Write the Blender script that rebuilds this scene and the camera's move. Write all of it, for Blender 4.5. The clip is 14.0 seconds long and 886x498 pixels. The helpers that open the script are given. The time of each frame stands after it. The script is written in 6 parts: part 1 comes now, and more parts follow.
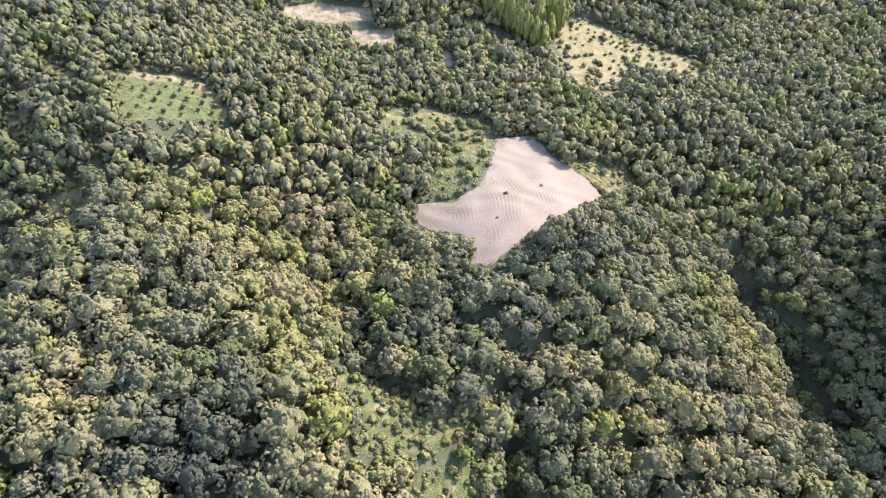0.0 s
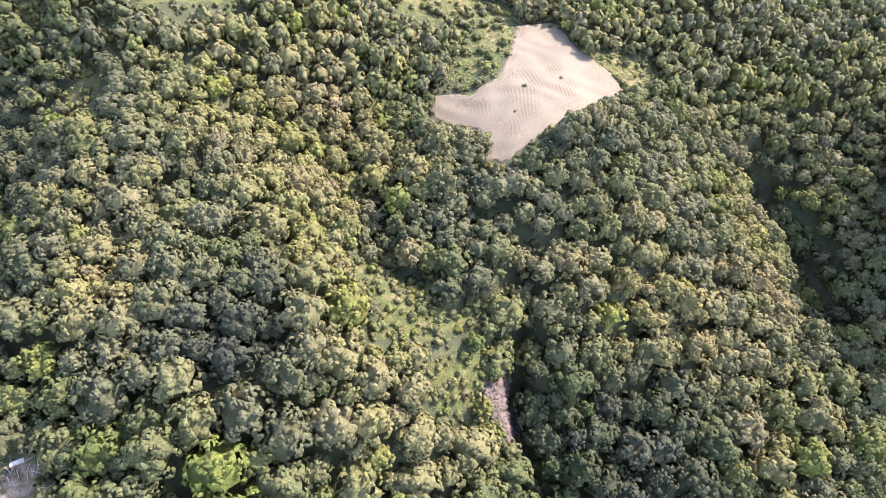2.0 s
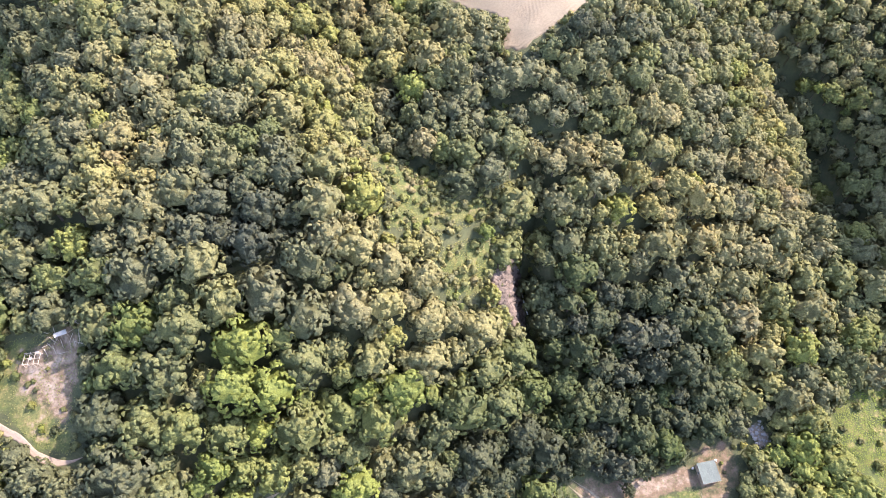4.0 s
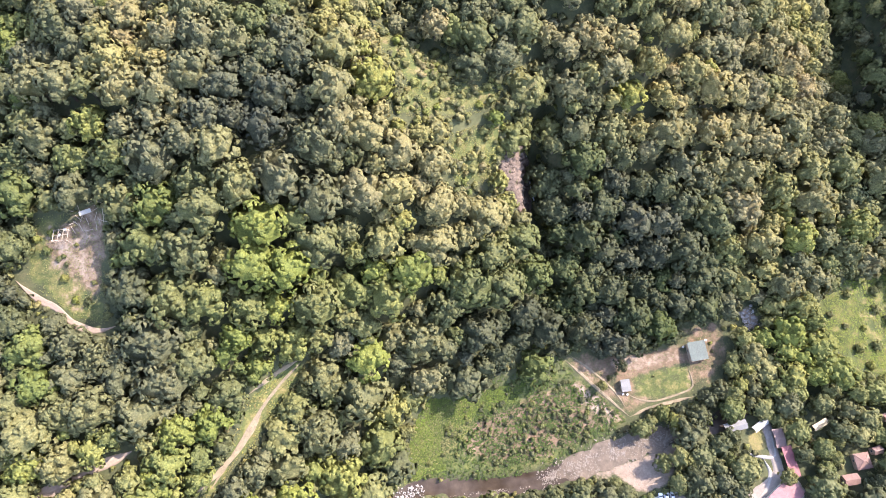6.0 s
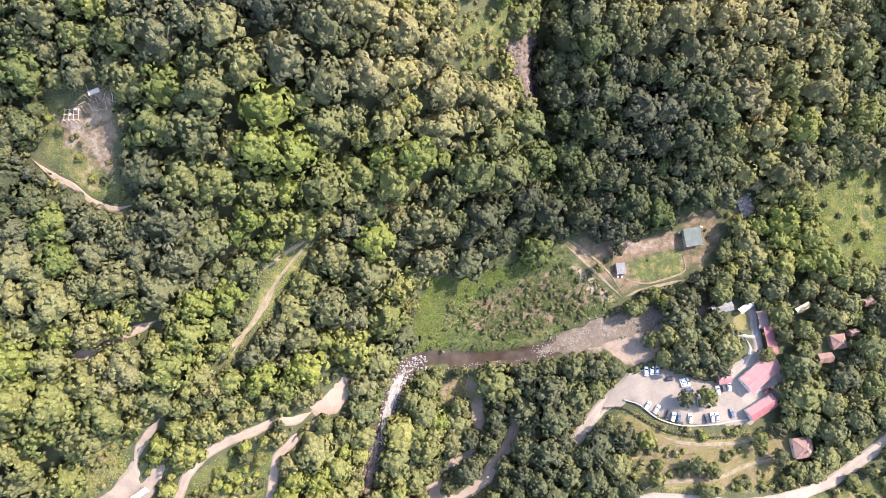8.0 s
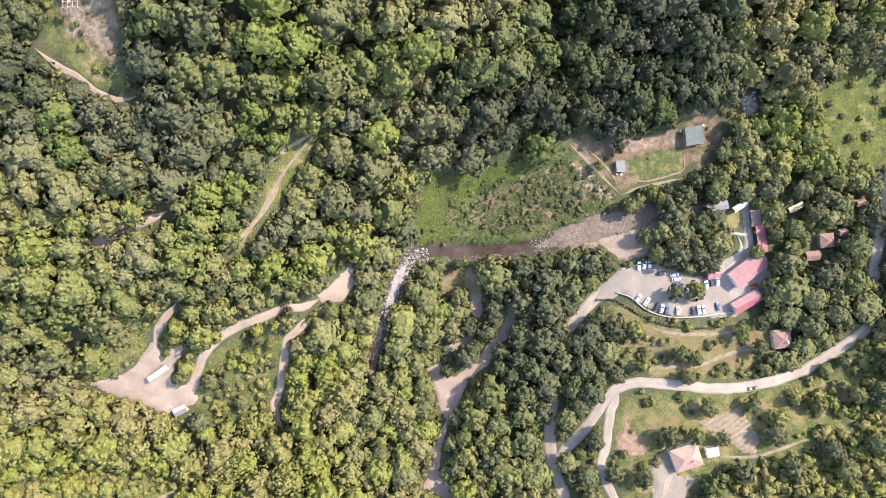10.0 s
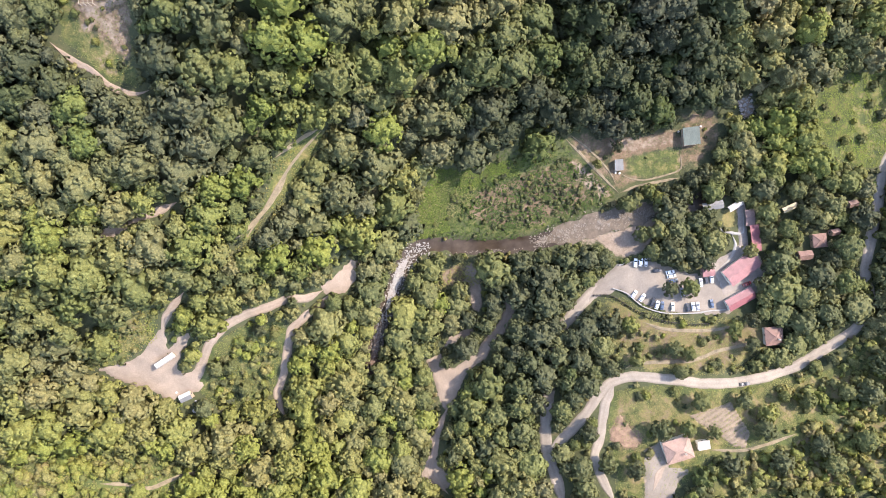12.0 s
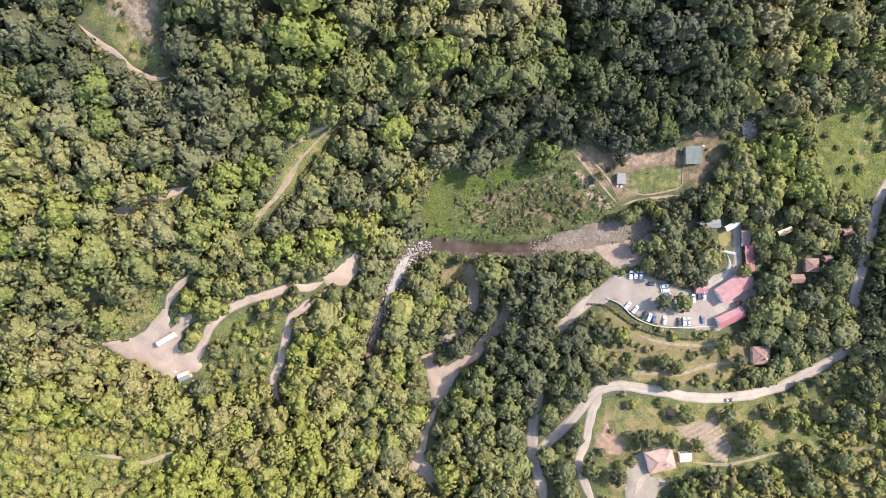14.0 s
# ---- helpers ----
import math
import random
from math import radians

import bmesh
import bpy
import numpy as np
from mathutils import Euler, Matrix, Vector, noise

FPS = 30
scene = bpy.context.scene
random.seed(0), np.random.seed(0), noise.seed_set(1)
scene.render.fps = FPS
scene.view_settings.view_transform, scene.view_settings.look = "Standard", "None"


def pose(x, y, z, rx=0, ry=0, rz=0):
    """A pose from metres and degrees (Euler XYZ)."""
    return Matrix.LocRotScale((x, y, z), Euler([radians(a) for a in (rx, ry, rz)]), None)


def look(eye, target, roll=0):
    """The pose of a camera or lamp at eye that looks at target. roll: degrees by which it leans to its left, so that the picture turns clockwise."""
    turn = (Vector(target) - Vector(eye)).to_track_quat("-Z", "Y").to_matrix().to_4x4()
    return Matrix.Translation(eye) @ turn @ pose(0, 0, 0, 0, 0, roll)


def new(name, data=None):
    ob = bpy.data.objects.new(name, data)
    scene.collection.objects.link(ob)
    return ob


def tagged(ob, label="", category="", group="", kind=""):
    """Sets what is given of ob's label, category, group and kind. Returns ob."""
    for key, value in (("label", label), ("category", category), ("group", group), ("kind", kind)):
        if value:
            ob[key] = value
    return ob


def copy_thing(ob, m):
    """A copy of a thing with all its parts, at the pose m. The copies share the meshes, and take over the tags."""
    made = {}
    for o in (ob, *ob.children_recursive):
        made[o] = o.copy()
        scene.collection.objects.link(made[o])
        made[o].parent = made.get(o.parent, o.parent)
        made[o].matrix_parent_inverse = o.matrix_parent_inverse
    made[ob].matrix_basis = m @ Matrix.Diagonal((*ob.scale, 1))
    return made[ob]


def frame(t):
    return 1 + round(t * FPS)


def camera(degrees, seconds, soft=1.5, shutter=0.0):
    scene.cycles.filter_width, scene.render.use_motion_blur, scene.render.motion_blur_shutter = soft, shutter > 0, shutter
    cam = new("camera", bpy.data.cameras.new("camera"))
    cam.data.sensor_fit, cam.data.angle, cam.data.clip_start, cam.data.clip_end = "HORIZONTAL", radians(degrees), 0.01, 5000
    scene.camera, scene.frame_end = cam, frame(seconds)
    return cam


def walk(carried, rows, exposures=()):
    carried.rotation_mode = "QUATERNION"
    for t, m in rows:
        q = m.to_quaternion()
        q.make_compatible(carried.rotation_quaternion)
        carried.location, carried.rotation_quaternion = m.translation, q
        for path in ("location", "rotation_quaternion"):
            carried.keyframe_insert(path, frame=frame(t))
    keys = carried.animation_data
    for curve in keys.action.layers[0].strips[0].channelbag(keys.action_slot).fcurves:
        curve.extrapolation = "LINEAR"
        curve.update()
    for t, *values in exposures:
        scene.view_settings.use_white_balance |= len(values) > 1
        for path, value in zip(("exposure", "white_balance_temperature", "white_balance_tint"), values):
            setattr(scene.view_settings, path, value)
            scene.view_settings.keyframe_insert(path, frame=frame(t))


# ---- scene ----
# ---- camera ----
cam = camera(69.03, 14.0, soft=0.5)
PATH = [
    (0, pose(-0.09, 3.78, 296.84, 52.128, -1.186, -11.094)),
    (0.5, pose(-0.17, 3.80, 298.70, 49.459, -1.156, -10.647)),
    (1, pose(-0.26, 3.80, 300.56, 46.805, -1.133, -10.203)),
    (1.5, pose(-0.35, 3.78, 302.43, 44.298, -1.120, -9.787)),
    (2, pose(-0.45, 3.70, 304.29, 41.643, -1.091, -9.355)),
    (2.5, pose(-0.56, 3.60, 306.14, 38.993, -1.028, -8.979)),
    (2.7, pose(-0.59, 3.54, 306.87, 37.931, -1.038, -8.809)),
    (4.8, pose(-0.53, 2.28, 314.64, 26.840, -0.713, -7.239)),
    (5, pose(-0.50, 2.18, 315.38, 25.764, -0.681, -7.142)),
    (5.5, pose(-0.43, 1.96, 317.26, 23.044, -0.610, -6.799)),
    (6, pose(-0.34, 1.77, 319.14, 20.377, -0.551, -6.462)),
    (6.5, pose(-0.25, 1.56, 321.06, 17.732, -0.488, -6.166)),
    (7, pose(-0.18, 1.31, 323.00, 15.102, -0.436, -5.905)),
    (7.5, pose(-0.18, 1.12, 324.94, 12.467, -0.402, -5.682)),
    (8, pose(-0.24, 1.04, 326.86, 9.804, -0.366, -5.473)),
    (8.5, pose(-0.35, 1.03, 328.74, 7.130, -0.340, -5.288)),
    (9, pose(-0.46, 1.04, 330.61, 4.449, -0.324, -5.087)),
    (9.2, pose(-0.49, 1.03, 331.37, 3.378, -0.325, -4.995)),
    (9.6, pose(-0.45, 0.95, 332.90, 1.420, -0.310, -4.830)),
    (10, pose(-0.41, 0.85, 334.40, 0.380, -0.285, -4.660)),
    (10.4, pose(-0.37, 0.75, 335.90, 0.020, -0.260, -4.500)),
    (11.3, pose(-0.27, 0.52, 339.34, -0.059, -0.201, -4.146)),
    (11.5, pose(-0.24, 0.48, 340.12, -0.070, -0.173, -4.049)),
    (12, pose(-0.17, 0.39, 342.08, -0.053, -0.144, -3.820)),
    (12.5, pose(-0.11, 0.30, 344.04, -0.035, -0.115, -3.568)),
    (13, pose(-0.08, 0.21, 346.04, -0.031, -0.075, -2.505)),
    (13.5, pose(-0.04, 0.10, 348.02, -0.003, -0.041, -1.256)),
    (14, pose(0.00, -0.00, 350.00, -0.000, -0.000, -0.000)),
]
EXPOSURES = [(0, 2.6, 6180, 27), (2.7, 2.76, 6560, 25), (5, 2.86, 6700, 24), (9, 2.47, 6740, 19), (14, 2.3, 6720, 17)]
walk(cam, PATH, EXPOSURES)

# ---- daylight: a clear morning, the sun to the east ----
SUN_UP, SUN_EAST = radians(44), radians(69)  # height, and bearing from +y towards +x
world = bpy.data.worlds.new("sky")
scene.world = world
world.use_nodes = True
sky = world.node_tree.nodes.new("ShaderNodeTexSky")
sky.sky_type, sky.sun_disc = "NISHITA", False
sky.sun_elevation, sky.sun_rotation = SUN_UP, SUN_EAST
background = world.node_tree.nodes["Background"]
background.inputs["Strength"].default_value = 0.15
world.node_tree.links.new(sky.outputs["Color"], background.inputs["Color"])
sun = new("sun", bpy.data.lights.new("sun", "SUN"))
sun.data.energy, sun.data.angle, sun.data.color = 2.3, radians(0.5), (1.0, 0.95, 0.86)
sun_dir = Vector((math.sin(SUN_EAST) * math.cos(SUN_UP), math.cos(SUN_EAST) * math.cos(SUN_UP), math.sin(SUN_UP)))
sun.matrix_world = look(sun_dir * 500, (0, 0, 0))


# ---- materials ----
def node(mat, kind, **inputs):
    n = mat.node_tree.nodes.new(kind)
    for key, value in inputs.items():
        n.inputs[key.replace("_", " ")].default_value = value
    return n


def material(name, roughness=0.8, metallic=0.0):
    mat = bpy.data.materials.new(name)
    mat.use_nodes = True
    p = mat.node_tree.nodes["Principled BSDF"]
    p.inputs["Roughness"].default_value, p.inputs["Metallic"].default_value = roughness, metallic
    return mat, p, mat.node_tree.links.new


def ramp(mat, source, stops):
    r = mat.node_tree.nodes.new("ShaderNodeValToRGB")
    e = r.color_ramp.elements
    while len(e) < len(stops):
        e.new(0.5)
    for k, (at, colour) in enumerate(stops):
        e[k].position, e[k].color = at, (*colour, 1)
    mat.node_tree.links.new(source, r.inputs["Fac"])
    return r.outputs["Color"]


def mix(mat, fac, a, b, mode="MIX"):
    m = mat.node_tree.nodes.new("ShaderNodeMix")
    m.data_type, m.blend_type = "RGBA", mode
    for value, slot in ((fac, 0), (a, 6), (b, 7)):
        if hasattr(value, "is_linked"):
            mat.node_tree.links.new(value, m.inputs[slot])
        else:
            m.inputs[slot].default_value = value if slot == 0 else (*value, 1)
    return m.outputs[2]


def noise_of(mat, scale, detail=4, rough=0.6, space="Object"):
    c = mat.node_tree.nodes.new("ShaderNodeTexCoord")
    n = node(mat, "ShaderNodeTexNoise", Scale=scale, Detail=detail, Roughness=rough)
    mat.node_tree.links.new(c.outputs[space], n.inputs["Vector"])
    return n.outputs["Fac"]


def bump(mat, p, height, strength=0.4, distance=0.1):
    b = node(mat, "ShaderNodeBump", Strength=strength, Distance=distance)
    mat.node_tree.links.new(height, b.inputs["Height"])
    mat.node_tree.links.new(b.outputs["Normal"], p.inputs["Normal"])


def plain(name, colour, roughness=0.7, vary=0.15, scale=0.8, metallic=0.0, fine=6.0):
    """A painted or natural surface with stains at one scale and grain at another."""
    mat, p, link = material(name, roughness, metallic)
    dark = [c * (1 - vary) for c in colour]
    light = [min(1, c * (1 + vary)) for c in colour]
    base = ramp(mat, noise_of(mat, scale), [(0.3, dark), (0.7, light)])
    grain = ramp(mat, noise_of(mat, fine, 3), [(0.3, (0.82, 0.82, 0.82)), (0.7, (1.0, 1.0, 1.0))])
    link(mix(mat, 1.0, base, grain, "MULTIPLY"), p.inputs["Base Color"])
    bump(mat, p, noise_of(mat, fine, 3), 0.25, 0.05)
    return mat


# blue raised a little in these leaf colours, as a cast of haze
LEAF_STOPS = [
    # darkest stop lowered to carry the shade painted on the northern slope
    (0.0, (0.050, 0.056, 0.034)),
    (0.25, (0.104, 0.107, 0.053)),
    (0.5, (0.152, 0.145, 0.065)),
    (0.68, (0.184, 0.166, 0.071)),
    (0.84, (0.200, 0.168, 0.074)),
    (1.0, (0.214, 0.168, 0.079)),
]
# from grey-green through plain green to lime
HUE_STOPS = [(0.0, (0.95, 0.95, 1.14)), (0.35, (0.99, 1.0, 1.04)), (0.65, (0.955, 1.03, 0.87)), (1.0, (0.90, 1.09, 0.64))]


HERB_STOPS = [(0.0, (0.03, 0.048, 0.018)), (0.5, (0.085, 0.108, 0.028)), (1.0, (0.155, 0.172, 0.04))]


def foliage(name, fixed=None, spread=0.2, hue=None, stops=LEAF_STOPS):
    """Leaves, coloured by each crown's own tint; fixed: the tint of a kind of tree, spread over its plants."""
    mat, p, link = material(name, 0.55)
    if fixed is None:
        source = mat.node_tree.nodes.new("ShaderNodeAttribute")
        source.attribute_name = "tint"
        value = source.outputs["Fac"]
    else:
        info = mat.node_tree.nodes.new("ShaderNodeObjectInfo")
        m = mat.node_tree.nodes.new("ShaderNodeMath")
        m.operation = "MULTIPLY_ADD"
        link(info.outputs["Random"], m.inputs[0])
        m.inputs[1].default_value, m.inputs[2].default_value = spread, fixed - spread / 2
        value = m.outputs[0]
    colour = ramp(mat, value, stops)
    if fixed is None:
        source = mat.node_tree.nodes.new("ShaderNodeAttribute")
        source.attribute_name = "hue"
        shade = source.outputs["Fac"]
    else:
        far, cut = mat.node_tree.nodes.new("ShaderNodeMath"), mat.node_tree.nodes.new("ShaderNodeMath")
        far.operation, cut.operation = "MULTIPLY", "FRACT"
        far.inputs[1].default_value = 17.3
        link(info.outputs["Random"], far.inputs[0])
        link(far.outputs[0], cut.inputs[0])
        shade = cut.outputs[0]
        if hue is not None:
            only = mat.node_tree.nodes.new("ShaderNodeMath")
            only.operation = "MULTIPLY_ADD"
            link(cut.outputs[0], only.inputs[0])
            only.inputs[1].default_value, only.inputs[2].default_value = 0.3, hue - 0.15
            shade = only.outputs[0]
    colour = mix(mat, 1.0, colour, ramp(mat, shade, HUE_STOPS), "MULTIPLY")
    isle = mat.node_tree.nodes.new("ShaderNodeNewGeometry")
    vary = ramp(mat, isle.outputs["Random Per Island"], [(0.0, (0.89, 0.9, 0.9)), (1.0, (1.1, 1.09, 1.06))])
    colour = mix(mat, 1.0, colour, vary, "MULTIPLY")
    sprigs = ramp(mat, noise_of(mat, 1.3 if fixed is None else 6.0, 5, 0.8), [(0.36, (0.72, 0.74, 0.74)), (0.62, (1.2, 1.19, 1.15))])
    colour = mix(mat, 1.0, colour, sprigs, "MULTIPLY")
    link(colour, p.inputs["Base Color"])
    p.inputs["Specular IOR Level"].default_value = 0.12
    # small leaves of one bough catch the light together: their facing leans towards that of the bough
    bough = mat.node_tree.nodes.new("ShaderNodeAttribute")
    bough.attribute_name = "bough"
    turned = mat.node_tree.nodes.new("ShaderNodeVectorTransform")
    turned.vector_type, turned.convert_from, turned.convert_to = "NORMAL", "OBJECT", "WORLD"
    link(bough.outputs["Vector"], turned.inputs[0])
    own, both, unit = (mat.node_tree.nodes.new("ShaderNodeVectorMath") for _ in range(3))
    own.operation, both.operation, unit.operation = "SCALE", "ADD", "NORMALIZE"
    own.inputs["Scale"].default_value = 0.15
    link(isle.outputs["Normal"], own.inputs[0])
    link(own.outputs[0], both.inputs[0])
    link(turned.outputs[0], both.inputs[1])
    link(both.outputs[0], unit.inputs[0])
    # sprays of leaves, about two feet across, stand out from the bough
    place = mat.node_tree.nodes.new("ShaderNodeTexCoord")
    spray = node(mat, "ShaderNodeTexVoronoi", Scale=1.9 if fixed is None else 9.0)
    jog = node(mat, "ShaderNodeTexNoise", Scale=2.0 if fixed is None else 9.0, Detail=2.0)
    moved = mat.node_tree.nodes.new("ShaderNodeVectorMath")
    moved.operation = "MULTIPLY_ADD"
    link(place.outputs["Object"], jog.inputs["Vector"])
    link(jog.outputs["Color"], moved.inputs[0])
    moved.inputs[1].default_value = (0.5, 0.5, 0.5) if fixed is None else (0.1, 0.1, 0.1)
    link(place.outputs["Object"], moved.inputs[2])
    link(moved.outputs[0], spray.inputs["Vector"])
    grey = mat.node_tree.nodes.new("ShaderNodeSeparateColor")
    link(spray.outputs["Color"], grey.inputs["Color"])
    colour = mix(mat, 1.0, colour, ramp(mat, grey.outputs[0], [(0.0, (0.8, 0.82, 0.82)), (1.0, (1.3, 1.29, 1.24))]), "MULTIPLY")
    link(colour, p.inputs["Base Color"])
    relief = node(mat, "ShaderNodeBump", Strength=0.6, Distance=0.4)
    relief.invert = True
    link(spray.outputs["Distance"], relief.inputs["Height"])
    link(unit.outputs[0], relief.inputs["Normal"])
    link(relief.outputs[0], p.inputs["Normal"])
    t = mat.node_tree.nodes.new("ShaderNodeBsdfTranslucent")
    link(colour, t.inputs["Color"])
    s = mat.node_tree.nodes.new("ShaderNodeMixShader")
    s.inputs[0].default_value = 0.34
    link(p.outputs[0], s.inputs[1])
    link(t.outputs[0], s.inputs[2])
    link(s.outputs[0], mat.node_tree.nodes["Material Output"].inputs["Surface"])
    return mat


def ground_material():
    """Woodland floor; the cover attribute mixes in bare earth (red), green herbs (green) and dry grass (blue)."""
    mat, p, link = material("ground", 0.95)
    cover = mat.node_tree.nodes.new("ShaderNodeAttribute")
    cover.attribute_name = "cover"
    parts = mat.node_tree.nodes.new("ShaderNodeSeparateColor")
    link(cover.outputs["Color"], parts.inputs["Color"])
    wide, mid, fine = noise_of(mat, 0.035, 5), noise_of(mat, 0.22, 6, 0.65), noise_of(mat, 1.3, 5, 0.7)
    floor_col = ramp(mat, mid, [(0.3, (0.035, 0.042, 0.016)), (0.55, (0.06, 0.065, 0.024)), (0.75, (0.10, 0.08, 0.04))])
    bare = ramp(mat, mid, [(0.3, (0.18, 0.13, 0.095)), (0.7, (0.265, 0.205, 0.155))])
    herbs = ramp(mat, mid, [(0.28, (0.032, 0.043, 0.012)), (0.5, (0.066, 0.081, 0.018)), (0.72, (0.112, 0.116, 0.029))])
    herbs = mix(mat, ramp(mat, wide, [(0.5, (0, 0, 0)), (0.68, (0.45, 0.45, 0.45))]), herbs, (0.135, 0.115, 0.04))
    dry = ramp(mat, mid, [(0.3, (0.095, 0.09, 0.030)), (0.55, (0.172, 0.142, 0.050)), (0.75, (0.235, 0.185, 0.075))])

    def edge(channel):
        m = mat.node_tree.nodes.new("ShaderNodeMath")
        m.operation = "ADD"
        link(cover.outputs["Alpha"] if channel == "Alpha" else parts.outputs[channel], m.inputs[0])
        n = mat.node_tree.nodes.new("ShaderNodeMath")
        n.operation = "MULTIPLY_ADD"
        link(mid, n.inputs[0])
        n.inputs[1].default_value, n.inputs[2].default_value = 0.9, -0.45
        link(n.outputs[0], m.inputs[1])
        return ramp(mat, m.outputs[0], [(0.42, (0, 0, 0)), (0.6, (1, 1, 1))])

    colour = mix(mat, edge("Green"), floor_col, herbs)
    colour = mix(mat, edge("Blue"), colour, dry)
    fern = ramp(mat, mid, [(0.3, (0.075, 0.058, 0.030)), (0.5, (0.135, 0.088, 0.052)), (0.7, (0.19, 0.135, 0.09))])
    colour = mix(mat, edge("Alpha"), colour, fern)
    colour = mix(mat, edge("Red"), colour, bare)
    colour = mix(mat, 1.0, colour, ramp(mat, fine, [(0.25, (0.6, 0.62, 0.6)), (0.7, (1.1, 1.1, 1.1))]), "MULTIPLY")
    link(colour, p.inputs["Base Color"])
    bump(mat, p, fine, 0.6, 0.5)
    return mat


LEAVES = foliage("leaves")
HERBS = foliage("herbs", stops=HERB_STOPS)
GROUND = ground_material()
BARK = plain("bark", (0.12, 0.09, 0.065), 0.9, 0.3)


def track(name, colour):
    """Bare road surface, worn pale by wheels and dirtier towards its verges."""
    mat, p, link = material(name, 0.95)
    wear = mat.node_tree.nodes.new("ShaderNodeAttribute")
    wear.attribute_name = "across"
    patch = ramp(mat, noise_of(mat, 0.16, 5), [(0.3, [c * 0.8 for c in colour]), (0.7, [c * 1.12 for c in colour])])
    ruts = ramp(mat, wear.outputs["Fac"], [(0.0, (0.98, 0.98, 0.98)), (0.42, (1.12, 1.12, 1.12)), (0.72, (0.96, 0.95, 0.93)), (1.0, (0.72, 0.72, 0.66))])
    base = mix(mat, 1.0, patch, ruts, "MULTIPLY")
    grit = ramp(mat, noise_of(mat, 1.4, 5, 0.7), [(0.3, (0.8, 0.8, 0.79)), (0.68, (1.06, 1.06, 1.06))])
    link(mix(mat, 1.0, base, grit, "MULTIPLY"), p.inputs["Base Color"])
    bump(mat, p, noise_of(mat, 1.8, 4), 0.4, 0.15)
    return mat


DIRT = track("dirt", (0.245, 0.188, 0.14))
PATH_DIRT = plain("trodden_earth", (0.17, 0.135, 0.085), 0.95, 0.3, 0.4, fine=1.6)
ROAD_GRAVEL = track("road_gravel", (0.235, 0.198, 0.157))
GRAVEL = track("pale_gravel", (0.205, 0.172, 0.138))
WATER, _p, _link = material("river_water", 0.3)
_link(ramp(WATER, noise_of(WATER, 0.25), [(0.3, (0.030, 0.021, 0.014)), (0.7, (0.062, 0.046, 0.032))]), _p.inputs["Base Color"])
_p.inputs["Specular IOR Level"].default_value = 0.2
bump(WATER, _p, noise_of(WATER, 1.5, 4), 0.4, 0.1)


# ---- terrain ----
HILLS = [
    [-18, 18, -20, 43, 33, 34, 42, 5, 0],
    [23, 0, 38, 18, -75, 34, 18, 45, 4],
    [4, -19, 43, 15, 24, 22, 17, 29, 37],
    [15, -10, -12, 43, -49, 15, 0, -7, 121],
    [12, 9, 7, -25, 26, -11, 1, 33, -67],
    [36, -11, 12, -6, -56, 17, -12, 18, 5],
    [1, 38, -1, -22, -53, -11, -1, -18, 107],
    [14, 33, 43, 86, -18, -15, -3, 2, -5],
    [1, 1, 2, -6, -39, -10, -4, 19, 20],
]
HILL_X, HILL_Y = np.arange(-300, 501, 100.0), np.arange(-180, 621, 100.0)
# side valleys: line, depth and half width
RILLS = [
    ([(212, 255), (225, 244), (235, 225), (240, 205), (231, 181), (228, 162), (227, 144)], 24.0, 15.0),
    ([(-34, 122), (-35, 109), (-29, 91), (-22, 73)], 7.0, 6.0),
    ([(-10, 232), (1, 206), (8, 181), (29, 156)], 7.0, 7.0),
    ([(-55, 209), (-73, 189), (-88, 176)], 6.0, 7.0),
    ([(-99, 198), (-90, 178), (-81, 168)], 6.0, 7.0),
]
GULLY = [(67, 58, 3), (61, 84, 12), (57, 108, 22), (56, 134, 26), (62, 152, 14), (66, 178, 2)]


def smooth(a, b, v):
    u = np.clip((v - a) / (b - a), 0, 1)
    return u * u * (3 - 2 * u)


def line_distance(x, y, line):
    """Distance from points to a polyline, and how far along it (in segments) the nearest place lies."""
    best, at = np.full(np.shape(x), 1e9), np.zeros(np.shape(x))
    for k in range(len(line) - 1):
        (ax, ay), (bx, by) = line[k][:2], line[k + 1][:2]
        dx, dy = bx - ax, by - ay
        u = np.clip(((x - ax) * dx + (y - ay) * dy) / (dx * dx + dy * dy), 0, 1)
        d = np.hypot(x - ax - u * dx, y - ay - u * dy)
        at = np.where(d < best, k + u, at)
        best = np.minimum(best, d)
    return best, at


def land(x, y):
    """Height of the land, before the river bed is cut."""
    x, y = np.asarray(x, float), np.asarray(y, float)
    gx = np.exp(-(((x[..., None] - HILL_X) / 85) ** 2))
    gy = np.exp(-(((y[..., None] - HILL_Y) / 85) ** 2))
    z = 5 + 120 * smooth(20, 230, y) + np.einsum("...i,ij,...j->...", gx, np.array(HILLS, float), gy)
    z = z + 160 * smooth(560, 1500, y) + 120 * smooth(600, 1600, np.abs(x))
    z = z + 78 * np.exp(-(((x - 335) / 42) ** 2) - (((y - 185) / 58) ** 2))  # unseen spur added east of the gorge, to shade it
    for line, depth, width in RILLS:
        d, at = line_distance(x, y, line)
        z = z - depth * np.exp(-((d / width) ** 2)) * smooth(0, 0.6, at) * smooth(len(line) - 1, len(line) - 1.6, at)
    d, at = line_distance(x, y, GULLY)
    depth = np.interp(at, np.arange(len(GULLY)), [g[2] for g in GULLY])
    return z - depth * np.exp(-((d / 7.0) ** 2))


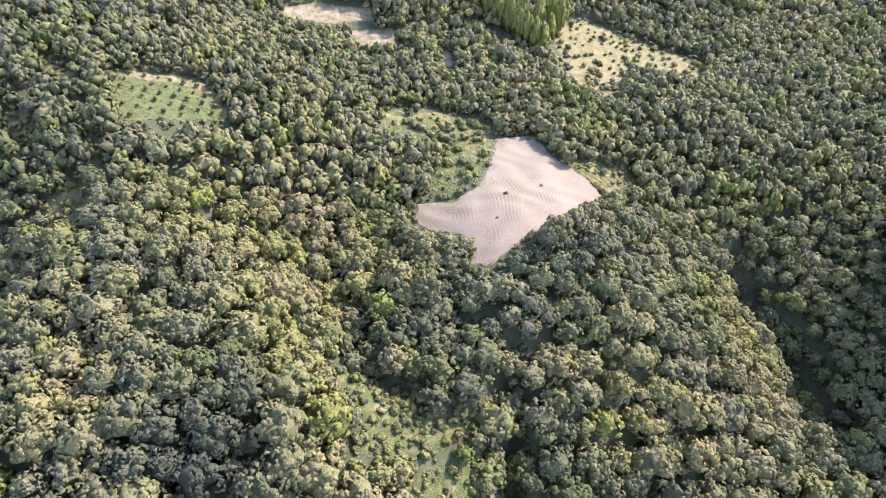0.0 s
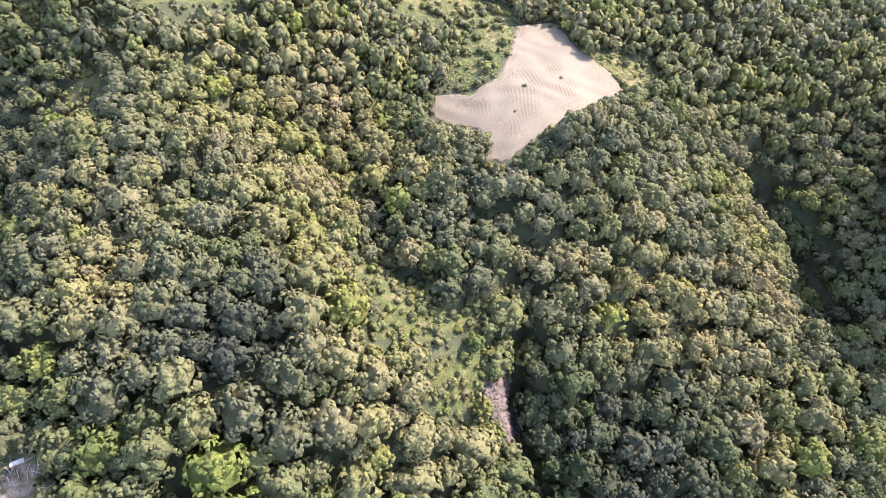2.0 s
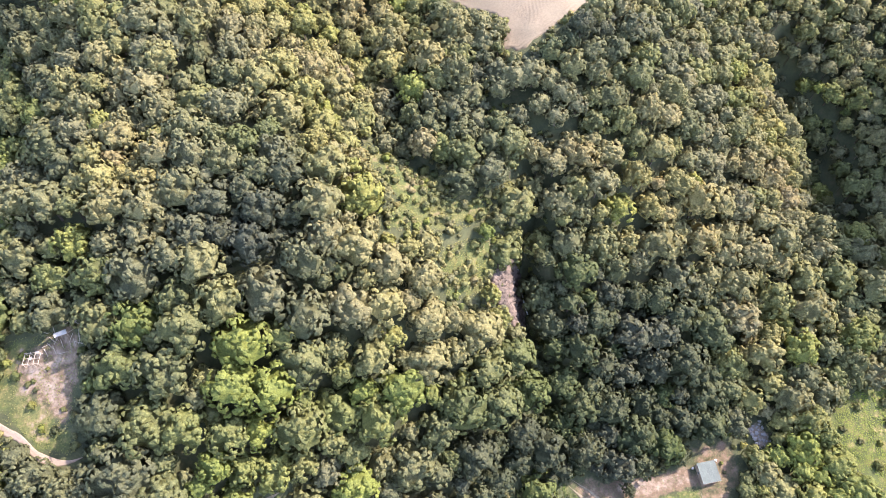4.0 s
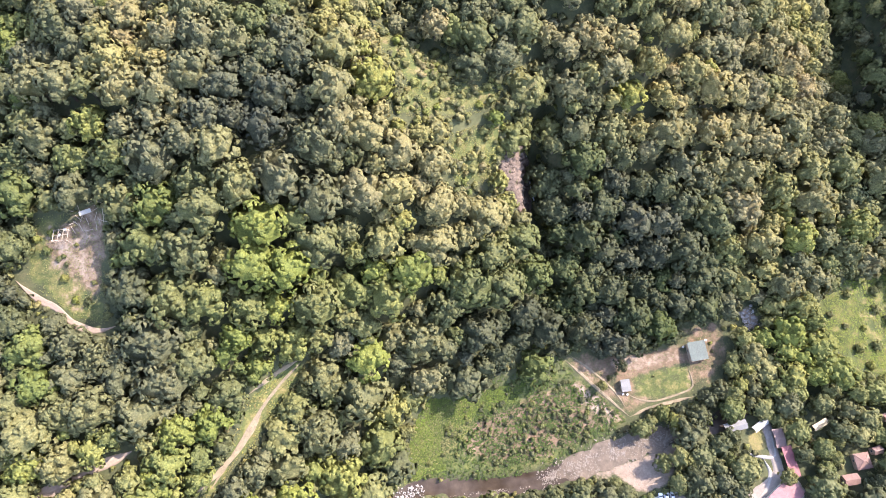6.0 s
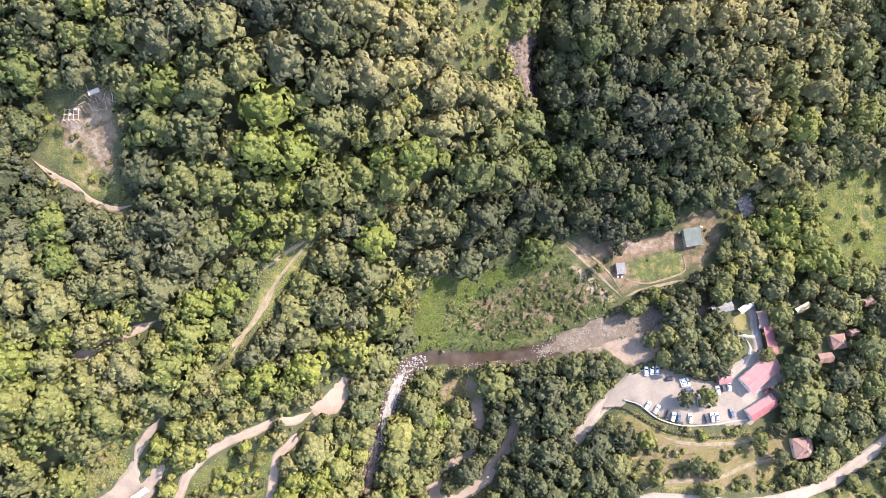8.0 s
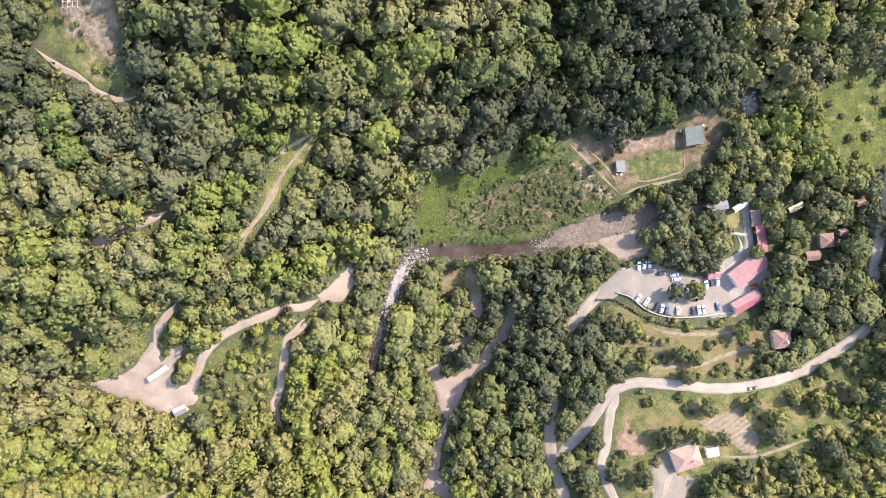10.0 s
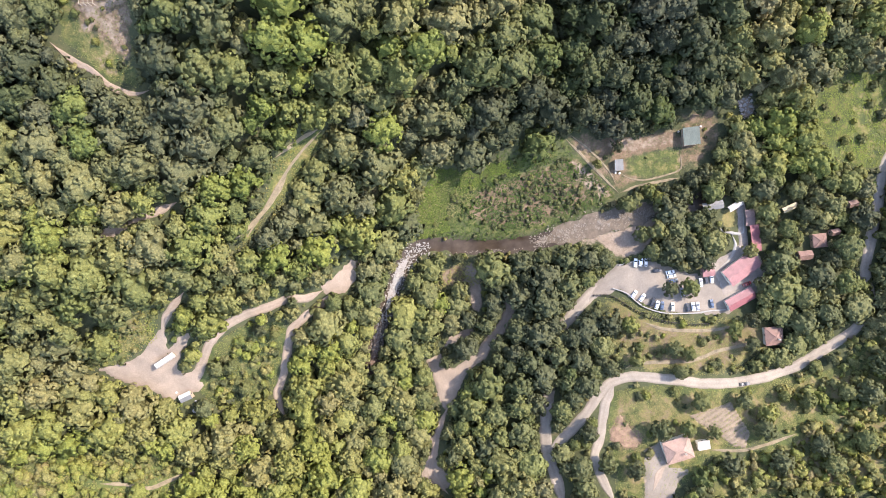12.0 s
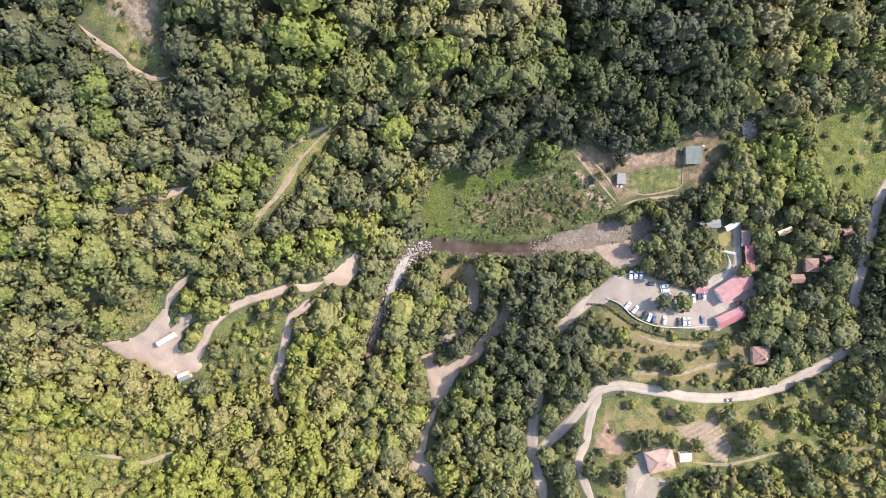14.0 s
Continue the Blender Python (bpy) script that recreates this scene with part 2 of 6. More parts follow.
# ---- plan: outlines of clearings and lines of roads, in metres ----
AREAS = {
    "mown_field": [(96.7, 318.1), (116.1, 321.4), (120.7, 309.2), (123.8, 293.3), (134.3, 281.0), (141.5, 265.8), (96.3, 234.3), (78.0, 222.5), (65.4, 216.4), (59.2, 219.2), (63.6, 235.3), (55.3, 244.2), (39.7, 257.6), (42.7, 270.6), (59.5, 265.1), (75.8, 272.9), (86.1, 292.5)],
    "orchard": [(-100.1, 339.0), (-66.9, 342.3), (-53.7, 337.6), (-47.2, 319.9), (-43.2, 313.0), (-64.4, 306.8), (-90.2, 299.6), (-95.7, 316.7)],
    "far_field": [(-21.2, 486.2), (5.0, 495.4), (43.2, 485.8), (43.5, 471.3), (15.2, 471.9), (-15.9, 475.1)],
    "far_field_2": [(24.3, 462.2), (53.9, 457.9), (63.4, 440.8), (31.7, 436.7)],
    "far_slope": [(175.8, 463.2), (205.8, 476.7), (235.4, 465.0), (265.3, 444.9), (287.7, 424.2), (255.9, 383.4), (213.4, 402.2), (182.2, 351.0), (167.8, 372.0), (165.9, 417.3)],
    "field_margin": [(128.9, 293.6), (146.3, 295.1), (171.1, 285.3), (147.5, 270.6), (134.3, 281.0)],
    "north_meadow": [(29.3, 345.0), (64.4, 356.6), (95.8, 341.1), (96.3, 316.8), (76.9, 277.8), (57.7, 270.2), (50.9, 280.8), (69.1, 312.2), (39.5, 324.3), (30.5, 328.1)],
    "brow": [(-7.5, 181.5), (4.0, 178.1), (16.5, 172.3), (26.4, 165.6), (26.3, 154.4), (43.0, 153.6), (43.2, 147.6), (23.2, 141.1), (-1.7, 139.1), (-2.5, 144.0), (4.6, 153.1), (-5.2, 168.1)],
    "grass_slope": [(19.9, 132.9), (34.9, 139.2), (41.6, 138.0), (43.3, 130.7), (41.2, 125.2), (32.6, 119.3), (20.3, 116.2), (18.8, 123.8)],
    "scrub_meadow": [(-11.6, 6.2), (-4.1, 18.0), (4.7, 29.6), (25.2, 38.4), (33.7, 46.8), (54.9, 44.6), (63.6, 53.3), (79.5, 39.2), (91.7, 22.8), (82.7, 16.8), (67.9, 10.8), (44.2, 3.3), (23.1, 2.7), (4.8, 4.8)],
    "meadow_scar": [(4.0, 27.2), (17.2, 32.2), (34.0, 37.0), (53.3, 41.6), (66.5, 42.1), (78.3, 32.1), (86.0, 23.2), (77.2, 16.7), (61.8, 14.2), (44.8, 9.5), (27.9, 7.1), (13.8, 14.0)],
    "meadow_lush": [(-1.0, 38.3), (24.6, 39.6), (46.1, 43.1), (41.2, 36.6), (17.2, 31.1), (2.4, 21.6), (4.0, 10.0), (-11.6, 6.2), (-11.7, 18.9)],
    "hut_yard": [(63.6, 52.7), (78.4, 56.3), (97.1, 49.5), (109.1, 51.0), (125.1, 55.3), (127.4, 63.9), (143.4, 63.8), (149.5, 59.4), (144.5, 41.9), (135.8, 33.1), (124.1, 28.6), (103.6, 27.2), (93.2, 22.8), (82.7, 33.3)],
    "east_meadow": [(195.5, 67.0), (209.0, 73.3), (222.2, 76.8), (239.0, 76.4), (244.4, 35.8), (229.1, 28.3), (220.1, 26.9), (211.3, 28.3), (204.1, 34.3), (198.1, 41.6), (194.5, 56.2)],
    "south_meadow": [(81.3, -79.2), (98.4, -75.9), (136.1, -79.1), (147.9, -80.9), (180.5, -75.9), (189.7, -92.3), (148.2, -106.0), (124.9, -111.4), (115.8, -119.5), (106.9, -127.7), (79.2, -128.9), (80.0, -112.7), (77.7, -99.1)],
    "bank": [(79.3, -31.0), (89.3, -30.8), (99.2, -37.5), (112.1, -43.2), (126.7, -45.0), (144.5, -45.0), (154.9, -43.9), (169.8, -52.8), (163.7, -61.5), (136.4, -72.9), (101.4, -70.1), (87.3, -64.6)],
    "west_scrub": [(-238.0, -95.0), (-185.2, -90.3), (-156.3, -96.7), (-137.4, -105.7), (-160.7, -123.8), (-170.2, -136.7), (-240.0, -136.6)],
    "inner_meadow": [(-125.3, -49.6), (-114.2, -39.2), (-100.7, -31.9), (-81.9, -30.0), (-80.5, -34.7), (-87.6, -53.7), (-93.4, -68.3), (-105.1, -76.1), (-120.7, -75.3), (-128.4, -65.1)],
    "shack_yard": [(-141.4, 114.2), (-115.0, 112.5), (-114.3, 103.1), (-118.3, 88.0), (-117.4, 73.7), (-129.3, 74.7), (-137.9, 85.8), (-145.4, 92.7), (-144.8, 104.7)],
    "fern_patch": [(19.7, 23.6), (43.6, 30.8), (64.9, 28.5), (70.9, 15.9), (47.1, 8.8), (24.5, 10.9)],
    "grey_yard": [(94.9, -105.6), (102.8, -103.7), (104.9, -115.8), (115.5, -116.3), (108.6, -122.9), (103.9, -131.7), (91.2, -132.3), (93.1, -117.5)],
    "red_earth": [(79.7, -96.2), (84.4, -90.2), (88.6, -95.6), (93.4, -101.8), (90.3, -105.4), (83.2, -104.6), (78.2, -101.6)],
    "east_scrub": [(150.8, -81.0), (180.4, -77.0), (194.5, -72.7), (216.0, -57.6), (234.8, -56.6), (227.1, -128.9), (123.0, -132.3), (130.3, -114.0), (150.6, -109.9), (189.5, -93.6)],
    "shack_earth": [(-136.6, 105.6), (-126.9, 112.0), (-116.6, 116.8), (-113.9, 111.0), (-115.0, 97.7), (-119.6, 82.9), (-126.8, 91.5), (-135.2, 98.5)],
    "orchard_strip": [(-100.2, 339.5), (-66.9, 342.9), (-53.7, 337.6), (-47.2, 319.9), (-43.4, 313.3), (-48.1, 315.3), (-54.9, 329.8), (-66.2, 335.1), (-96.7, 333.2)],
    "hut_soil": [(86.0, 50.0), (99.2, 51.6), (120.5, 51.4), (125.5, 46.0), (108.5, 43.6), (91.8, 43.4)],
    "hut_garden": [(99.9, 41.6), (125.0, 43.9), (125.4, 32.5), (109.5, 29.9), (100.1, 31.5)],
    "rubble": [(65.5, 46.2), (79.7, 36.2), (91.7, 22.8), (82.7, 18.3), (70.9, 27.3)],
    "car_park": [(89.5, -14.0), (108.1, -13.3), (119.6, -18.9), (129.7, -21.8), (138.5, -19.7), (147.3, -26.2), (152.5, -35.0), (143.6, -42.4), (126.7, -41.7), (112.1, -39.7), (99.3, -34.0), (89.3, -27.0), (79.3, -29.5), (73.0, -33.2), (79.4, -22.1)],
    "trailer_yard": [(-170.0, -46.7), (-163.1, -45.9), (-155.8, -44.9), (-148.5, -41.3), (-143.5, -36.6), (-136.8, -29.5), (-133.7, -27.8), (-134.9, -33.7), (-137.3, -42.3), (-132.9, -37.7), (-129.1, -33.2), (-124.8, -32.7), (-127.3, -38.2), (-133.4, -45.5), (-136.0, -51.8), (-131.6, -53.6), (-126.2, -50.9), (-126.9, -58.0), (-126.2, -61.9), (-130.2, -64.4), (-136.5, -64.7), (-143.1, -68.9), (-147.5, -63.5), (-154.6, -59.0), (-162.6, -54.0), (-166.9, -50.2)],
    "river_bar": [(65.0, -1.2), (88.3, 2.7), (108.7, 9.2), (112.9, 4.7), (102.5, -8.6), (91.0, -11.0), (82.4, -2.7)],
    "glade": [(-12.1, -59.3), (-5.6, -55.5), (1.9, -64.8), (15.7, -55.8), (20.9, -55.7), (20.3, -59.4), (9.9, -65.5), (5.6, -73.2), (0.6, -82.4), (-2.8, -88.5), (-6.8, -80.9), (-8.1, -71.7)],
    "garden": [(142.8, 9.7), (153.6, 11.5), (153.6, 1.5), (143.1, 1.5)],
    "river_glade": [(-2.7, -12.5), (6.4, -7.6), (23.8, -10.1), (21.7, -18.1), (4.9, -21.8), (-4.3, -19.5)],
    "middle_strip": [(-71.1, 43.6), (-61.2, 51.7), (-49.1, 58.1), (-50.6, 51.4), (-59.4, 42.3), (-67.8, 31.0), (-76.4, 22.5), (-80.2, 24.9), (-75.0, 34.6)],
    "yard_scrub": [(-152.9, -21.2), (-142.7, -17.1), (-133.2, -19.1), (-139.3, -33.0), (-150.9, -39.8), (-162.8, -44.7), (-175.5, -47.5), (-176.9, -43.0), (-159.7, -38.7)],
    "plough": [(118.2, -91.4), (128.2, -89.9), (140.0, -86.5), (142.9, -93.1), (147.2, -101.7), (143.2, -107.8), (137.1, -106.4), (132.1, -101.8), (124.8, -96.9)],
    "glade_small": [(-3.7, -53.0), (1.9, -46.7), (13.6, -42.3), (14.8, -45.4), (5.6, -49.8)],
    "shade_yard": [(11.6, -11.3), (15.5, -7.3), (19.6, -15.0), (20.3, -30.4), (16.6, -36.7), (13.5, -32.0)],
    "farm_turn": [(-60.9, -14.6), (-52.9, -8.9), (-45.0, -2.6), (-40.3, -2.6), (-43.9, -11.4), (-50.4, -18.8), (-58.7, -20.1)],
    "tongue": [(-14.5, 4.7), (-9.4, 19.4), (-4.7, 27.2), (4.7, 34.6), (19.3, 37.7), (20.1, 32.2), (15.2, 24.1), (4.8, 15.8), (-2.7, 9.3)],
    "middle_lane": [(-79.8, 24.4), (-77.6, 23.0), (-84.7, 13.0), (-92.4, 5.0), (-93.7, 6.1), (-86.4, 15.0)],
    "hill_glade": [(-136.0, 342.2), (-127.1, 347.6), (-113.8, 331.0), (-126.7, 333.5)],
    "hill_glade_2": [(-106.5, 291.9), (-98.6, 283.8), (-96.4, 275.2), (-105.1, 282.6)],
    "hill_glade_3": [(-113.9, 263.2), (-106.0, 268.4), (-102.6, 258.6), (-111.7, 246.9), (-120.6, 251.0)],
    "hill_glade_4": [(-144.1, 312.2), (-130.1, 305.0), (-131.3, 294.0), (-142.8, 301.0)],
    "far_glade": [(84.9, 427.9), (91.9, 423.2), (91.3, 408.7), (82.9, 408.8)],
    "courtyard": [(134.1, -17.9), (140.6, -14.4), (147.6, -10.9), (151.7, -7.9), (155.2, -8.5), (160.4, -13.2), (163.5, -20.9), (161.9, -31.5), (157.8, -33.0), (148.9, -35.6), (141.8, -35.6), (139.4, -26.8)],
    "creek_rocks": [(154.2, 65.6), (161.9, 68.3), (165.2, 56.9), (157.8, 55.3)],
    "glade_low": [(-12.9, -98.8), (-9.9, -97.3), (-8.3, -106.7), (-11.0, -111.3), (-4.8, -117.7), (-3.0, -123.0), (-7.2, -125.4), (-14.8, -121.5), (-18.9, -118.4), (-15.0, -111.5), (-12.3, -105.2)],
    "terrace_walk": [(152.2, 13.3), (155.7, 13.9), (155.2, -9.1), (151.1, -9.1)],
    "upper_bend": [(-147.9, 13.4), (-145.7, 17.8), (-136.1, 23.0), (-132.3, 22.8), (-133.8, 18.9), (-141.8, 14.4)],
}
ROADS = {
    "gravel_road": (5.6, [(238.7, 41.8), (229.1, 28.3), (220.9, 6.1), (214.9, -14.3), (212.1, -27.4), (213.2, -41.9), (206.0, -53.7), (189.6, -64.3), (172.1, -72.5), (151.1, -76.7), (130.3, -76.8), (110.0, -73.4), (92.8, -71.1), (82.0, -73.4), (75.6, -78.6), (66.8, -89.8), (56.5, -99.7), (47.7, -106.3)]),
    "river_road": (6.4, [(93.7, -21.0), (79.3, -25.6), (67.8, -35.7), (59.0, -46.4), (55.4, -59.9), (51.4, -74.8), (48.1, -89.4), (46.8, -106.4), (50.1, -119.8), (52.5, -133.1)]),
    "side_road": (5, [(83.1, -74.0), (77.7, -85.0), (73.8, -99.3), (70.0, -110.5), (72.9, -121.2), (77.7, -131.7)]),
    "bank_lane": (1.9, [(99.7, -43.9), (110.6, -48.2), (131.1, -50.2), (149.0, -48.6)]),
    "house_lane": (1.9, [(88.7, -66.9), (97.3, -64.4), (121.9, -64.8), (136.8, -60.8), (148.8, -59.1), (159.4, -56.9)]),
    "farm_track": (4.8, [(-129.6, -61.1), (-123.6, -49.0), (-117.0, -38.8), (-108.3, -30.7), (-96.8, -25.3), (-86.0, -22.6), (-76.4, -19.3), (-68.6, -19.8), (-60.3, -16.4)]),
    "farm_track_2": (4.5, [(-52.3, -17.8), (-61.8, -23.6), (-71.1, -29.4), (-78.8, -36.6), (-82.8, -47.4), (-87.0, -60.3), (-91.8, -70.7), (-91.0, -79.9), (-88.6, -85.2)]),
    "yard_spur": (3.6, [(-136.4, -31.9), (-132.2, -24.3), (-125.8, -17.5), (-120.0, -11.8)]),
    "upper_track": (4.0, [(-145.8, 15.4), (-135.3, 20.3), (-121.6, 24.6), (-113.0, 27.9)]),
    "shack_path": (2.9, [(-149.9, 92.6), (-145.8, 88.3), (-141.1, 84.4), (-135.7, 81.1), (-131.4, 76.6), (-126.4, 72.9), (-119.6, 71.4), (-114.3, 72.5)]),
    "south_track": (2.4, [(-180.6, -107.0), (-169.5, -108.9), (-158.8, -112.7), (-148.2, -110.1), (-140.1, -108.4), (-126.3, -108.6), (-116.2, -111.9)]),
    "glade_track": (3.6, [(-2.8, -84.9), (-8.3, -96.6), (-11.0, -106.8), (-14.0, -116.7), (-9.7, -122.0), (-4.8, -127.2)]),
    "glade_track_2": (6.5, [(16.6, -58.9), (22.2, -50.8), (29.4, -43.2), (33.4, -35.2), (34.8, -26.6)]),
    "garden_path": (1.0, [(93.2, 34.8), (98.3, 30.9), (106.5, 28.7), (119.8, 30.8), (126.0, 33.7), (125.9, 43.3)]),
    "brow_path": (1.8, [(-50.3, 57.1), (-57.7, 53.6), (-63.1, 50.3), (-71.2, 45.0)]),
    "brow_path_2": (2.0, [(-66.9, 39.3), (-71.6, 31.7), (-77.4, 24.8), (-85.8, 16.3), (-94.8, 9.5)]),
    "hut_path_3": (1.1, [(68.6, 54.5), (72.7, 51.2), (78.6, 46.4), (84.6, 40.5), (89.6, 33.6), (92.2, 27.5)]),
    "south_path": (1.6, [(125.7, -108.2), (142.1, -109.4), (159.6, -106.2), (170.0, -103.3)]),
    "hut_path": (1.6, [(66.8, 52.0), (76.4, 42.1), (85.8, 31.8), (93.5, 22.8)]),
    "hut_path_2": (1.9, [(93.5, 22.8), (103.5, 25.7), (118.2, 27.8), (125.6, 28.6)]),
    "yard_path": (5, [(96.0, -126.0), (100.6, -117.3), (105.0, -113.9)]),
    "middle_track": (1.2, [(-88.8, 10.3), (-80.6, 21.3), (-72.9, 32.2), (-66.3, 40.7), (-59.2, 48.3), (-50.1, 56.0)]),
}
RIVER = [(161.7, 46.2, 8), (150.1, 25.5, 8), (135.1, 16.3, 8), (119.0, 13.1, 9), (103.0, 11.6, 10), (88.4, 8.7, 11), (73.8, 5.4, 11), (60.6, 2.4, 9), (47.2, 0.0, 6.5), (29.2, -0.9, 6.5), (13.9, 0.3, 7.5), (0.3, 2.4, 9), (-10.2, 2.1, 8.5), (-16.7, -2.1, 8), (-22.1, -9.9, 7.5), (-27.1, -21.4, 7), (-31.6, -32.5, 6.5), (-36.7, -42.5, 5.5), (-39.8, -53.6, 5), (-42.2, -64.8, 4.8), (-46.1, -77.6, 4.5), (-52.7, -90.1, 5), (-61.8, -105.4, 5), (-75.3, -120.0, 5), (-92.6, -136.7, 5)]
# ---- plan of the buildings: centre, turn in degrees, width and depth ----
BUILDINGS = {
    "timber_hut": (130.9, 49.1, 3.0, 8.6, 9.0),
    "small_shed": (93.8, 37.1, 0.0, 4.4, 5.6),
    "restaurant": (149.8, -19.7, 33.0, 18.3, 9.3),
    "annex": (148.5, -35.2, 25.0, 14.9, 6.3),
    "terrace_a": (156.2, 5.5, 0.0, 4.7, 8.2),
    "terrace_b": (158.1, -4.9, 5.0, 4.6, 13.4),
    "kiosk": (133.4, -20.4, 5.0, 6.4, 4.7),
    "house_east": (164.4, -54.9, 2.0, 9.1, 9.3),
    "house_south": (109.6, -106.5, 13.0, 13.9, 11.3),
    "white_shed": (122.7, -105.3, 6.0, 6.0, 4.4),
    "cabin_a": (189.9, -8.3, 2.0, 7.1, 7.0),
    "cabin_b": (182.4, -15.3, 2.0, 7.1, 4.7),
    "cabin_c": (197.7, -4.6, 8.0, 4.3, 3.5),
    "cabin_d": (207.8, 8.9, 7.0, 4.6, 3.8),
    "trailer": (-138.5, -45.2, 30.0, 10.3, 2.7),
    "yard_shed": (-135.0, -66.3, 21.0, 6.3, 4.1),
    "marquee": (149.9, 12.0, 27.0, 7.9, 3.0),
    "awning": (176.7, 9.2, 21.0, 7.8, 2.7),
    "shelter": (138.7, 12.8, 7.0, 10.7, 4.3),
    "shack": (-119.6, 112.1, 17.0, 4.3, 1.6),
    "deck": (-130.2, 105.6, -3.0, 5.4, 4.2),
    "barn_box": (-133.1, -74.9, 17.0, 2.4, 2.4),
}
CARS = [
    (98.4, -13.6, 82, "w"),
    (101.0, -13.3, 80, "w"),
    (103.5, -13.6, 80, "s"),
    (108.6, -18.2, 3, "k"),
    (115.2, -19.4, 8, "w"),
    (115.7, -21.4, 8, "w"),
    (116.3, -23.8, 6, "b"),
    (96.5, -29.5, 52, "w"),
    (100.4, -31.5, 51, "w"),
    (105.3, -34.1, 60, "k"),
    (107.5, -35.6, 68, "w"),
    (109.8, -36.1, 78, "b"),
    (115.0, -37.0, 86, "y"),
    (122.6, -37.8, 92, "k"),
    (125.2, -37.5, 92, "w"),
    (127.5, -37.5, 92, "s"),
    (134.9, -36.7, 94, "b"),
    (129.9, -25.5, 92, "w"),
    (132.5, -24.3, 92, "k"),
    (135.5, -24.0, 93, "w"),
    (120.6, -29.9, 90, "s"),
    (153.4, -27.9, 20, "r"),
]
# trees that stand out, one by one: middle, reach of the crown, and a letter for the leaves
TREES_PARK = [(92.8, 46.1, 3.3, "g"), (82.0, 37.8, 2.7, "o"), (116.3, 11.2, 9.0, "g"), (108.9, 2.6, 6.0, "f"), (106.0, -7.8, 5.4, "g"), (114.6, -8.3, 7.8, "d"), (127.4, 4.6, 6.6, "g"), (134.8, -6.0, 8.1, "g"), (125.3, -10.6, 6.6, "d"), (131.3, -14.7, 5.4, "d"), (101.4, 0.9, 4.5, "g"), (113.0, -27.7, 4.5, "g"), (122.7, -27.6, 5.4, "g"), (154.1, -10.7, 4.2, "f"), (95.3, 16.4, 5.4, "g"), (100.3, 18.5, 4.2, "f"), (112.2, 17.8, 4.5, "l"), (122.4, 19.2, 6.0, "g"), (129.0, 26.0, 5.1, "d"), (138.1, 19.9, 7.2, "o"), (145.5, 30.9, 4.5, "f"), (151.5, 27.9, 4.8, "g"), (136.0, 29.5, 4.8, "d"), (134.3, 8.4, 4.8, "d")]
TREES_EAST = [(163.3, 7.5, 6.6, "g"), (163.0, 19.0, 6.6, "d"), (170.3, 32.0, 7.5, "f"), (169.7, 43.6, 6.6, "l"), (163.6, -2.0, 4.8, "g"), (167.5, -16.8, 9.0, "g"), (162.8, -20.5, 4.2, "g"), (158.9, -28.6, 4.8, "d"), (172.4, -1.1, 6.0, "g"), (182.4, 6.0, 6.0, "d"), (178.7, 17.6, 6.0, "o"), (196.3, 8.9, 6.6, "o"), (209.4, 1.7, 7.5, "d"), (200.5, -12.5, 8.4, "g"), (193.8, -18.4, 5.4, "d"), (186.5, -25.4, 8.4, "d"), (217.0, -39.3, 7.2, "d"), (220.5, -18.5, 5.4, "d"), (179.2, -35.5, 7.8, "g"), (188.7, -45.4, 8.4, "g"), (177.1, -47.9, 7.8, "d"), (159.8, -36.1, 5.1, "g"), (152.7, -46.0, 4.2, "d"), (152.8, 51.8, 6.0, "f"), (150.5, 38.2, 4.2, "l")]
TREES_RIVER = [(24.8, -12.1, 10.2, "f"), (-2.7, -28.2, 6.0, "l"), (8.4, -22.2, 5.4, "f"), (40.3, -10.1, 7.8, "d"), (51.4, -8.6, 6.6, "d"), (63.3, -9.1, 7.8, "d"), (73.3, -9.9, 7.2, "g"), (38.8, -26.4, 9.0, "d"), (51.6, -30.5, 10.2, "d"), (36.1, -45.0, 7.2, "d"), (47.3, -46.7, 9.6, "d"), (41.7, -61.2, 7.8, "d"), (56.0, -58.4, 7.2, "d"), (63.3, -50.1, 6.0, "d"), (66.4, -60.8, 7.2, "d"), (68.9, -73.5, 7.2, "d"), (60.2, -72.7, 6.0, "d"), (55.5, -85.4, 7.2, "g"), (67.4, -97.0, 5.4, "g"), (61.9, -112.3, 6.9, "g"), (62.9, -122.2, 6.3, "g"), (35.8, -73.6, 7.8, "d"), (42.9, -82.6, 6.6, "g"), (82.3, -43.2, 6.6, "o"), (92.1, -44.3, 5.1, "t")]
TREES_GLADE = [(9.3, -52.5, 7.2, "d"), (-1.8, -60.1, 3.9, "d"), (19.1, -71.2, 9.6, "o"), (26.5, -51.4, 5.4, "d"), (25.3, -60.4, 5.4, "d"), (19.9, -41.0, 6.0, "d"), (10.9, -37.7, 6.0, "g"), (-14.0, -66.5, 6.6, "o"), (-14.9, -78.6, 6.6, "g"), (-24.0, -68.2, 6.0, "l"), (10.7, -84.8, 8.4, "g"), (22.5, -87.9, 8.4, "g"), (33.9, -96.7, 8.4, "g"), (17.1, -102.6, 8.4, "g"), (4.8, -93.2, 6.0, "g"), (-0.6, -107.5, 6.0, "g"), (-23.9, -89.1, 7.2, "l"), (-50.0, -89.7, 6.0, "f"), (-39.1, -99.7, 6.6, "g"), (-62.1, -100.1, 6.6, "l"), (-51.4, -44.1, 7.2, "l"), (-71.5, -46.6, 6.0, "l"), (-40.2, -107.8, 9.0, "t"), (-51.7, -121.6, 10.2, "t")]
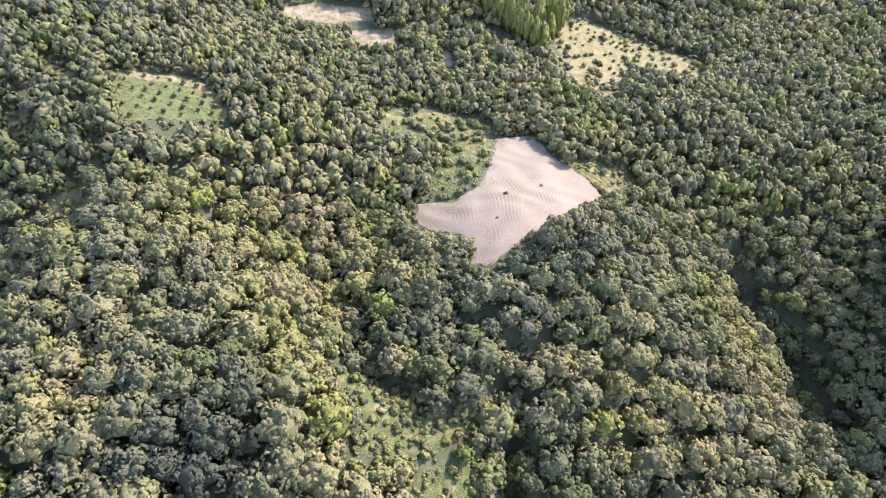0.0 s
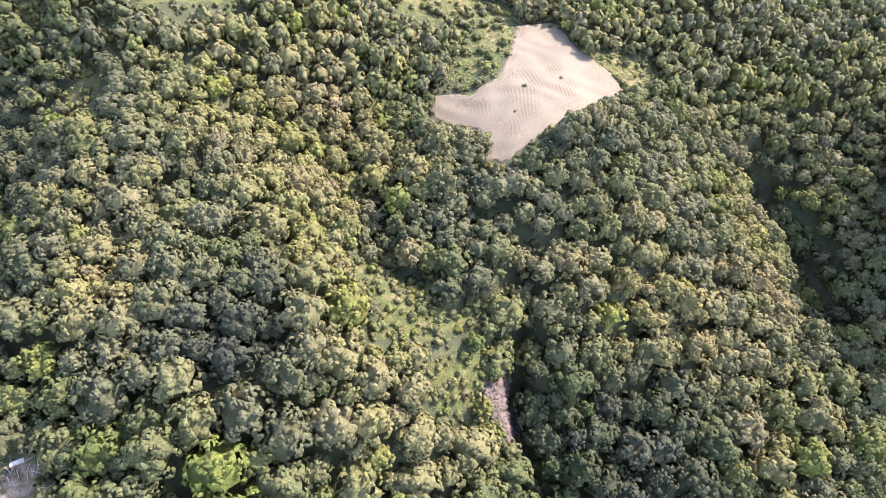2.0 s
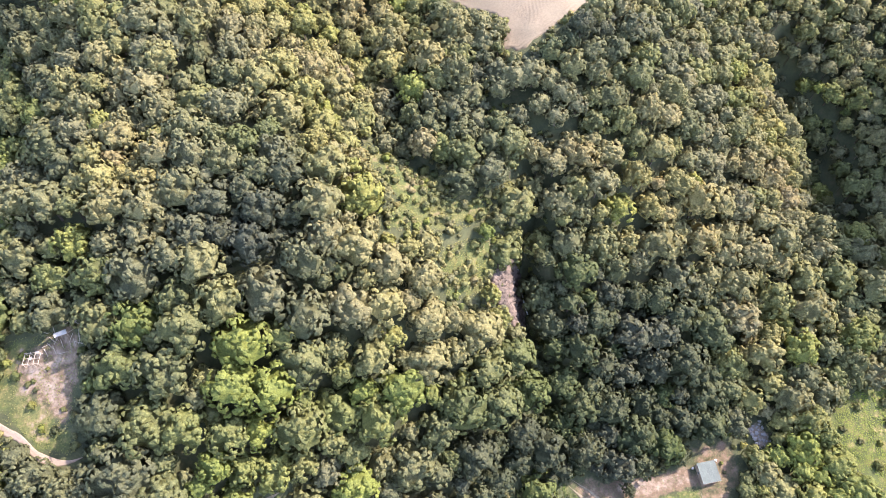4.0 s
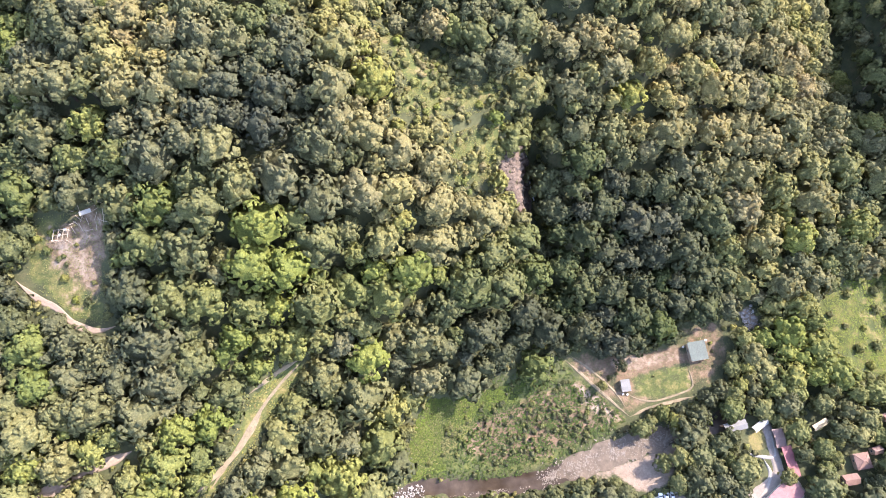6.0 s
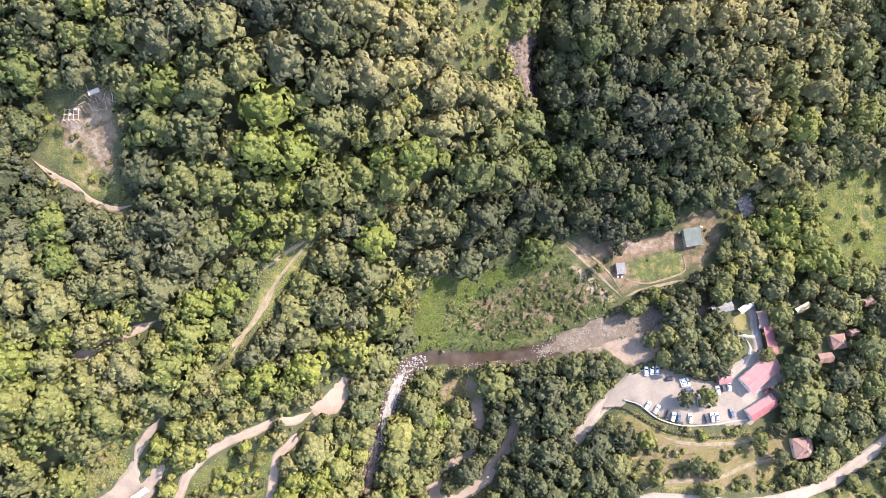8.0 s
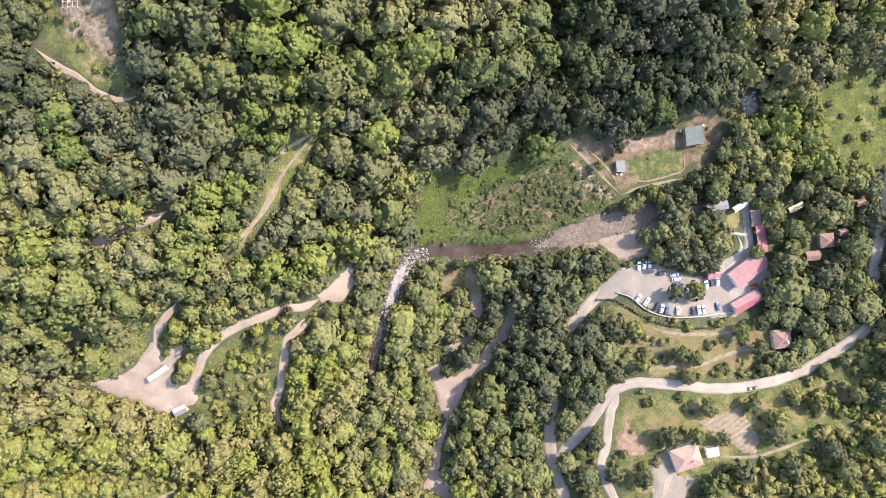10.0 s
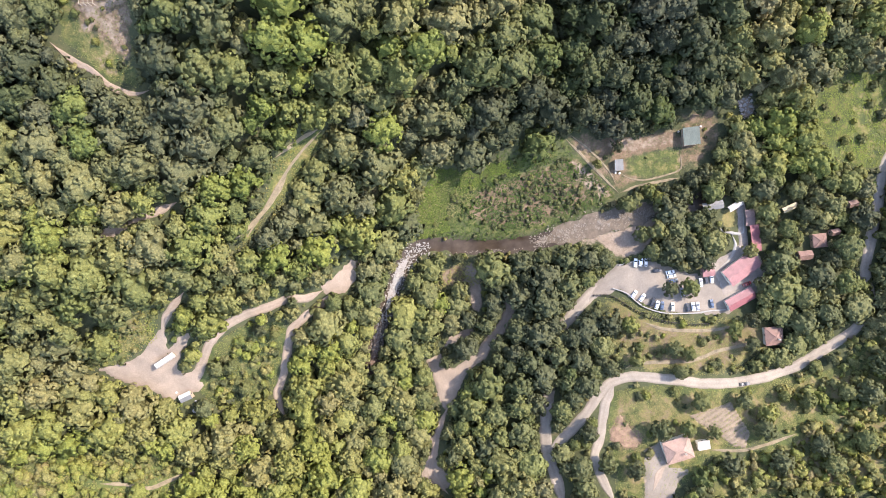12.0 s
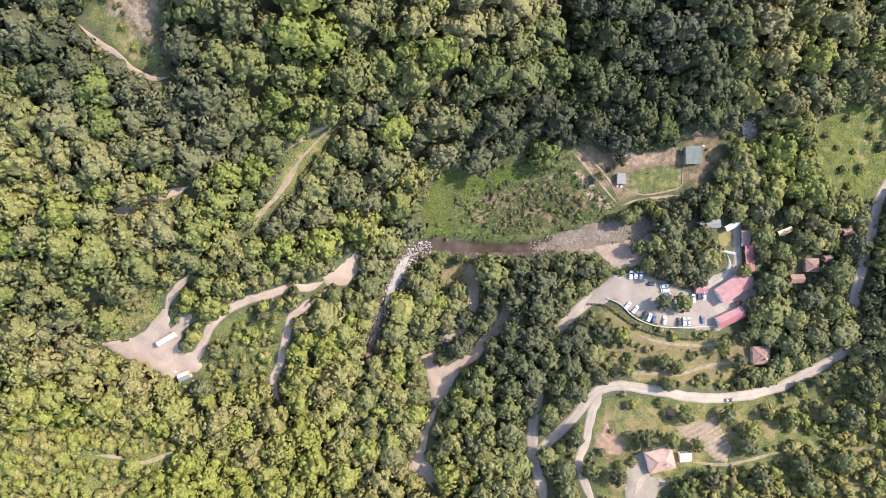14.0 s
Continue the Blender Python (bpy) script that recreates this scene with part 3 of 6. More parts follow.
TREES_SOUTH = [(81.4, -65.8, 4.8, "g"), (112.5, -57.8, 4.8, "g"), (119.8, -60.8, 3.9, "g"), (115.1, -69.2, 4.5, "g"), (143.7, -49.3, 4.5, "g"), (151.8, -58.0, 4.5, "g"), (123.0, -84.0, 5.7, "g"), (144.6, -84.6, 4.8, "g"), (102.3, -96.1, 6.0, "g"), (115.2, -96.8, 4.5, "g"), (128.0, -98.8, 3.9, "g"), (87.8, -114.4, 5.1, "g"), (152.4, -98.6, 6.0, "g"), (155.8, -91.3, 5.4, "f"), (175.9, -86.8, 4.8, "g"), (194.9, -83.5, 5.4, "g"), (165.3, -84.4, 3.6, "g"), (134.1, -114.0, 6.0, "g"), (157.3, -113.7, 6.6, "g"), (181.1, -115.7, 6.6, "g"), (204.2, -84.1, 7.2, "g"), (212.5, -70.0, 7.8, "g"), (177.7, -107.3, 6.0, "g"), (198.5, -105.1, 7.2, "g"), (94.2, -61.9, 4.2, "o")]
TREES_WEST = [(-123.6, 28.2, 6.6, "l"), (-112.7, 17.1, 6.0, "f"), (-77.3, -9.3, 5.1, "o"), (-74.3, -21.1, 3.0, "g"), (-91.5, -8.2, 6.0, "g"), (-109.2, -7.6, 5.7, "g"), (-100.2, -6.3, 5.7, "d"), (-126.1, -72.6, 6.0, "o"), (-129.4, -48.5, 3.6, "g"), (-160.0, 27.9, 7.8, "f"), (-176.4, 27.0, 6.6, "f"), (-55.6, -22.7, 5.4, "g"), (-47.9, -28.9, 5.4, "g"), (-116.7, -52.0, 4.8, "g"), (-109.6, -51.8, 4.2, "g"), (-105.5, -64.9, 4.2, "g"), (-101.0, -87.4, 5.4, "o"), (-114.6, -78.8, 5.4, "t"), (-91.7, -33.7, 3.6, "g"), (-85.8, -37.0, 3.0, "g"), (-160.7, -112.9, 6.0, "l"), (-94.1, -119.6, 8.4, "l"), (-129.4, -107.0, 5.4, "l"), (-118.3, -107.8, 5.4, "l")]
# where crowns close over the way or the stream: middle and reach
SHADED = [(55, -61, 12), (52, -48, 8), (134, 17, 7), (149, 28, 10), (160, 51, 15), (211, -40, 8), (-123, -109, 6), (-45, -92, 9), (-60, -108, 12), (-87, -128, 18)]
# stands of trees of one hue: middle and reach
# dark ones on the northern knoll put its shade into the leaf tint
STANDS = {"tan": [(-1, 120, 25), (-25, 210, 22), (120, 153, 22), (157, 97, 16), (-109, 204, 12), (-91, 193, 12), (-42, 192, 12), (-26, 187, 12), (-13, 177, 12), (-10, 160, 10), (-20, 167, 10), (-98, 165, 14), (-87, 154, 12), (-134, 182, 10), (189, 222, 12), (198, 207, 12), (200, 188, 12), (185, 176, 10), (84, 167, 10), (114, 155, 10), (102, 144, 12), (138, 142, 12), (-2, 131, 12), (-5, 123, 12), (-5, 105, 10), (32, 115, 10), (38, 106, 10), (161, 103, 9), (198, 167, 10), (-35, 260, 28), (1, 264, 18), (-9, 235, 22), (-125, 28, 8), (-80, -106, 24), (-106, -120, 24)], "fresh": [(-12, 137, 22), (-88, 156, 25), (-54, 83, 26), (-123, 121, 20), (74, 162, 16), (141, 142, 18), (38, 108, 22), (168, 50, 16), (4, 114, 16), (19, 106, 14), (-4, 297, 24), (-61, 240, 22), (-176, 32, 16), (-141, 29, 14), (177, 58, 16), (175, 41, 16)], "olive": [(-104, 177, 25), (-58, 105, 20), (-120, 140, 22), (12, 90, 22), (-4, 66, 22), (-68, 362, 40), (72, 284, 20), (-160, 34, 16), (-97, -13, 20), (-74, -79, 25), (183, -34, 30)], "dark": [(-44, 138, 28), (40, 179, 22), (99, 110, 34), (118, 77, 30), (29, -63, 28), (46, -44, 22), (62, -114, 20), (70, 100, 36), (102, 90, 36), (122, 105, 30), (90, 69, 28), (63, 84, 26)], "green": [(-33, 107, 20), (-80, 92, 25), (66, 180, 20), (69, 84, 22), (210, 147, 25), (-109, 58, 25), (-135, 61, 25), (-115, 288, 40), (171, 245, 30), (210, 226, 30), (276, 260, 30), (278, 372, 60), (25, 361, 40), (-151, 72, 22), (-126, 57, 20), (-152, -32, 22), (-188, -49, 25), (-185, -15, 25), (-79, -59, 22), (-62, -5, 18), (-26, -91, 22), (-43, -120, 22), (23, -98, 30), (199, -57, 25), (205, -100, 30), (167, -109, 30)]}
LIME = [(-139, 116, 9), (-51, 91, 12), (-48, 83, 12), (5, 138, 9), (33, 124, 9), (-20, 83, 10), (199, 196, 10), (-126, 89, 9), (-52, 84, 9), (-60, 82, 8), (-68, 65, 8), (-50, 69, 8), (-49, -48, 9), (-75, -53, 8), (-26, -91, 9), (-205, -116, 22), (-179, -120, 20), (-155, -125, 16), (-115, -122, 16), (-132, -121, 12), (-68, -106, 12), (-94, -126, 12), (-122, 29, 7), (-159, 28, 10), (178, 52, 9), (176, 35, 12), (11, -25, 10), (180, 110, 6), (147, 28, 6), (-109, 15, 10), (-182, -91, 18), (-32, -103, 10)]
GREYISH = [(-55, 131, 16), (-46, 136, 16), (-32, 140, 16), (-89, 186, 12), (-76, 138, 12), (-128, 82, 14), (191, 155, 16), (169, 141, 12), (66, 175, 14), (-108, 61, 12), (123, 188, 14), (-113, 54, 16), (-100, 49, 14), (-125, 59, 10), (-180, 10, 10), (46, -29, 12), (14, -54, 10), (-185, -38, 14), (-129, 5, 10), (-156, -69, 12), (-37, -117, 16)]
PICKUP = (148.2, -78.2)
WALL_LOT = [(86.2, -25.9), (92.7, -28.7), (98.4, -34.3), (102.9, -37.2), (109.8, -39.7), (116.5, -40.6), (126.1, -40.9), (134.1, -40.3), (142.1, -40.3)]
WALL_NORTH = [(89.8, -14.3), (99.0, -12.7), (108.2, -11.8)]
FENCE = [(76.4, -28.7), (85.0, -29.4), (92.1, -34.4), (99.2, -39.0), (109.2, -43.6), (122.3, -46.1), (132.6, -46.7)]
GARDEN_PATHS = [(140.9, 4.7), (142.5, 0.3), (147.4, -1.5), (153.5, -1.5), (154.4, 9.1)]
GARDEN_PATH_2 = [(147.4, -1.5), (149.3, -8.5), (145.8, -14.4), (140.6, -18.8)]
FALL = [(55.7, 139.5, 59.1), (56.7, 136.4, 53.1), (57.4, 130.2, 48.2), (58.4, 124.3, 45.4), (58.9, 121.8, 44.6)]
POPLARS = [(131.3, 453.4), (137.9, 445.5), (142.1, 437.3), (147.0, 431.9), (151.7, 426.1), (156.4, 423.4), (166.0, 437.9), (177.1, 452.4), (185.0, 463.4), (124.7, 461.5), (138.7, 457.2), (149.9, 450.3), (159.6, 446.0), (172.8, 460.7), (118.0, 465.9), (146.4, 458.4)]
SILVER = [(18.3, 176.8), (53.2, 196.9), (59.9, 199.1), (67.2, 198.6), (74.2, 196.1), (79.1, 189.7), (84.7, 186.1), (68.7, 187.6), (75.1, 182.5)]
FIELD_BUSHES = [(106.5, 267.6), (86.2, 262.5), (77.4, 245.4), (114.6, 316.2), (129.3, 287.4), (135.5, 288.7), (133.2, 296.5)]
EAST_BUSHES = [(209.7, 67.7), (214.7, 75.6), (223.4, 67.8), (198.7, 59.1), (205.1, 52.8), (214.3, 51.1), (222.8, 59.2), (227.6, 70.7), (227.8, 53.5), (217.6, 41.7), (208.6, 41.7), (197.5, 70.4), (201.6, 73.2), (223.4, 79.0), (211.5, 32.8)]
CLIFF = [(44.7, 130.8), (54.1, 139.3), (56.7, 133.5), (56.3, 119.8), (49.1, 111.3), (43.7, 116.7), (40.4, 123.1)]


# ---- helpers for building ----
def mesh_from(name, verts, faces, mat, smooth_faces=False):
    """A mesh from arrays of vertices and of faces with equally many corners."""
    verts, faces = np.asarray(verts, np.float32), np.asarray(faces, np.int32)
    me = bpy.data.meshes.new(name)
    n, k = faces.shape
    me.vertices.add(len(verts))
    me.vertices.foreach_set("co", verts.ravel())
    me.loops.add(n * k)
    me.loops.foreach_set("vertex_index", faces.ravel())
    me.polygons.add(n)
    me.polygons.foreach_set("loop_start", np.arange(0, n * k, k, dtype=np.int32))
    me.polygons.foreach_set("use_smooth", np.full(n, smooth_faces))
    me.update(calc_edges=True)
    me.materials.append(mat)
    return me


def part(name, bm, mat, parent=None, label=""):
    """Links a bmesh as one mesh object under a thing or a part."""
    me = bpy.data.meshes.new(name)
    bm.to_mesh(me)
    bm.free()
    me.materials.append(mat)
    ob = new(name, me)
    ob.parent = parent
    return tagged(ob, label)


def thing(name, m, label, category, group=""):
    ob = new(name)
    ob.matrix_world = m
    ob.empty_display_size = 0.5
    return tagged(ob, label, category, group)


def area_distance(x, y, outline):
    """Signed distance to a closed outline: below zero inside."""
    closed = [*outline, outline[0]]
    d, _ = line_distance(x, y, closed)
    inside = np.zeros(np.shape(x), bool)
    for (ax, ay), (bx, by) in zip(closed[:-1], closed[1:]):
        if ay != by:
            inside ^= ((ay > y) != (by > y)) & (x < (bx - ax) * (y - ay) / (by - ay) + ax)
    return np.where(inside, -d, d)


# ---- ground: one sheet, its river bed cut in ----
RIVER_LINE = [(x, y) for x, y, w in RIVER]


def river_at(x, y):
    d, at = line_distance(x, y, RIVER_LINE)
    return d, np.interp(at, np.arange(len(RIVER)), [w for _, _, w in RIVER])


def height(x, y):
    d, w = river_at(x, y)
    swell = 0.35 * np.sin(0.31 * x + 1.7 * np.sin(0.17 * y)) * np.sin(0.27 * y + 1.3 * np.sin(0.13 * x))
    return land(x, y) + swell - 1.6 * smooth(0.75, 0.3, d / w)


def grown(a, b, step, far):
    mid = np.arange(a, b + 0.1, step)
    out = step * np.cumsum(1.28 ** np.arange(1, 25))
    out = out[out < far]
    return np.concatenate([(a - out)[::-1], mid, b + out])


GX, GY = grown(-250, 300, 2.5, 2600), grown(-150, 540, 2.5, 2600)
gx, gy = np.meshgrid(GX, GY)
gz = height(gx, gy)
nx, ny = len(GX), len(GY)
quads = (np.arange(ny - 1)[:, None] * nx + np.arange(nx - 1)[None, :]).ravel()
quads = np.stack([quads, quads + 1, quads + nx + 1, quads + nx], 1)
ground_mesh = mesh_from("ground", np.stack([gx, gy, gz], -1).reshape(-1, 3), quads, GROUND, True)

# bare, green and dry shares of the cover, area by area, with the softness of the edge in metres
COVER = {
    "orchard": (0.0, 0.95, 0.3, 3), "far_field": (0.5, 0, 1, 3), "far_field_2": (0.5, 0, 1, 3),
    "far_slope": (0.0, 0.5, 0.7, 6), "field_margin": (0, 0.4, 0.7, 4), "north_meadow": (0.1, 0.8, 0.5, 8),
    "brow": (0.0, 0.7, 0.42, 3), "grass_slope": (0, 0.9, 0.4, 4), "scrub_meadow": (0.0, 0.6, 0.0, 4), "meadow_scar": (0.0, 0.45, 0.0, 8), "meadow_lush": (0.0, 0.9, 0.0, 5),
    "hut_yard": (0.2, 0.5, 0.4, 4), "east_meadow": (0.0, 1.0, 0.46, 4), "south_meadow": (0.05, 1.0, 0.56, 5),
    "bank": (0.15, 0.7, 0.72, 6), "west_scrub": (0, 1.0, 0.2, 8), "inner_meadow": (0.05, 1.0, 0.42, 4),
    "shack_yard": (0.35, 0.75, 0.5, 4), "river_bar": (0.9, 0.0, 0.2, 3), "glade": (0.95, 0, 0, 2),
    "river_glade": (0.35, 0.35, 0.4, 3), "middle_strip": (0.15, 0.9, 0.5, 3), "yard_scrub": (0.1, 0.9, 0.55, 4),
    "garden": (0.25, 0.3, 0.85, 1), "creek_rocks": (0.7, 0.2, 0.3, 2), "courtyard": (0.8, 0, 0.2, 2), "plough": (0.95, 0.1, 0.5, 2), "glade_small": (0.95, 0, 0, 1.5), "glade_low": (0.95, 0, 0, 1.5), "terrace_walk": (0.8, 0, 0.2, 1), "shade_yard": (0.8, 0, 0.1, 2), "farm_turn": (0.95, 0, 0.2, 2), "middle_lane": (0.15, 0.75, 0.5, 2), "upper_bend": (0.9, 0.1, 0.3, 2), "tongue": (0, 1.0, 0, 5), "hill_glade": (0, 0.3, 1.0, 5), "hill_glade_2": (0, 0.3, 1.0, 5), "hill_glade_3": (0.1, 0.3, 0.9, 5), "hill_glade_4": (0.05, 0.3, 0.9, 5), "far_glade": (0.6, 0, 1, 3), "mown_field": (0.2, 0.3, 0.8, 4), "fern_patch": (0.2, 0.9, 0.2, 5), "red_earth": (0.1, 0, 0, 1), "east_scrub": (0.1, 0.95, 0.55, 6), "shack_earth": (0.5, 0.1, 0.4, 4), "orchard_strip": (0.45, 0.2, 0.8, 1.5), "grey_yard": (0.8, 0.1, 0.4, 2), "hut_soil": (0.5, 0.1, 0.1, 2), "hut_garden": (0.15, 0.62, 0.42, 1), "rubble": (0.55, 0.6, 0.5, 4),
}
BRACKEN = {"east_meadow": 0.25, "scrub_meadow": 0.1, "meadow_scar": 0.6, "hut_soil": 0.9, "fern_patch": 0.66, "shack_earth": 0.7, "red_earth": 1.0, "garden": 0.4, "hill_glade_3": 0.45, "hill_glade_4": 0.4, "rubble": 0.6, "river_glade": 0.6, "brow": 0.38, "yard_scrub": 0.35, "east_scrub": 0.42, "south_meadow": 0.43, "bank": 0.5, "shack_yard": 0.4, "hut_yard": 0.56, "hut_garden": 0.3, "middle_strip": 0.3}
cover = np.zeros((ny * nx, 4), np.float32)
fx, fy = gx.ravel(), gy.ravel()
for name, (bare, green, dry, soft) in COVER.items():
    share = smooth(soft, -soft, area_distance(fx, fy, AREAS[name]))[:, None]
    cover[:, :3] = cover[:, :3] * (1 - share) + share * np.array([bare, green, dry])
    cover[:, 3:] = cover[:, 3:] * (1 - share) + share * BRACKEN.get(name, 0.0)
cleft = smooth(9, 4, line_distance(fx, fy, GULLY[1:5])[0])[:, None]
cover[:, :3] = cover[:, :3] * (1 - cleft) + cleft * np.array([0.2, 0.2, 0])
layer = ground_mesh.attributes.new("cover", "FLOAT_COLOR", "POINT")
layer.data.foreach_set("color", cover.ravel())
tagged(new("ground", ground_mesh), "wooded valley floor and steep hillsides with grassy clearings", "ground", kind="structure")


def spline(points, step=2.0):
    """A smooth line through points, at about even steps."""
    p = np.array(points, float)
    p = np.vstack([2 * p[0] - p[1], p, 2 * p[-1] - p[-2]])
    out = []
    for k in range(1, len(p) - 2):
        a, b, c, d = p[k - 1 : k + 3]
        n = max(2, int(np.hypot(*(c - b)[:2]) / step))
        for u in np.arange(n) / n:
            out.append(0.5 * (2 * b + (c - a) * u + (2 * a - 5 * b + 4 * c - d) * u**2 + (3 * b - a - 3 * c + d) * u**3))
    return np.array(out + [p[-2]])


def strip(name, points, width, mat, lift, label, category, cross=9, ragged=0.4, crown=0.0, pointed=4.0):
    """A road laid on the land along a line, its edges ragged."""
    line = spline(points)
    way = np.gradient(line[:, :2], axis=0)
    way /= np.linalg.norm(way, axis=1, keepdims=True) + 1e-9
    side = np.stack([-way[:, 1], way[:, 0]], 1)
    n = len(line)
    u = np.linspace(-1, 1, cross)
    wide = np.array([[1 + ragged * noise.noise((p[0] * 0.21, p[1] * 0.21, s)) for s in (0.0, 9.0)] for p in line])
    taper = smooth(-0.5, pointed, np.minimum(np.arange(n), n - 1 - np.arange(n))) if width < 6.5 or pointed > 4 else 1.0
    half = taper * np.full(n, width) / 2
    off = np.where(u < 0, wide[:, :1], wide[:, 1:]) * u * half[:, None]
    x = line[:, :1] + side[:, :1] * off
    y = line[:, 1:2] + side[:, 1:] * off
    z = height(x, y) + lift + crown * (1 - np.abs(u)) - 0.45 * (np.abs(u) > 0.99)
    faces = (np.arange(n - 1)[:, None] * cross + np.arange(cross - 1)[None, :]).ravel()
    faces = np.stack([faces, faces + cross, faces + cross + 1, faces + 1], 1)
    ob = new(name, mesh_from(name, np.stack([x, y, z], -1).reshape(-1, 3), faces, mat, True))
    ob.data.attributes.new("across", "FLOAT", "POINT").data.foreach_set("value", np.tile(np.abs(u), n).astype(np.float32))
    return tagged(ob, label, category, kind="structure")


def sheet(name, outline, mat, lift, label, category, step=1.5, soft=1.2):
    """A flat cover laid on the land within an outline, its edge ragged."""
    o = np.array(outline)
    xs, ys = np.arange(o[:, 0].min() - 3, o[:, 0].max() + 3, step), np.arange(o[:, 1].min() - 3, o[:, 1].max() + 3, step)
    x, y = np.meshgrid(xs, ys)
    d = area_distance(x, y, outline)
    d = d + soft * np.array([noise.noise((a * 0.3, b * 0.3, 1.0)) for a, b in zip(x.ravel(), y.ravel())]).reshape(x.shape)
    z = height(x, y) + lift - 1.2 * smooth(-0.3, 1.2, d)
    m = len(xs)
    q = (np.arange(len(ys) - 1)[:, None] * m + np.arange(m - 1)[None, :]).ravel()
    q = np.stack([q, q + 1, q + m + 1, q + m], 1)
    q = q[(d.ravel()[q] < 1.2).any(1)]
    used, back = np.unique(q, return_inverse=True)
    v = np.stack([x, y, z], -1).reshape(-1, 3)[used]
    return tagged(new(name, mesh_from(name, v, back.reshape(-1, 4), mat, True)), label, category, kind="structure")


for name, (width, points) in ROADS.items():
    edge_wear = 0.16 if width > 5.4 else 0.34
    pale = name in ("gravel_road", "river_road", "side_road")
    strip("road" if width > 4.4 else "path", points, width, ROAD_GRAVEL if pale else DIRT if width > 2.5 else PATH_DIRT, 0.3 if width > 2.5 else 0.22,
          "pale gravel road winding between trees" if pale else "bare earth track worn through the scrub", "road" if width > 4.4 else "path", ragged=edge_wear)
sheet("road", AREAS["car_park"], GRAVEL, 0.37, "pale gravel car park beside the red-roofed restaurant", "car park")
PAVING = plain("pale_paving", (0.235, 0.2, 0.168), 0.9, 0.16, 0.3, fine=1.5)
sheet("pavement", AREAS["courtyard"], PAVING, 0.42, "pale paved courtyard round the restaurant", "courtyard", step=1.0, soft=0.5)
sheet("road", AREAS["trailer_yard"], DIRT, 0.37, "bare trodden earth yard at the end of a track", "yard")
sheet("road", AREAS["grey_yard"], GRAVEL, 0.23, "trodden grey farmyard beside the orange-roofed house", "yard")
sheet("road", AREAS["glade"], DIRT, 0.23, "bare earth glade among trees", "clearing")
sheet("road", AREAS["farm_turn"], DIRT, 0.23, "bare earth turning place at the end of a farm track", "clearing")
sheet("road", AREAS["glade_low"], DIRT, 0.23, "bare earth clearing where a woodland track widens", "clearing")
sheet("pavement", AREAS["terrace_walk"], PAVING, 0.42, "narrow pale paved walk beside the covered terrace", "walkway", step=0.8, soft=0.3)
sheet("road", AREAS["upper_bend"], DIRT, 0.23, "bare earth bend of a track on the western slope", "clearing")
sheet("road", AREAS["glade_small"], DIRT, 0.23, "small patch of bare earth between trees", "clearing")
water = strip("water", RIVER_LINE, 8.0, WATER, 0.45, "shallow brown river running over stones", "river", ragged=0.35)


import collections


# ---- trees ----
def fan(direction, size, rng):
    """A triangle of leaves about a direction, tilted at random."""
    d = direction + rng.normal(0, 0.19, 3)
    d /= np.linalg.norm(d)
    a = np.cross(d, rng.normal(0, 1, 3))
    a /= np.linalg.norm(a)
    b = np.cross(d, a)
    turn = rng.uniform(0, 6.28) + np.array([0, 2.1, 4.2]) + rng.uniform(-0.35, 0.35, 3)
    r = size * rng.uniform(0.75, 1.3, 3)
    return np.cos(turn)[:, None] * a * r[:, None] + np.sin(turn)[:, None] * b * r[:, None]


TUFT = 4  # leafy blades to a tuft


def tuft(direction, size, rng):
    """A drooping tuft of leaves about a direction: its tip, then the ends of its blades."""
    d = direction + rng.normal(0, 0.22, 3)
    d /= np.linalg.norm(d)
    a = np.cross(d, rng.normal(0, 1, 3))
    a /= np.linalg.norm(a)
    b = np.cross(d, a)
    turn = rng.uniform(0, 6.28) + np.arange(TUFT) * 6.283 / TUFT + rng.uniform(-0.4, 0.4, TUFT)
    r = size * rng.uniform(0.75, 1.22, TUFT)
    ends = np.cos(turn)[:, None] * a * r[:, None] + np.sin(turn)[:, None] * b * r[:, None] - d * (size * rng.uniform(0.15, 0.6, TUFT))[:, None]
    return np.vstack([d * size * rng.uniform(0.1, 0.4), ends])


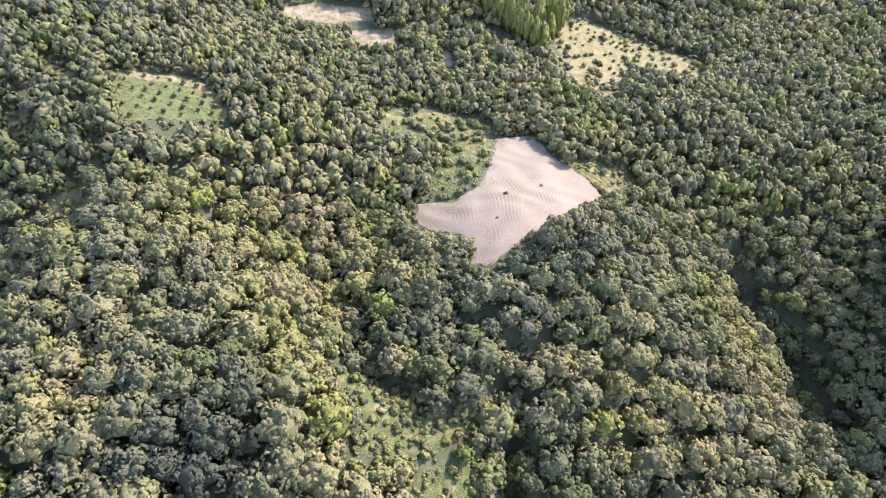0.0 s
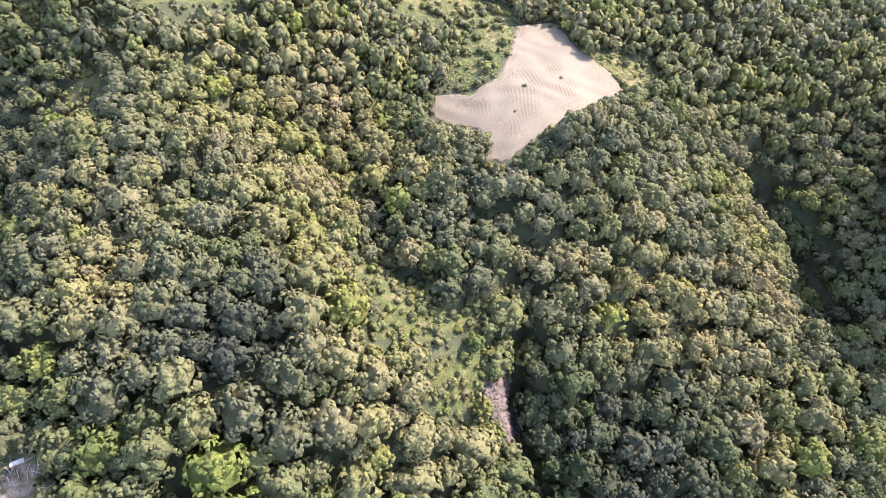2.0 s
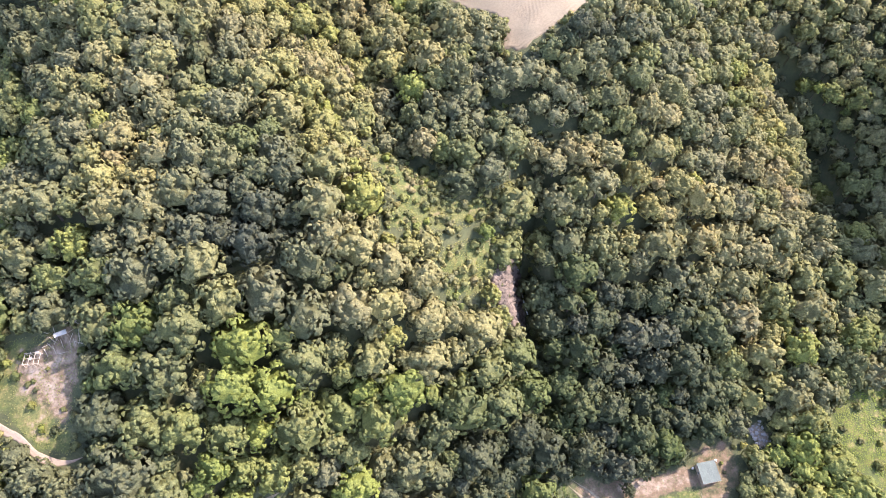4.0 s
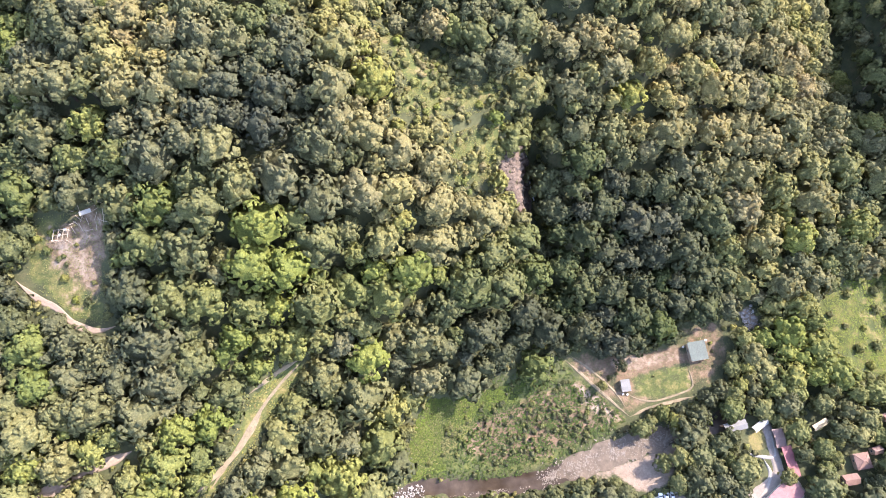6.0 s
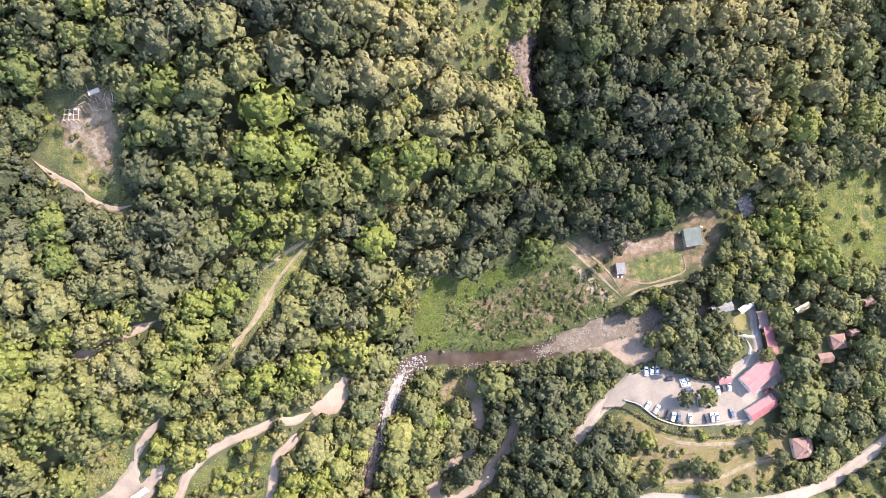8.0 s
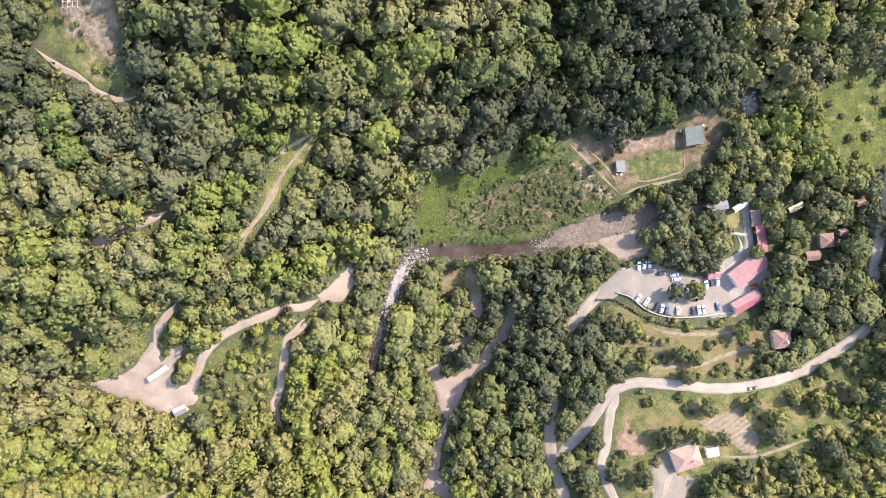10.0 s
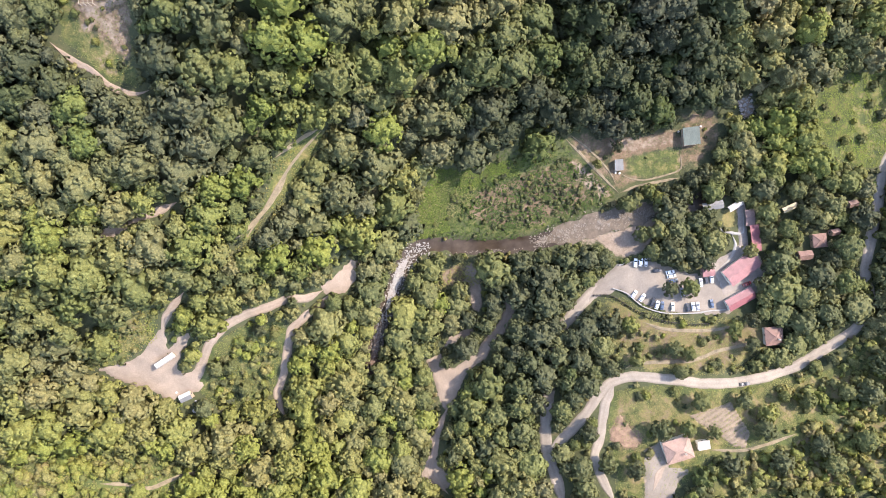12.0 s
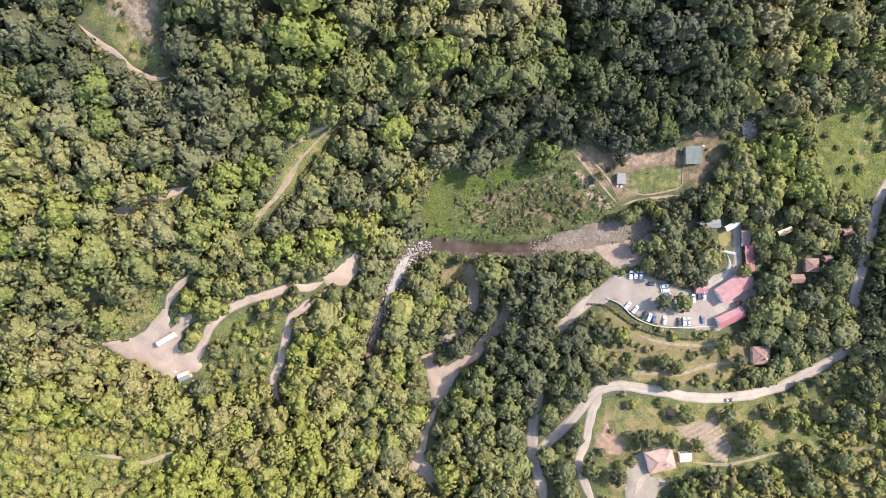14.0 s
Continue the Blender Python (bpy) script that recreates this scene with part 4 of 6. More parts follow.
def crown_shape(seed, tufts=100, lobes=12, size=0.17, tall=0.85, slim=1.0, core=2):
    """A crown of radius one: a dome of rounded boughs, each covered with tufts of leaves; its middle is at the origin.
    Gives vertices, triangles and the way that the leaves at each vertex face."""
    rng = np.random.default_rng(seed)
    shape = np.array([rng.uniform(0.82, 1.14), rng.uniform(0.82, 1.14), 0.95])
    out, radius = [], []
    for k in range(lobes):
        up = 1 - 1.3 * (k + 0.3) / lobes
        turn = 2.4 * k + rng.uniform(-0.4, 0.4)
        flat = math.sqrt(max(0, 1 - up * up))
        out.append((flat * math.cos(turn), flat * math.sin(turn), up + rng.uniform(-0.1, 0.1)))
        radius.append(rng.uniform(0.75, 1.35) * 1.1 / math.sqrt(lobes))
    out, radius = np.array(out), np.array(radius)
    mid = out * shape * (1 - 0.75 * radius * rng.uniform(0.7, 1.3, lobes))[:, None]
    k = rng.choice(lobes, tufts * 14, p=radius**2 / (radius**2).sum())
    d = rng.normal(0, 1, (len(k), 3))
    d /= np.linalg.norm(d, axis=1, keepdims=True)
    p = mid[k] + d * (radius[k] * rng.uniform(0.9, 1.04, len(k)))[:, None]
    buried = (np.linalg.norm(mid[None] - p[:, None], axis=2) < 0.86 * radius).sum(1) > 0
    ok = np.flatnonzero(~buried & ((d * out[k]).sum(1) > 0.0) & (p[:, 2] > -0.4))
    # evenly spread: one tuft a small cell first, then the rest
    cell = np.floor(p[ok] / (1.1 * size)).astype(int) @ np.array([1, 1000, 1000000])
    lead = np.unique(cell, return_index=True)[1]
    rng.shuffle(lead)
    ok = np.concatenate([ok[lead], np.delete(ok, lead)])[:tufts]
    around = p[ok] / np.linalg.norm(p[ok], axis=1, keepdims=True)
    facing = 0.55 * d[ok] + 0.45 * around
    verts = np.array([p[i] + tuft(facing[j], size * rng.uniform(0.75, 1.25), rng) for j, i in enumerate(ok)]).reshape(-1, 3)
    blades = np.array([(0, 1 + j, 1 + (j + 1) % TUFT) for j in range(TUFT)])
    faces = (blades[None] + (np.arange(len(ok)) * (TUFT + 1))[:, None, None]).reshape(-1, 3)
    leaned = verts.reshape(len(ok), TUFT + 1, 3) - p[ok][:, None]
    leaned /= np.linalg.norm(leaned, axis=2, keepdims=True)
    facing = facing[:, None] + leaned * np.array([0.0] + [0.7] * TUFT)[None, :, None]
    facing = (facing / np.linalg.norm(facing, axis=2, keepdims=True)).reshape(-1, 3)
    bm = bmesh.new()
    bmesh.ops.create_icosphere(bm, subdivisions=core, radius=1.0)
    ball = np.array([v.co[:] for v in bm.verts])
    bm.verts.index_update()
    core_faces = np.array([[v.index for v in f.verts] for f in bm.faces])
    bm.free()
    # the inner body swells out to the boughs
    along = ball @ mid.T
    gap = radius**2 - ((mid**2).sum(1) - along**2)
    reach = np.where(gap > 0, along + np.sqrt(np.maximum(gap, 0)), 0.5).max(1)
    body = ball * (0.9 * np.clip(reach, 0.62, 1.1))[:, None]
    middle = body[core_faces].mean(1)
    core_faces = core_faces[middle[:, 2] > -0.4]
    used_, back = np.unique(core_faces, return_inverse=True)
    core_faces = back.reshape(-1, 3) + len(verts)
    near = np.linalg.norm(body[used_][:, None] - mid[None], axis=2).argmin(1)
    swell = body[used_] - 0.6 * mid[near]
    core_facing = swell / np.linalg.norm(swell, axis=1, keepdims=True)
    verts = np.vstack([verts, body[used_]]) * (slim, slim, tall)
    return verts, np.vstack([faces, core_faces]), np.vstack([facing, core_facing])


def set_boughs(me, facing):
    me.attributes.new("bough", "FLOAT_VECTOR", "POINT").data.foreach_set("vector", np.asarray(facing, np.float32).ravel())


def trunk_shape(sides=5):
    """A tapered trunk from z 0 to 1, of radius one at its foot."""
    turn = np.arange(sides) * 6.2832 / sides
    rings = [np.stack([r * np.cos(turn), r * np.sin(turn), np.full(sides, z)], 1) for z, r in ((-0.1, 1.2), (0.15, 0.85), (1.0, 0.4))]
    f = []
    for k in range(2):
        for j in range(sides):
            a, b = k * sides + j, k * sides + (j + 1) % sides
            f += [(a, b, b + sides), (a, b + sides, a + sides)]
    return np.vstack(rings), np.array(f)


CLEAR = list(AREAS)


def openness(x, y):
    """Distance in metres to the nearest open ground: below zero on it."""
    d = np.full(np.shape(x), 1e9)
    for n in CLEAR:
        d = np.minimum(d, area_distance(x, y, AREAS[n]))
    closed = np.zeros(np.shape(x))
    for a, b, c in SHADED:
        closed = np.maximum(closed, 7.0 * smooth(c + 2, c - 2, np.hypot(x - a, y - b)))
    for w, pts in ROADS.values():
        d = np.minimum(d, line_distance(x, y, pts)[0] - w / 2 + (1.6 if w < 1.5 else 0.6 if w < 2.9 else 0.3) + closed)
    for b in BUILDINGS.values():
        d = np.minimum(d, np.hypot(x - b[0], y - b[1]) - 0.72 * max(b[3:5]))
    for a, b in POPLARS + SILVER:
        d = np.minimum(d, np.hypot(x - a, y - b) - 4.0)
    d = np.minimum(d, area_distance(x, y, CLIFF) + 1.0)
    d = np.minimum(d, line_distance(x, y, GULLY[2:5])[0] - 0.8)
    r, w = river_at(x, y)
    return np.minimum(d, np.where(y > -62, r - w / 2, r + 3) + closed)


def hidden_ground(x, y, up):
    """The ground that a crown so high up stands before, from far above the valley."""
    z = land(x, y)
    k = up / np.maximum(325 - z - up, 60)
    return x * (1 + k), y * (1 + k)


def value_noise(x, y, scale, seed):
    return np.array([noise.noise((a * scale, b * scale, seed)) for a, b in zip(x, y)])


def pack(x, y, r, first, near=0.63):
    """Picks those of the wanted crowns that leave room for one another: the first few always, then the greatest."""
    cell, grid, kept = 10.0, collections.defaultdict(list), []
    for i in [*range(first), *(first + np.argsort(-r[first:]))]:
        a, b, c = float(x[i]), float(y[i]), float(r[i])
        u, v = int(a // cell), int(b // cell)
        room = True
        for du in (-2, -1, 0, 1, 2):
            for dv in (-2, -1, 0, 1, 2):
                for X, Y, R in grid.get((u + du, v + dv), ()):
                    if i >= first and (a - X) ** 2 + (b - Y) ** 2 < (near * (c + R)) ** 2:
                        room = False
                        break
                if not room:
                    break
            if not room:
                break
        if room:
            grid[u, v].append((a, b, c))
            kept.append(i)
    return np.array(kept)


rng = np.random.default_rng(7)
WISHES = 110000
px, py = rng.uniform(-262, 560, WISHES), rng.uniform(-160, 535, WISHES)
seen = (px > np.where(py < 70, -255, -215)) & (px < 265 + np.maximum(py - 60, 0) * 0.62)
px, py = px[seen], py[seen]
coarse = value_noise(px, py, 0.018, 5.0)
radius = 2.3 + 7.5 * rng.beta(1.1, 2.9, len(px)) + 2.0 * np.clip(coarse, -0.3, 0.6)
radius = radius * (1 + 0.16 * smooth(200, 120, py))
radius = radius * (1 - 0.12 * smooth(110, 190, py)) * (1 - 0.32 * smooth(215, 330, py))
CHOSEN = [*TREES_PARK, *TREES_EAST, *TREES_RIVER, *TREES_GLADE, *TREES_SOUTH, *TREES_WEST]
first = len(CHOSEN)
px, py = np.concatenate([[c[0] for c in CHOSEN], px]), np.concatenate([[c[1] for c in CHOSEN], py])
radius = np.concatenate([[0.9 * c[2] for c in CHOSEN], radius])
tall = radius * rng.uniform(1.0, 1.5, len(px)) * (1 + 0.3 * smooth(240, 330, py)) + rng.uniform(3.0, 6.0, len(px)) + 5.0 * value_noise(px, py, 0.035, 17.0)
tall = np.minimum(tall, 6.5 + 0.6 * np.maximum(openness(px, py), 0))
tall = np.minimum(tall, 4.5 + 0.35 * np.maximum(area_distance(px, py, AREAS["shack_yard"]), 0))
tall = np.where(px > 150, np.minimum(tall, 3.0 + 0.7 * line_distance(px, py, ROADS["gravel_road"][1])[0]), tall)
tall = np.maximum(tall, 1.25 * radius)
hx, hy = hidden_ground(px, py, tall * 0.75)
keep = (openness(px, py) > 0.3 * radius) & (openness(hx, hy) > 0.62 * radius)
keep[:first] = True
tall[:first] = 1.3 * radius[:first] + 4.0
px, py, radius, tall = px[keep], py[keep], radius[keep], tall[keep]
keep = pack(px, py, radius, first)
px, py, radius, tall = px[keep], py[keep], radius[keep], tall[keep]

# tint of each crown: painted shade on the northern knoll, olive and tan on the sunny spurs, fresh green by the river
wide, mid = value_noise(px, py, 0.012, 1.0), value_noise(px, py, 0.045, 2.0)


def around(x, y, r):
    return np.exp(-((px - x) ** 2 + (py - y) ** 2) / r**2)


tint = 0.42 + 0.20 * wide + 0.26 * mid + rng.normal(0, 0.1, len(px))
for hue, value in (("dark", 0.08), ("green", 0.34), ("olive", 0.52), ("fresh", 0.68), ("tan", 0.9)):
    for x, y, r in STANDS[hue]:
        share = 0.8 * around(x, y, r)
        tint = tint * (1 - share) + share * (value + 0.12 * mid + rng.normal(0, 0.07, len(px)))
hues = 0.42 + 0.4 * value_noise(px, py, 0.03, 11.0) + rng.normal(0, 0.17, len(px))
odd = rng.random(len(px))
hues += np.where(odd < 0.05, 0.35, 0) - np.where(odd > 0.95, 0.3, 0)
tint += np.where(odd < 0.05, 0.15, 0)
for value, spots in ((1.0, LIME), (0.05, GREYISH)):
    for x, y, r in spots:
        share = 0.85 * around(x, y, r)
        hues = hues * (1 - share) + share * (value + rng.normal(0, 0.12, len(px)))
hues += 0.12 * smooth(10, -60, px) * smooth(60, -40, py)
# haze put into leaf colour: brighter tint low in the west
tint += (0.07 * smooth(60, -10, px) + 0.08 * smooth(30, -90, px)) * smooth(30, -30, py)
tint -= 0.05 * smooth(10, 50, py) * smooth(170, 120, py)
# haze over the upper slopes painted as brighter tint; western hillside darker
tint += 0.07 * smooth(200, 230, py) - 0.09 * smooth(20, -30, px) * smooth(110, 140, py)
tint += 0.1 * smooth(130, 170, px) * smooth(40, 80, py) * smooth(230, 190, py)
# shade of the knoll's slope, painted into its crowns
knoll_shade = smooth(48, 66, px) * smooth(158, 135, px) * smooth(45, 60, py) * smooth(140, 110, py)
tint = tint * (1 - 0.75 * knoll_shade) + 0.05 * knoll_shade
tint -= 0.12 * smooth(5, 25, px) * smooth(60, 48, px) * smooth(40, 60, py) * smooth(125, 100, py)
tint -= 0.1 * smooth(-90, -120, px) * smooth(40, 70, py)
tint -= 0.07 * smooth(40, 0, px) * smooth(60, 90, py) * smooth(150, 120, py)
# pale hazy light over the southwest, painted as brighter tint
tint += 0.2 * smooth(-20, -60, py) * smooth(60, 0, px)
hues += 0.14 * smooth(120, 70, py)
tint = np.where((py < 60) & (tint > 0.7), 0.7 + 0.25 * (tint - 0.7), tint)
LETTERS = {"d": (0.1, 0.35), "g": (0.33, 0.5), "o": (0.52, 0.45), "f": (0.66, 0.7), "l": (0.72, 1.0), "t": (0.88, 0.35)}
tint[:first] = [LETTERS[c[3]][0] for c in CHOSEN] + rng.normal(0, 0.05, first)
# shaded hillside north of the scrub meadow, its shade painted into the crowns
tint -= 0.16 * smooth(-5, 12, px) * smooth(75, 60, px) * smooth(34, 40, py) * smooth(80, 65, py)
tint -= 0.14 * smooth(10, 25, px) * smooth(95, 80, px) * smooth(-50, -40, py) * smooth(2, -8, py)
hues[:first] = [LETTERS[c[3]][1] for c in CHOSEN] + rng.normal(0, 0.08, first)
tint, hues = np.clip(tint, 0.02, 0.98), np.clip(hues, 0, 1)


def woods(name, chosen, label, seed):
    """All the trees chosen, as one mesh of many crowns and trunks."""
    r = np.random.default_rng(seed)
    v_all, f_all, t_all, h_all, n_all, m_all, at = [], [], [], [], [], [], 0
    tv, tf = trunk_shape(3)
    size = np.digitize(radius, STEPS)
    kind = size * 6 + r.integers(0, 6, len(px))
    for k, (cv, cf, cn) in enumerate(CROWNS):
        i = np.flatnonzero(chosen & (kind == k))
        if not len(i):
            continue
        turn, c, s = r.uniform(0, 6.283, len(i)), None, None
        c, s = np.cos(turn)[:, None], np.sin(turn)[:, None]
        R, Z = radius[i][:, None], land(px[i], py[i])[:, None]
        x = px[i][:, None] + R * (c * cv[:, 0] - s * cv[:, 1])
        y = py[i][:, None] + R * (s * cv[:, 0] + c * cv[:, 1])
        up = r.uniform(0.9, 1.2, (len(i), 1))
        z = Z + tall[i][:, None] - 0.8 * R + R * up * cv[:, 2]
        v = np.stack([x, y, z], -1)
        n = len(cv)
        f = cf[None] + (np.arange(len(i)) * n)[:, None, None] + at
        v_all.append(v.reshape(-1, 3)), f_all.append(f.reshape(-1, 3))
        jitter = r.normal(0, 0.03, (len(i), len(cf)))
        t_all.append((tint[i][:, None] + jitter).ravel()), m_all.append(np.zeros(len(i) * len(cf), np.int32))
        h_all.append(np.repeat(hues[i], len(cf)))
        n_all.append(np.stack([c * cn[:, 0] - s * cn[:, 1], s * cn[:, 0] + c * cn[:, 1], np.broadcast_to(cn[:, 2], (len(i), n))], -1).reshape(-1, 3))
        at += len(i) * n
        x = px[i][:, None] + 0.06 * R * tv[:, 0]
        y = py[i][:, None] + 0.06 * R * tv[:, 1]
        z = Z + (tall[i][:, None] - 0.9 * R) * tv[:, 2]
        f = tf[None] + (np.arange(len(i)) * len(tv))[:, None, None] + at
        v_all.append(np.stack([x, y, z], -1).reshape(-1, 3)), f_all.append(f.reshape(-1, 3))
        h_all.append(np.zeros(len(i) * len(tf))), n_all.append(np.tile(tv * (1, 1, 0), (len(i), 1)))
        t_all.append(np.zeros(len(i) * len(tf))), m_all.append(np.ones(len(i) * len(tf), np.int32))
        at += len(i) * len(tv)
    me = mesh_from(name, np.vstack(v_all), np.vstack(f_all), LEAVES)
    me.materials.append(BARK)
    me.polygons.foreach_set("material_index", np.concatenate(m_all))
    me.attributes.new("tint", "FLOAT", "FACE").data.foreach_set("value", np.clip(np.concatenate(t_all), 0, 1).astype(np.float32))
    me.attributes.new("hue", "FLOAT", "FACE").data.foreach_set("value", np.concatenate(h_all).astype(np.float32))
    set_boughs(me, np.vstack(n_all))
    return tagged(new(name, me), label, "woods", kind="stuff")


STEPS = (3.4, 4.7, 6.2)
CROWNS = [crown_shape(40 + 7 * g + k, tufts=(44, 92, 140, 200)[g], lobes=(9, 14, 20, 26)[g] + k % 4, size=(0.24, 0.175, 0.142, 0.12)[g], tall=0.88 + 0.08 * (k % 4), core=1 if g == 0 else 2) for g in range(4) for k in range(6)]
# trees of the valley floor stand as single things, built further down; the woods are the rest
single = (px > -62) & (px < 205) & (py > -112) & (py < 46) & (openness(px, py) < 11)
single |= np.arange(len(px)) < first
single &= np.cumsum(single) <= 330
SINGLES = [(px[i], py[i], radius[i], tall[i], tint[i] + 0.25 * max(0, hues[i] - 0.5)) for i in np.flatnonzero(single)]
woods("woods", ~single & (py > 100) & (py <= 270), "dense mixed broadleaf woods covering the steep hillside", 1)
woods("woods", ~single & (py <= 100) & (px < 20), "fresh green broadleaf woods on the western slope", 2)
woods("woods", ~single & (py <= 100) & (px >= 20), "dark green broadleaf woods around the valley clearings, with painted shade on one slope", 3)
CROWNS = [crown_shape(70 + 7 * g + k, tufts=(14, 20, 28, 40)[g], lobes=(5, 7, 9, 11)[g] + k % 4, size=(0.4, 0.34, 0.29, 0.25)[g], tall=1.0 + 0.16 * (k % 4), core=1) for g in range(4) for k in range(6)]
woods("woods", ~single & (py > 270), "dark broadleaf woods on the upper slopes, haze painted into their tint", 4)
# ---- thickets along the edges of the woods ----
tx, ty = np.meshgrid(np.arange(-250, 330, 3.1), np.arange(-140, 400, 3.1))
tx, ty = (tx + rng.uniform(-1.3, 1.3, tx.shape)).ravel(), (ty + rng.uniform(-1.3, 1.3, ty.shape)).ravel()
edge = openness(tx, ty)
shrub = (edge > 0.7) & (edge < 6) & (tx > -240) & (tx < 250 + np.maximum(ty - 60, 0) * 0.5)
tx, ty = tx[shrub], ty[shrub]
thin = rng.random(len(tx)) < 0.85
tx, ty = tx[thin], ty[thin]
px, py = tx, ty
radius = rng.uniform(0.9, 2.1, len(px))
# scrub growing over whole clearings: area, plants, least and greatest radius
for name, count, small, large in (("north_meadow", 80, 1.0, 3.2), ("hill_glade", 14, 0.9, 2.2), ("hill_glade_2", 12, 0.9, 2.2), ("hill_glade_3", 16, 0.9, 2.4), ("hill_glade_4", 14, 0.9, 2.4), ("west_scrub", 420, 1.4, 3.4), ("far_slope", 170, 0.9, 2.8), ("grass_slope", 40, 0.8, 2.4), ("field_margin", 14, 1.0, 2.4), ("inner_meadow", 60, 1.2, 2.9), ("bank", 60, 0.9, 2.0), ("east_scrub", 330, 1.2, 3.8), ("fern_patch", 30, 0.5, 1.3), ("brow", 100, 0.8, 2.5), ("river_glade", 3, 0.8, 1.5), ("scrub_meadow", 50, 0.5, 1.3), ("meadow_scar", 60, 0.6, 1.6), ("middle_strip", 26, 0.7, 2.0), ("middle_lane", 22, 0.7, 1.8), ("yard_scrub", 40, 0.8, 2.0)):
    o = np.array(AREAS[name])
    x, y = rng.uniform(o[:, 0].min(), o[:, 0].max(), count * 3), rng.uniform(o[:, 1].min(), o[:, 1].max(), count * 3)
    free = np.min([line_distance(x, y, pts)[0] - w / 2 for w, pts in ROADS.values()] + [np.hypot(x - b[0], y - b[1]) - 0.8 * max(b[3:5]) for b in BUILDINGS.values()], axis=0)
    ok = np.flatnonzero((area_distance(x, y, AREAS[name]) < 0) & (free > 2.5) & (area_distance(x, y, AREAS["mown_field"]) > 4))[:count]
    px, py = np.concatenate([px, x[ok]]), np.concatenate([py, y[ok]])
    radius = np.concatenate([radius, rng.uniform(small, large, len(ok))])
tall = radius * rng.uniform(0.95, 1.5, len(px))
tint = np.clip(0.52 - 0.3 * smooth(2, -6, area_distance(px, py, AREAS["scrub_meadow"])) + 0.25 * around(-190, -115, 60) + 0.16 * around(-105, -55, 35) + 0.2 * smooth(120, 150, px) * smooth(-70, -80, py) + 0.3 * value_noise(px, py, 0.05, 3.0) + rng.normal(0, 0.14, len(px)), 0.05, 0.95)
hues = np.clip(0.5 + 0.3 * value_noise(px, py, 0.06, 13.0) + rng.normal(0, 0.18, len(px)) + 0.3 * smooth(-20, -80, px) * smooth(20, -60, py) + 0.25 * smooth(120, 150, px) * smooth(-70, -80, py), 0, 1)
STEPS = (9.0,)
CROWNS = [crown_shape(120 + k, tufts=15, lobes=5, size=0.36, tall=0.9, core=1) for k in range(6)]
woods("thicket", np.full(len(px), True), "tangled shrubs and saplings along the woodland edges", 5)


# ---- single trees ----
LEAF_KINDS = [foliage("leaves_dark", 0.18, 0.2, 0.45), foliage("leaves_green", 0.36, 0.2, 0.6), foliage("leaves_olive", 0.52, 0.18, 0.5), foliage("leaves_fresh", 0.68, 0.16, 0.88)]
SILVER_LEAF, PALE_LEAF = foliage("leaves_silver", 0.42, 0.1, 0.08), foliage("leaves_pale", 0.8, 0.02, 0.2)
POPLAR_LEAF = foliage("leaves_poplar", 0.78, 0.1, 1.0)
KIND_WORDS = ["dark green", "mid green", "olive green", "yellowish green"]


def mesh_part(name, verts, faces, mat, parent, label=""):
    ob = new(name, mesh_from(name, verts, faces, mat))
    ob.parent = parent
    return tagged(ob, label)


def tree_proto(k, mat, word, name="tree", slim=1.0, tall=0.85, tufts=190, size=0.125):
    """A broadleaf tree of crown radius one on a tapered trunk with limbs, its foot at the origin."""
    root = thing(name, Matrix(), f"{word} broadleaf tree with a full rounded crown", "tree", "trees of the valley floor")
    tv, tf = trunk_shape(7)
    mesh_part("trunk", tv * (0.07, 0.07, 0.95), tf, BARK, root)
    rng = np.random.default_rng(300 + k)
    for j in range(3):
        turn = 2.1 * j + rng.uniform(-0.4, 0.4)
        m = Matrix.Translation((0, 0, 0.6)) @ Euler((0.75, 0, turn)).to_matrix().to_4x4()
        lv = np.array([(m @ Vector(v))[:] for v in tv * (0.035, 0.035, 0.6)])
        mesh_part("limb", lv, tf, BARK, root)
    cv, cf, cn = crown_shape(300 + k, tufts=tufts, lobes=(18 if tufts > 60 else 8) + k % 7, size=size, tall=tall, slim=slim)
    set_boughs(mesh_part("crown", cv + (0, 0, 0.95), cf, mat, root).data, cn)
    return root


TREE_PROTOS = [[tree_proto(4 * k + j, LEAF_KINDS[j], KIND_WORDS[j]) for k in range(4)] for j in range(4)]
used = set()


def put(proto, x, y, size, turn=0.0, sink=0.15, z=None, stretch=1.0):
    """A copy of a prototype on the ground; the first copy is the prototype itself."""
    zz = float(height(x, y)) - sink if z is None else z
    m = Matrix.LocRotScale((x, y, zz), Euler((0, 0, turn)), None)
    ob = copy_thing(proto, m) if proto in used else proto
    used.add(proto)
    ob.matrix_world = m @ Matrix.Diagonal((size, size, size * stretch, 1))
    return ob


rng = np.random.default_rng(21)
for x, y, r, high, hue in SINGLES:
    j = int(np.clip((hue - 0.12) * 4.6, 0, 3))
    put(TREE_PROTOS[j][rng.integers(4)], x, y, r * 1.02, rng.uniform(0, 6.28), stretch=high / r / 1.8)

pale_tree = tree_proto(93, PALE_LEAF, "pale silvery")
silver = tree_proto(90, SILVER_LEAF, "silvery grey-green")
tagged(silver, group="silvery trees on the hillside")
for k, (x, y) in enumerate(SILVER):
    put(pale_tree if k == 0 else silver, x, y, 7.2 if k == 0 else rng.uniform(5.2, 6.8), rng.uniform(0, 6.28), stretch=1.15)
poplar = tree_proto(91, POPLAR_LEAF, "tall slender yellow-green", "poplar_tree", slim=0.55, tall=1.7)
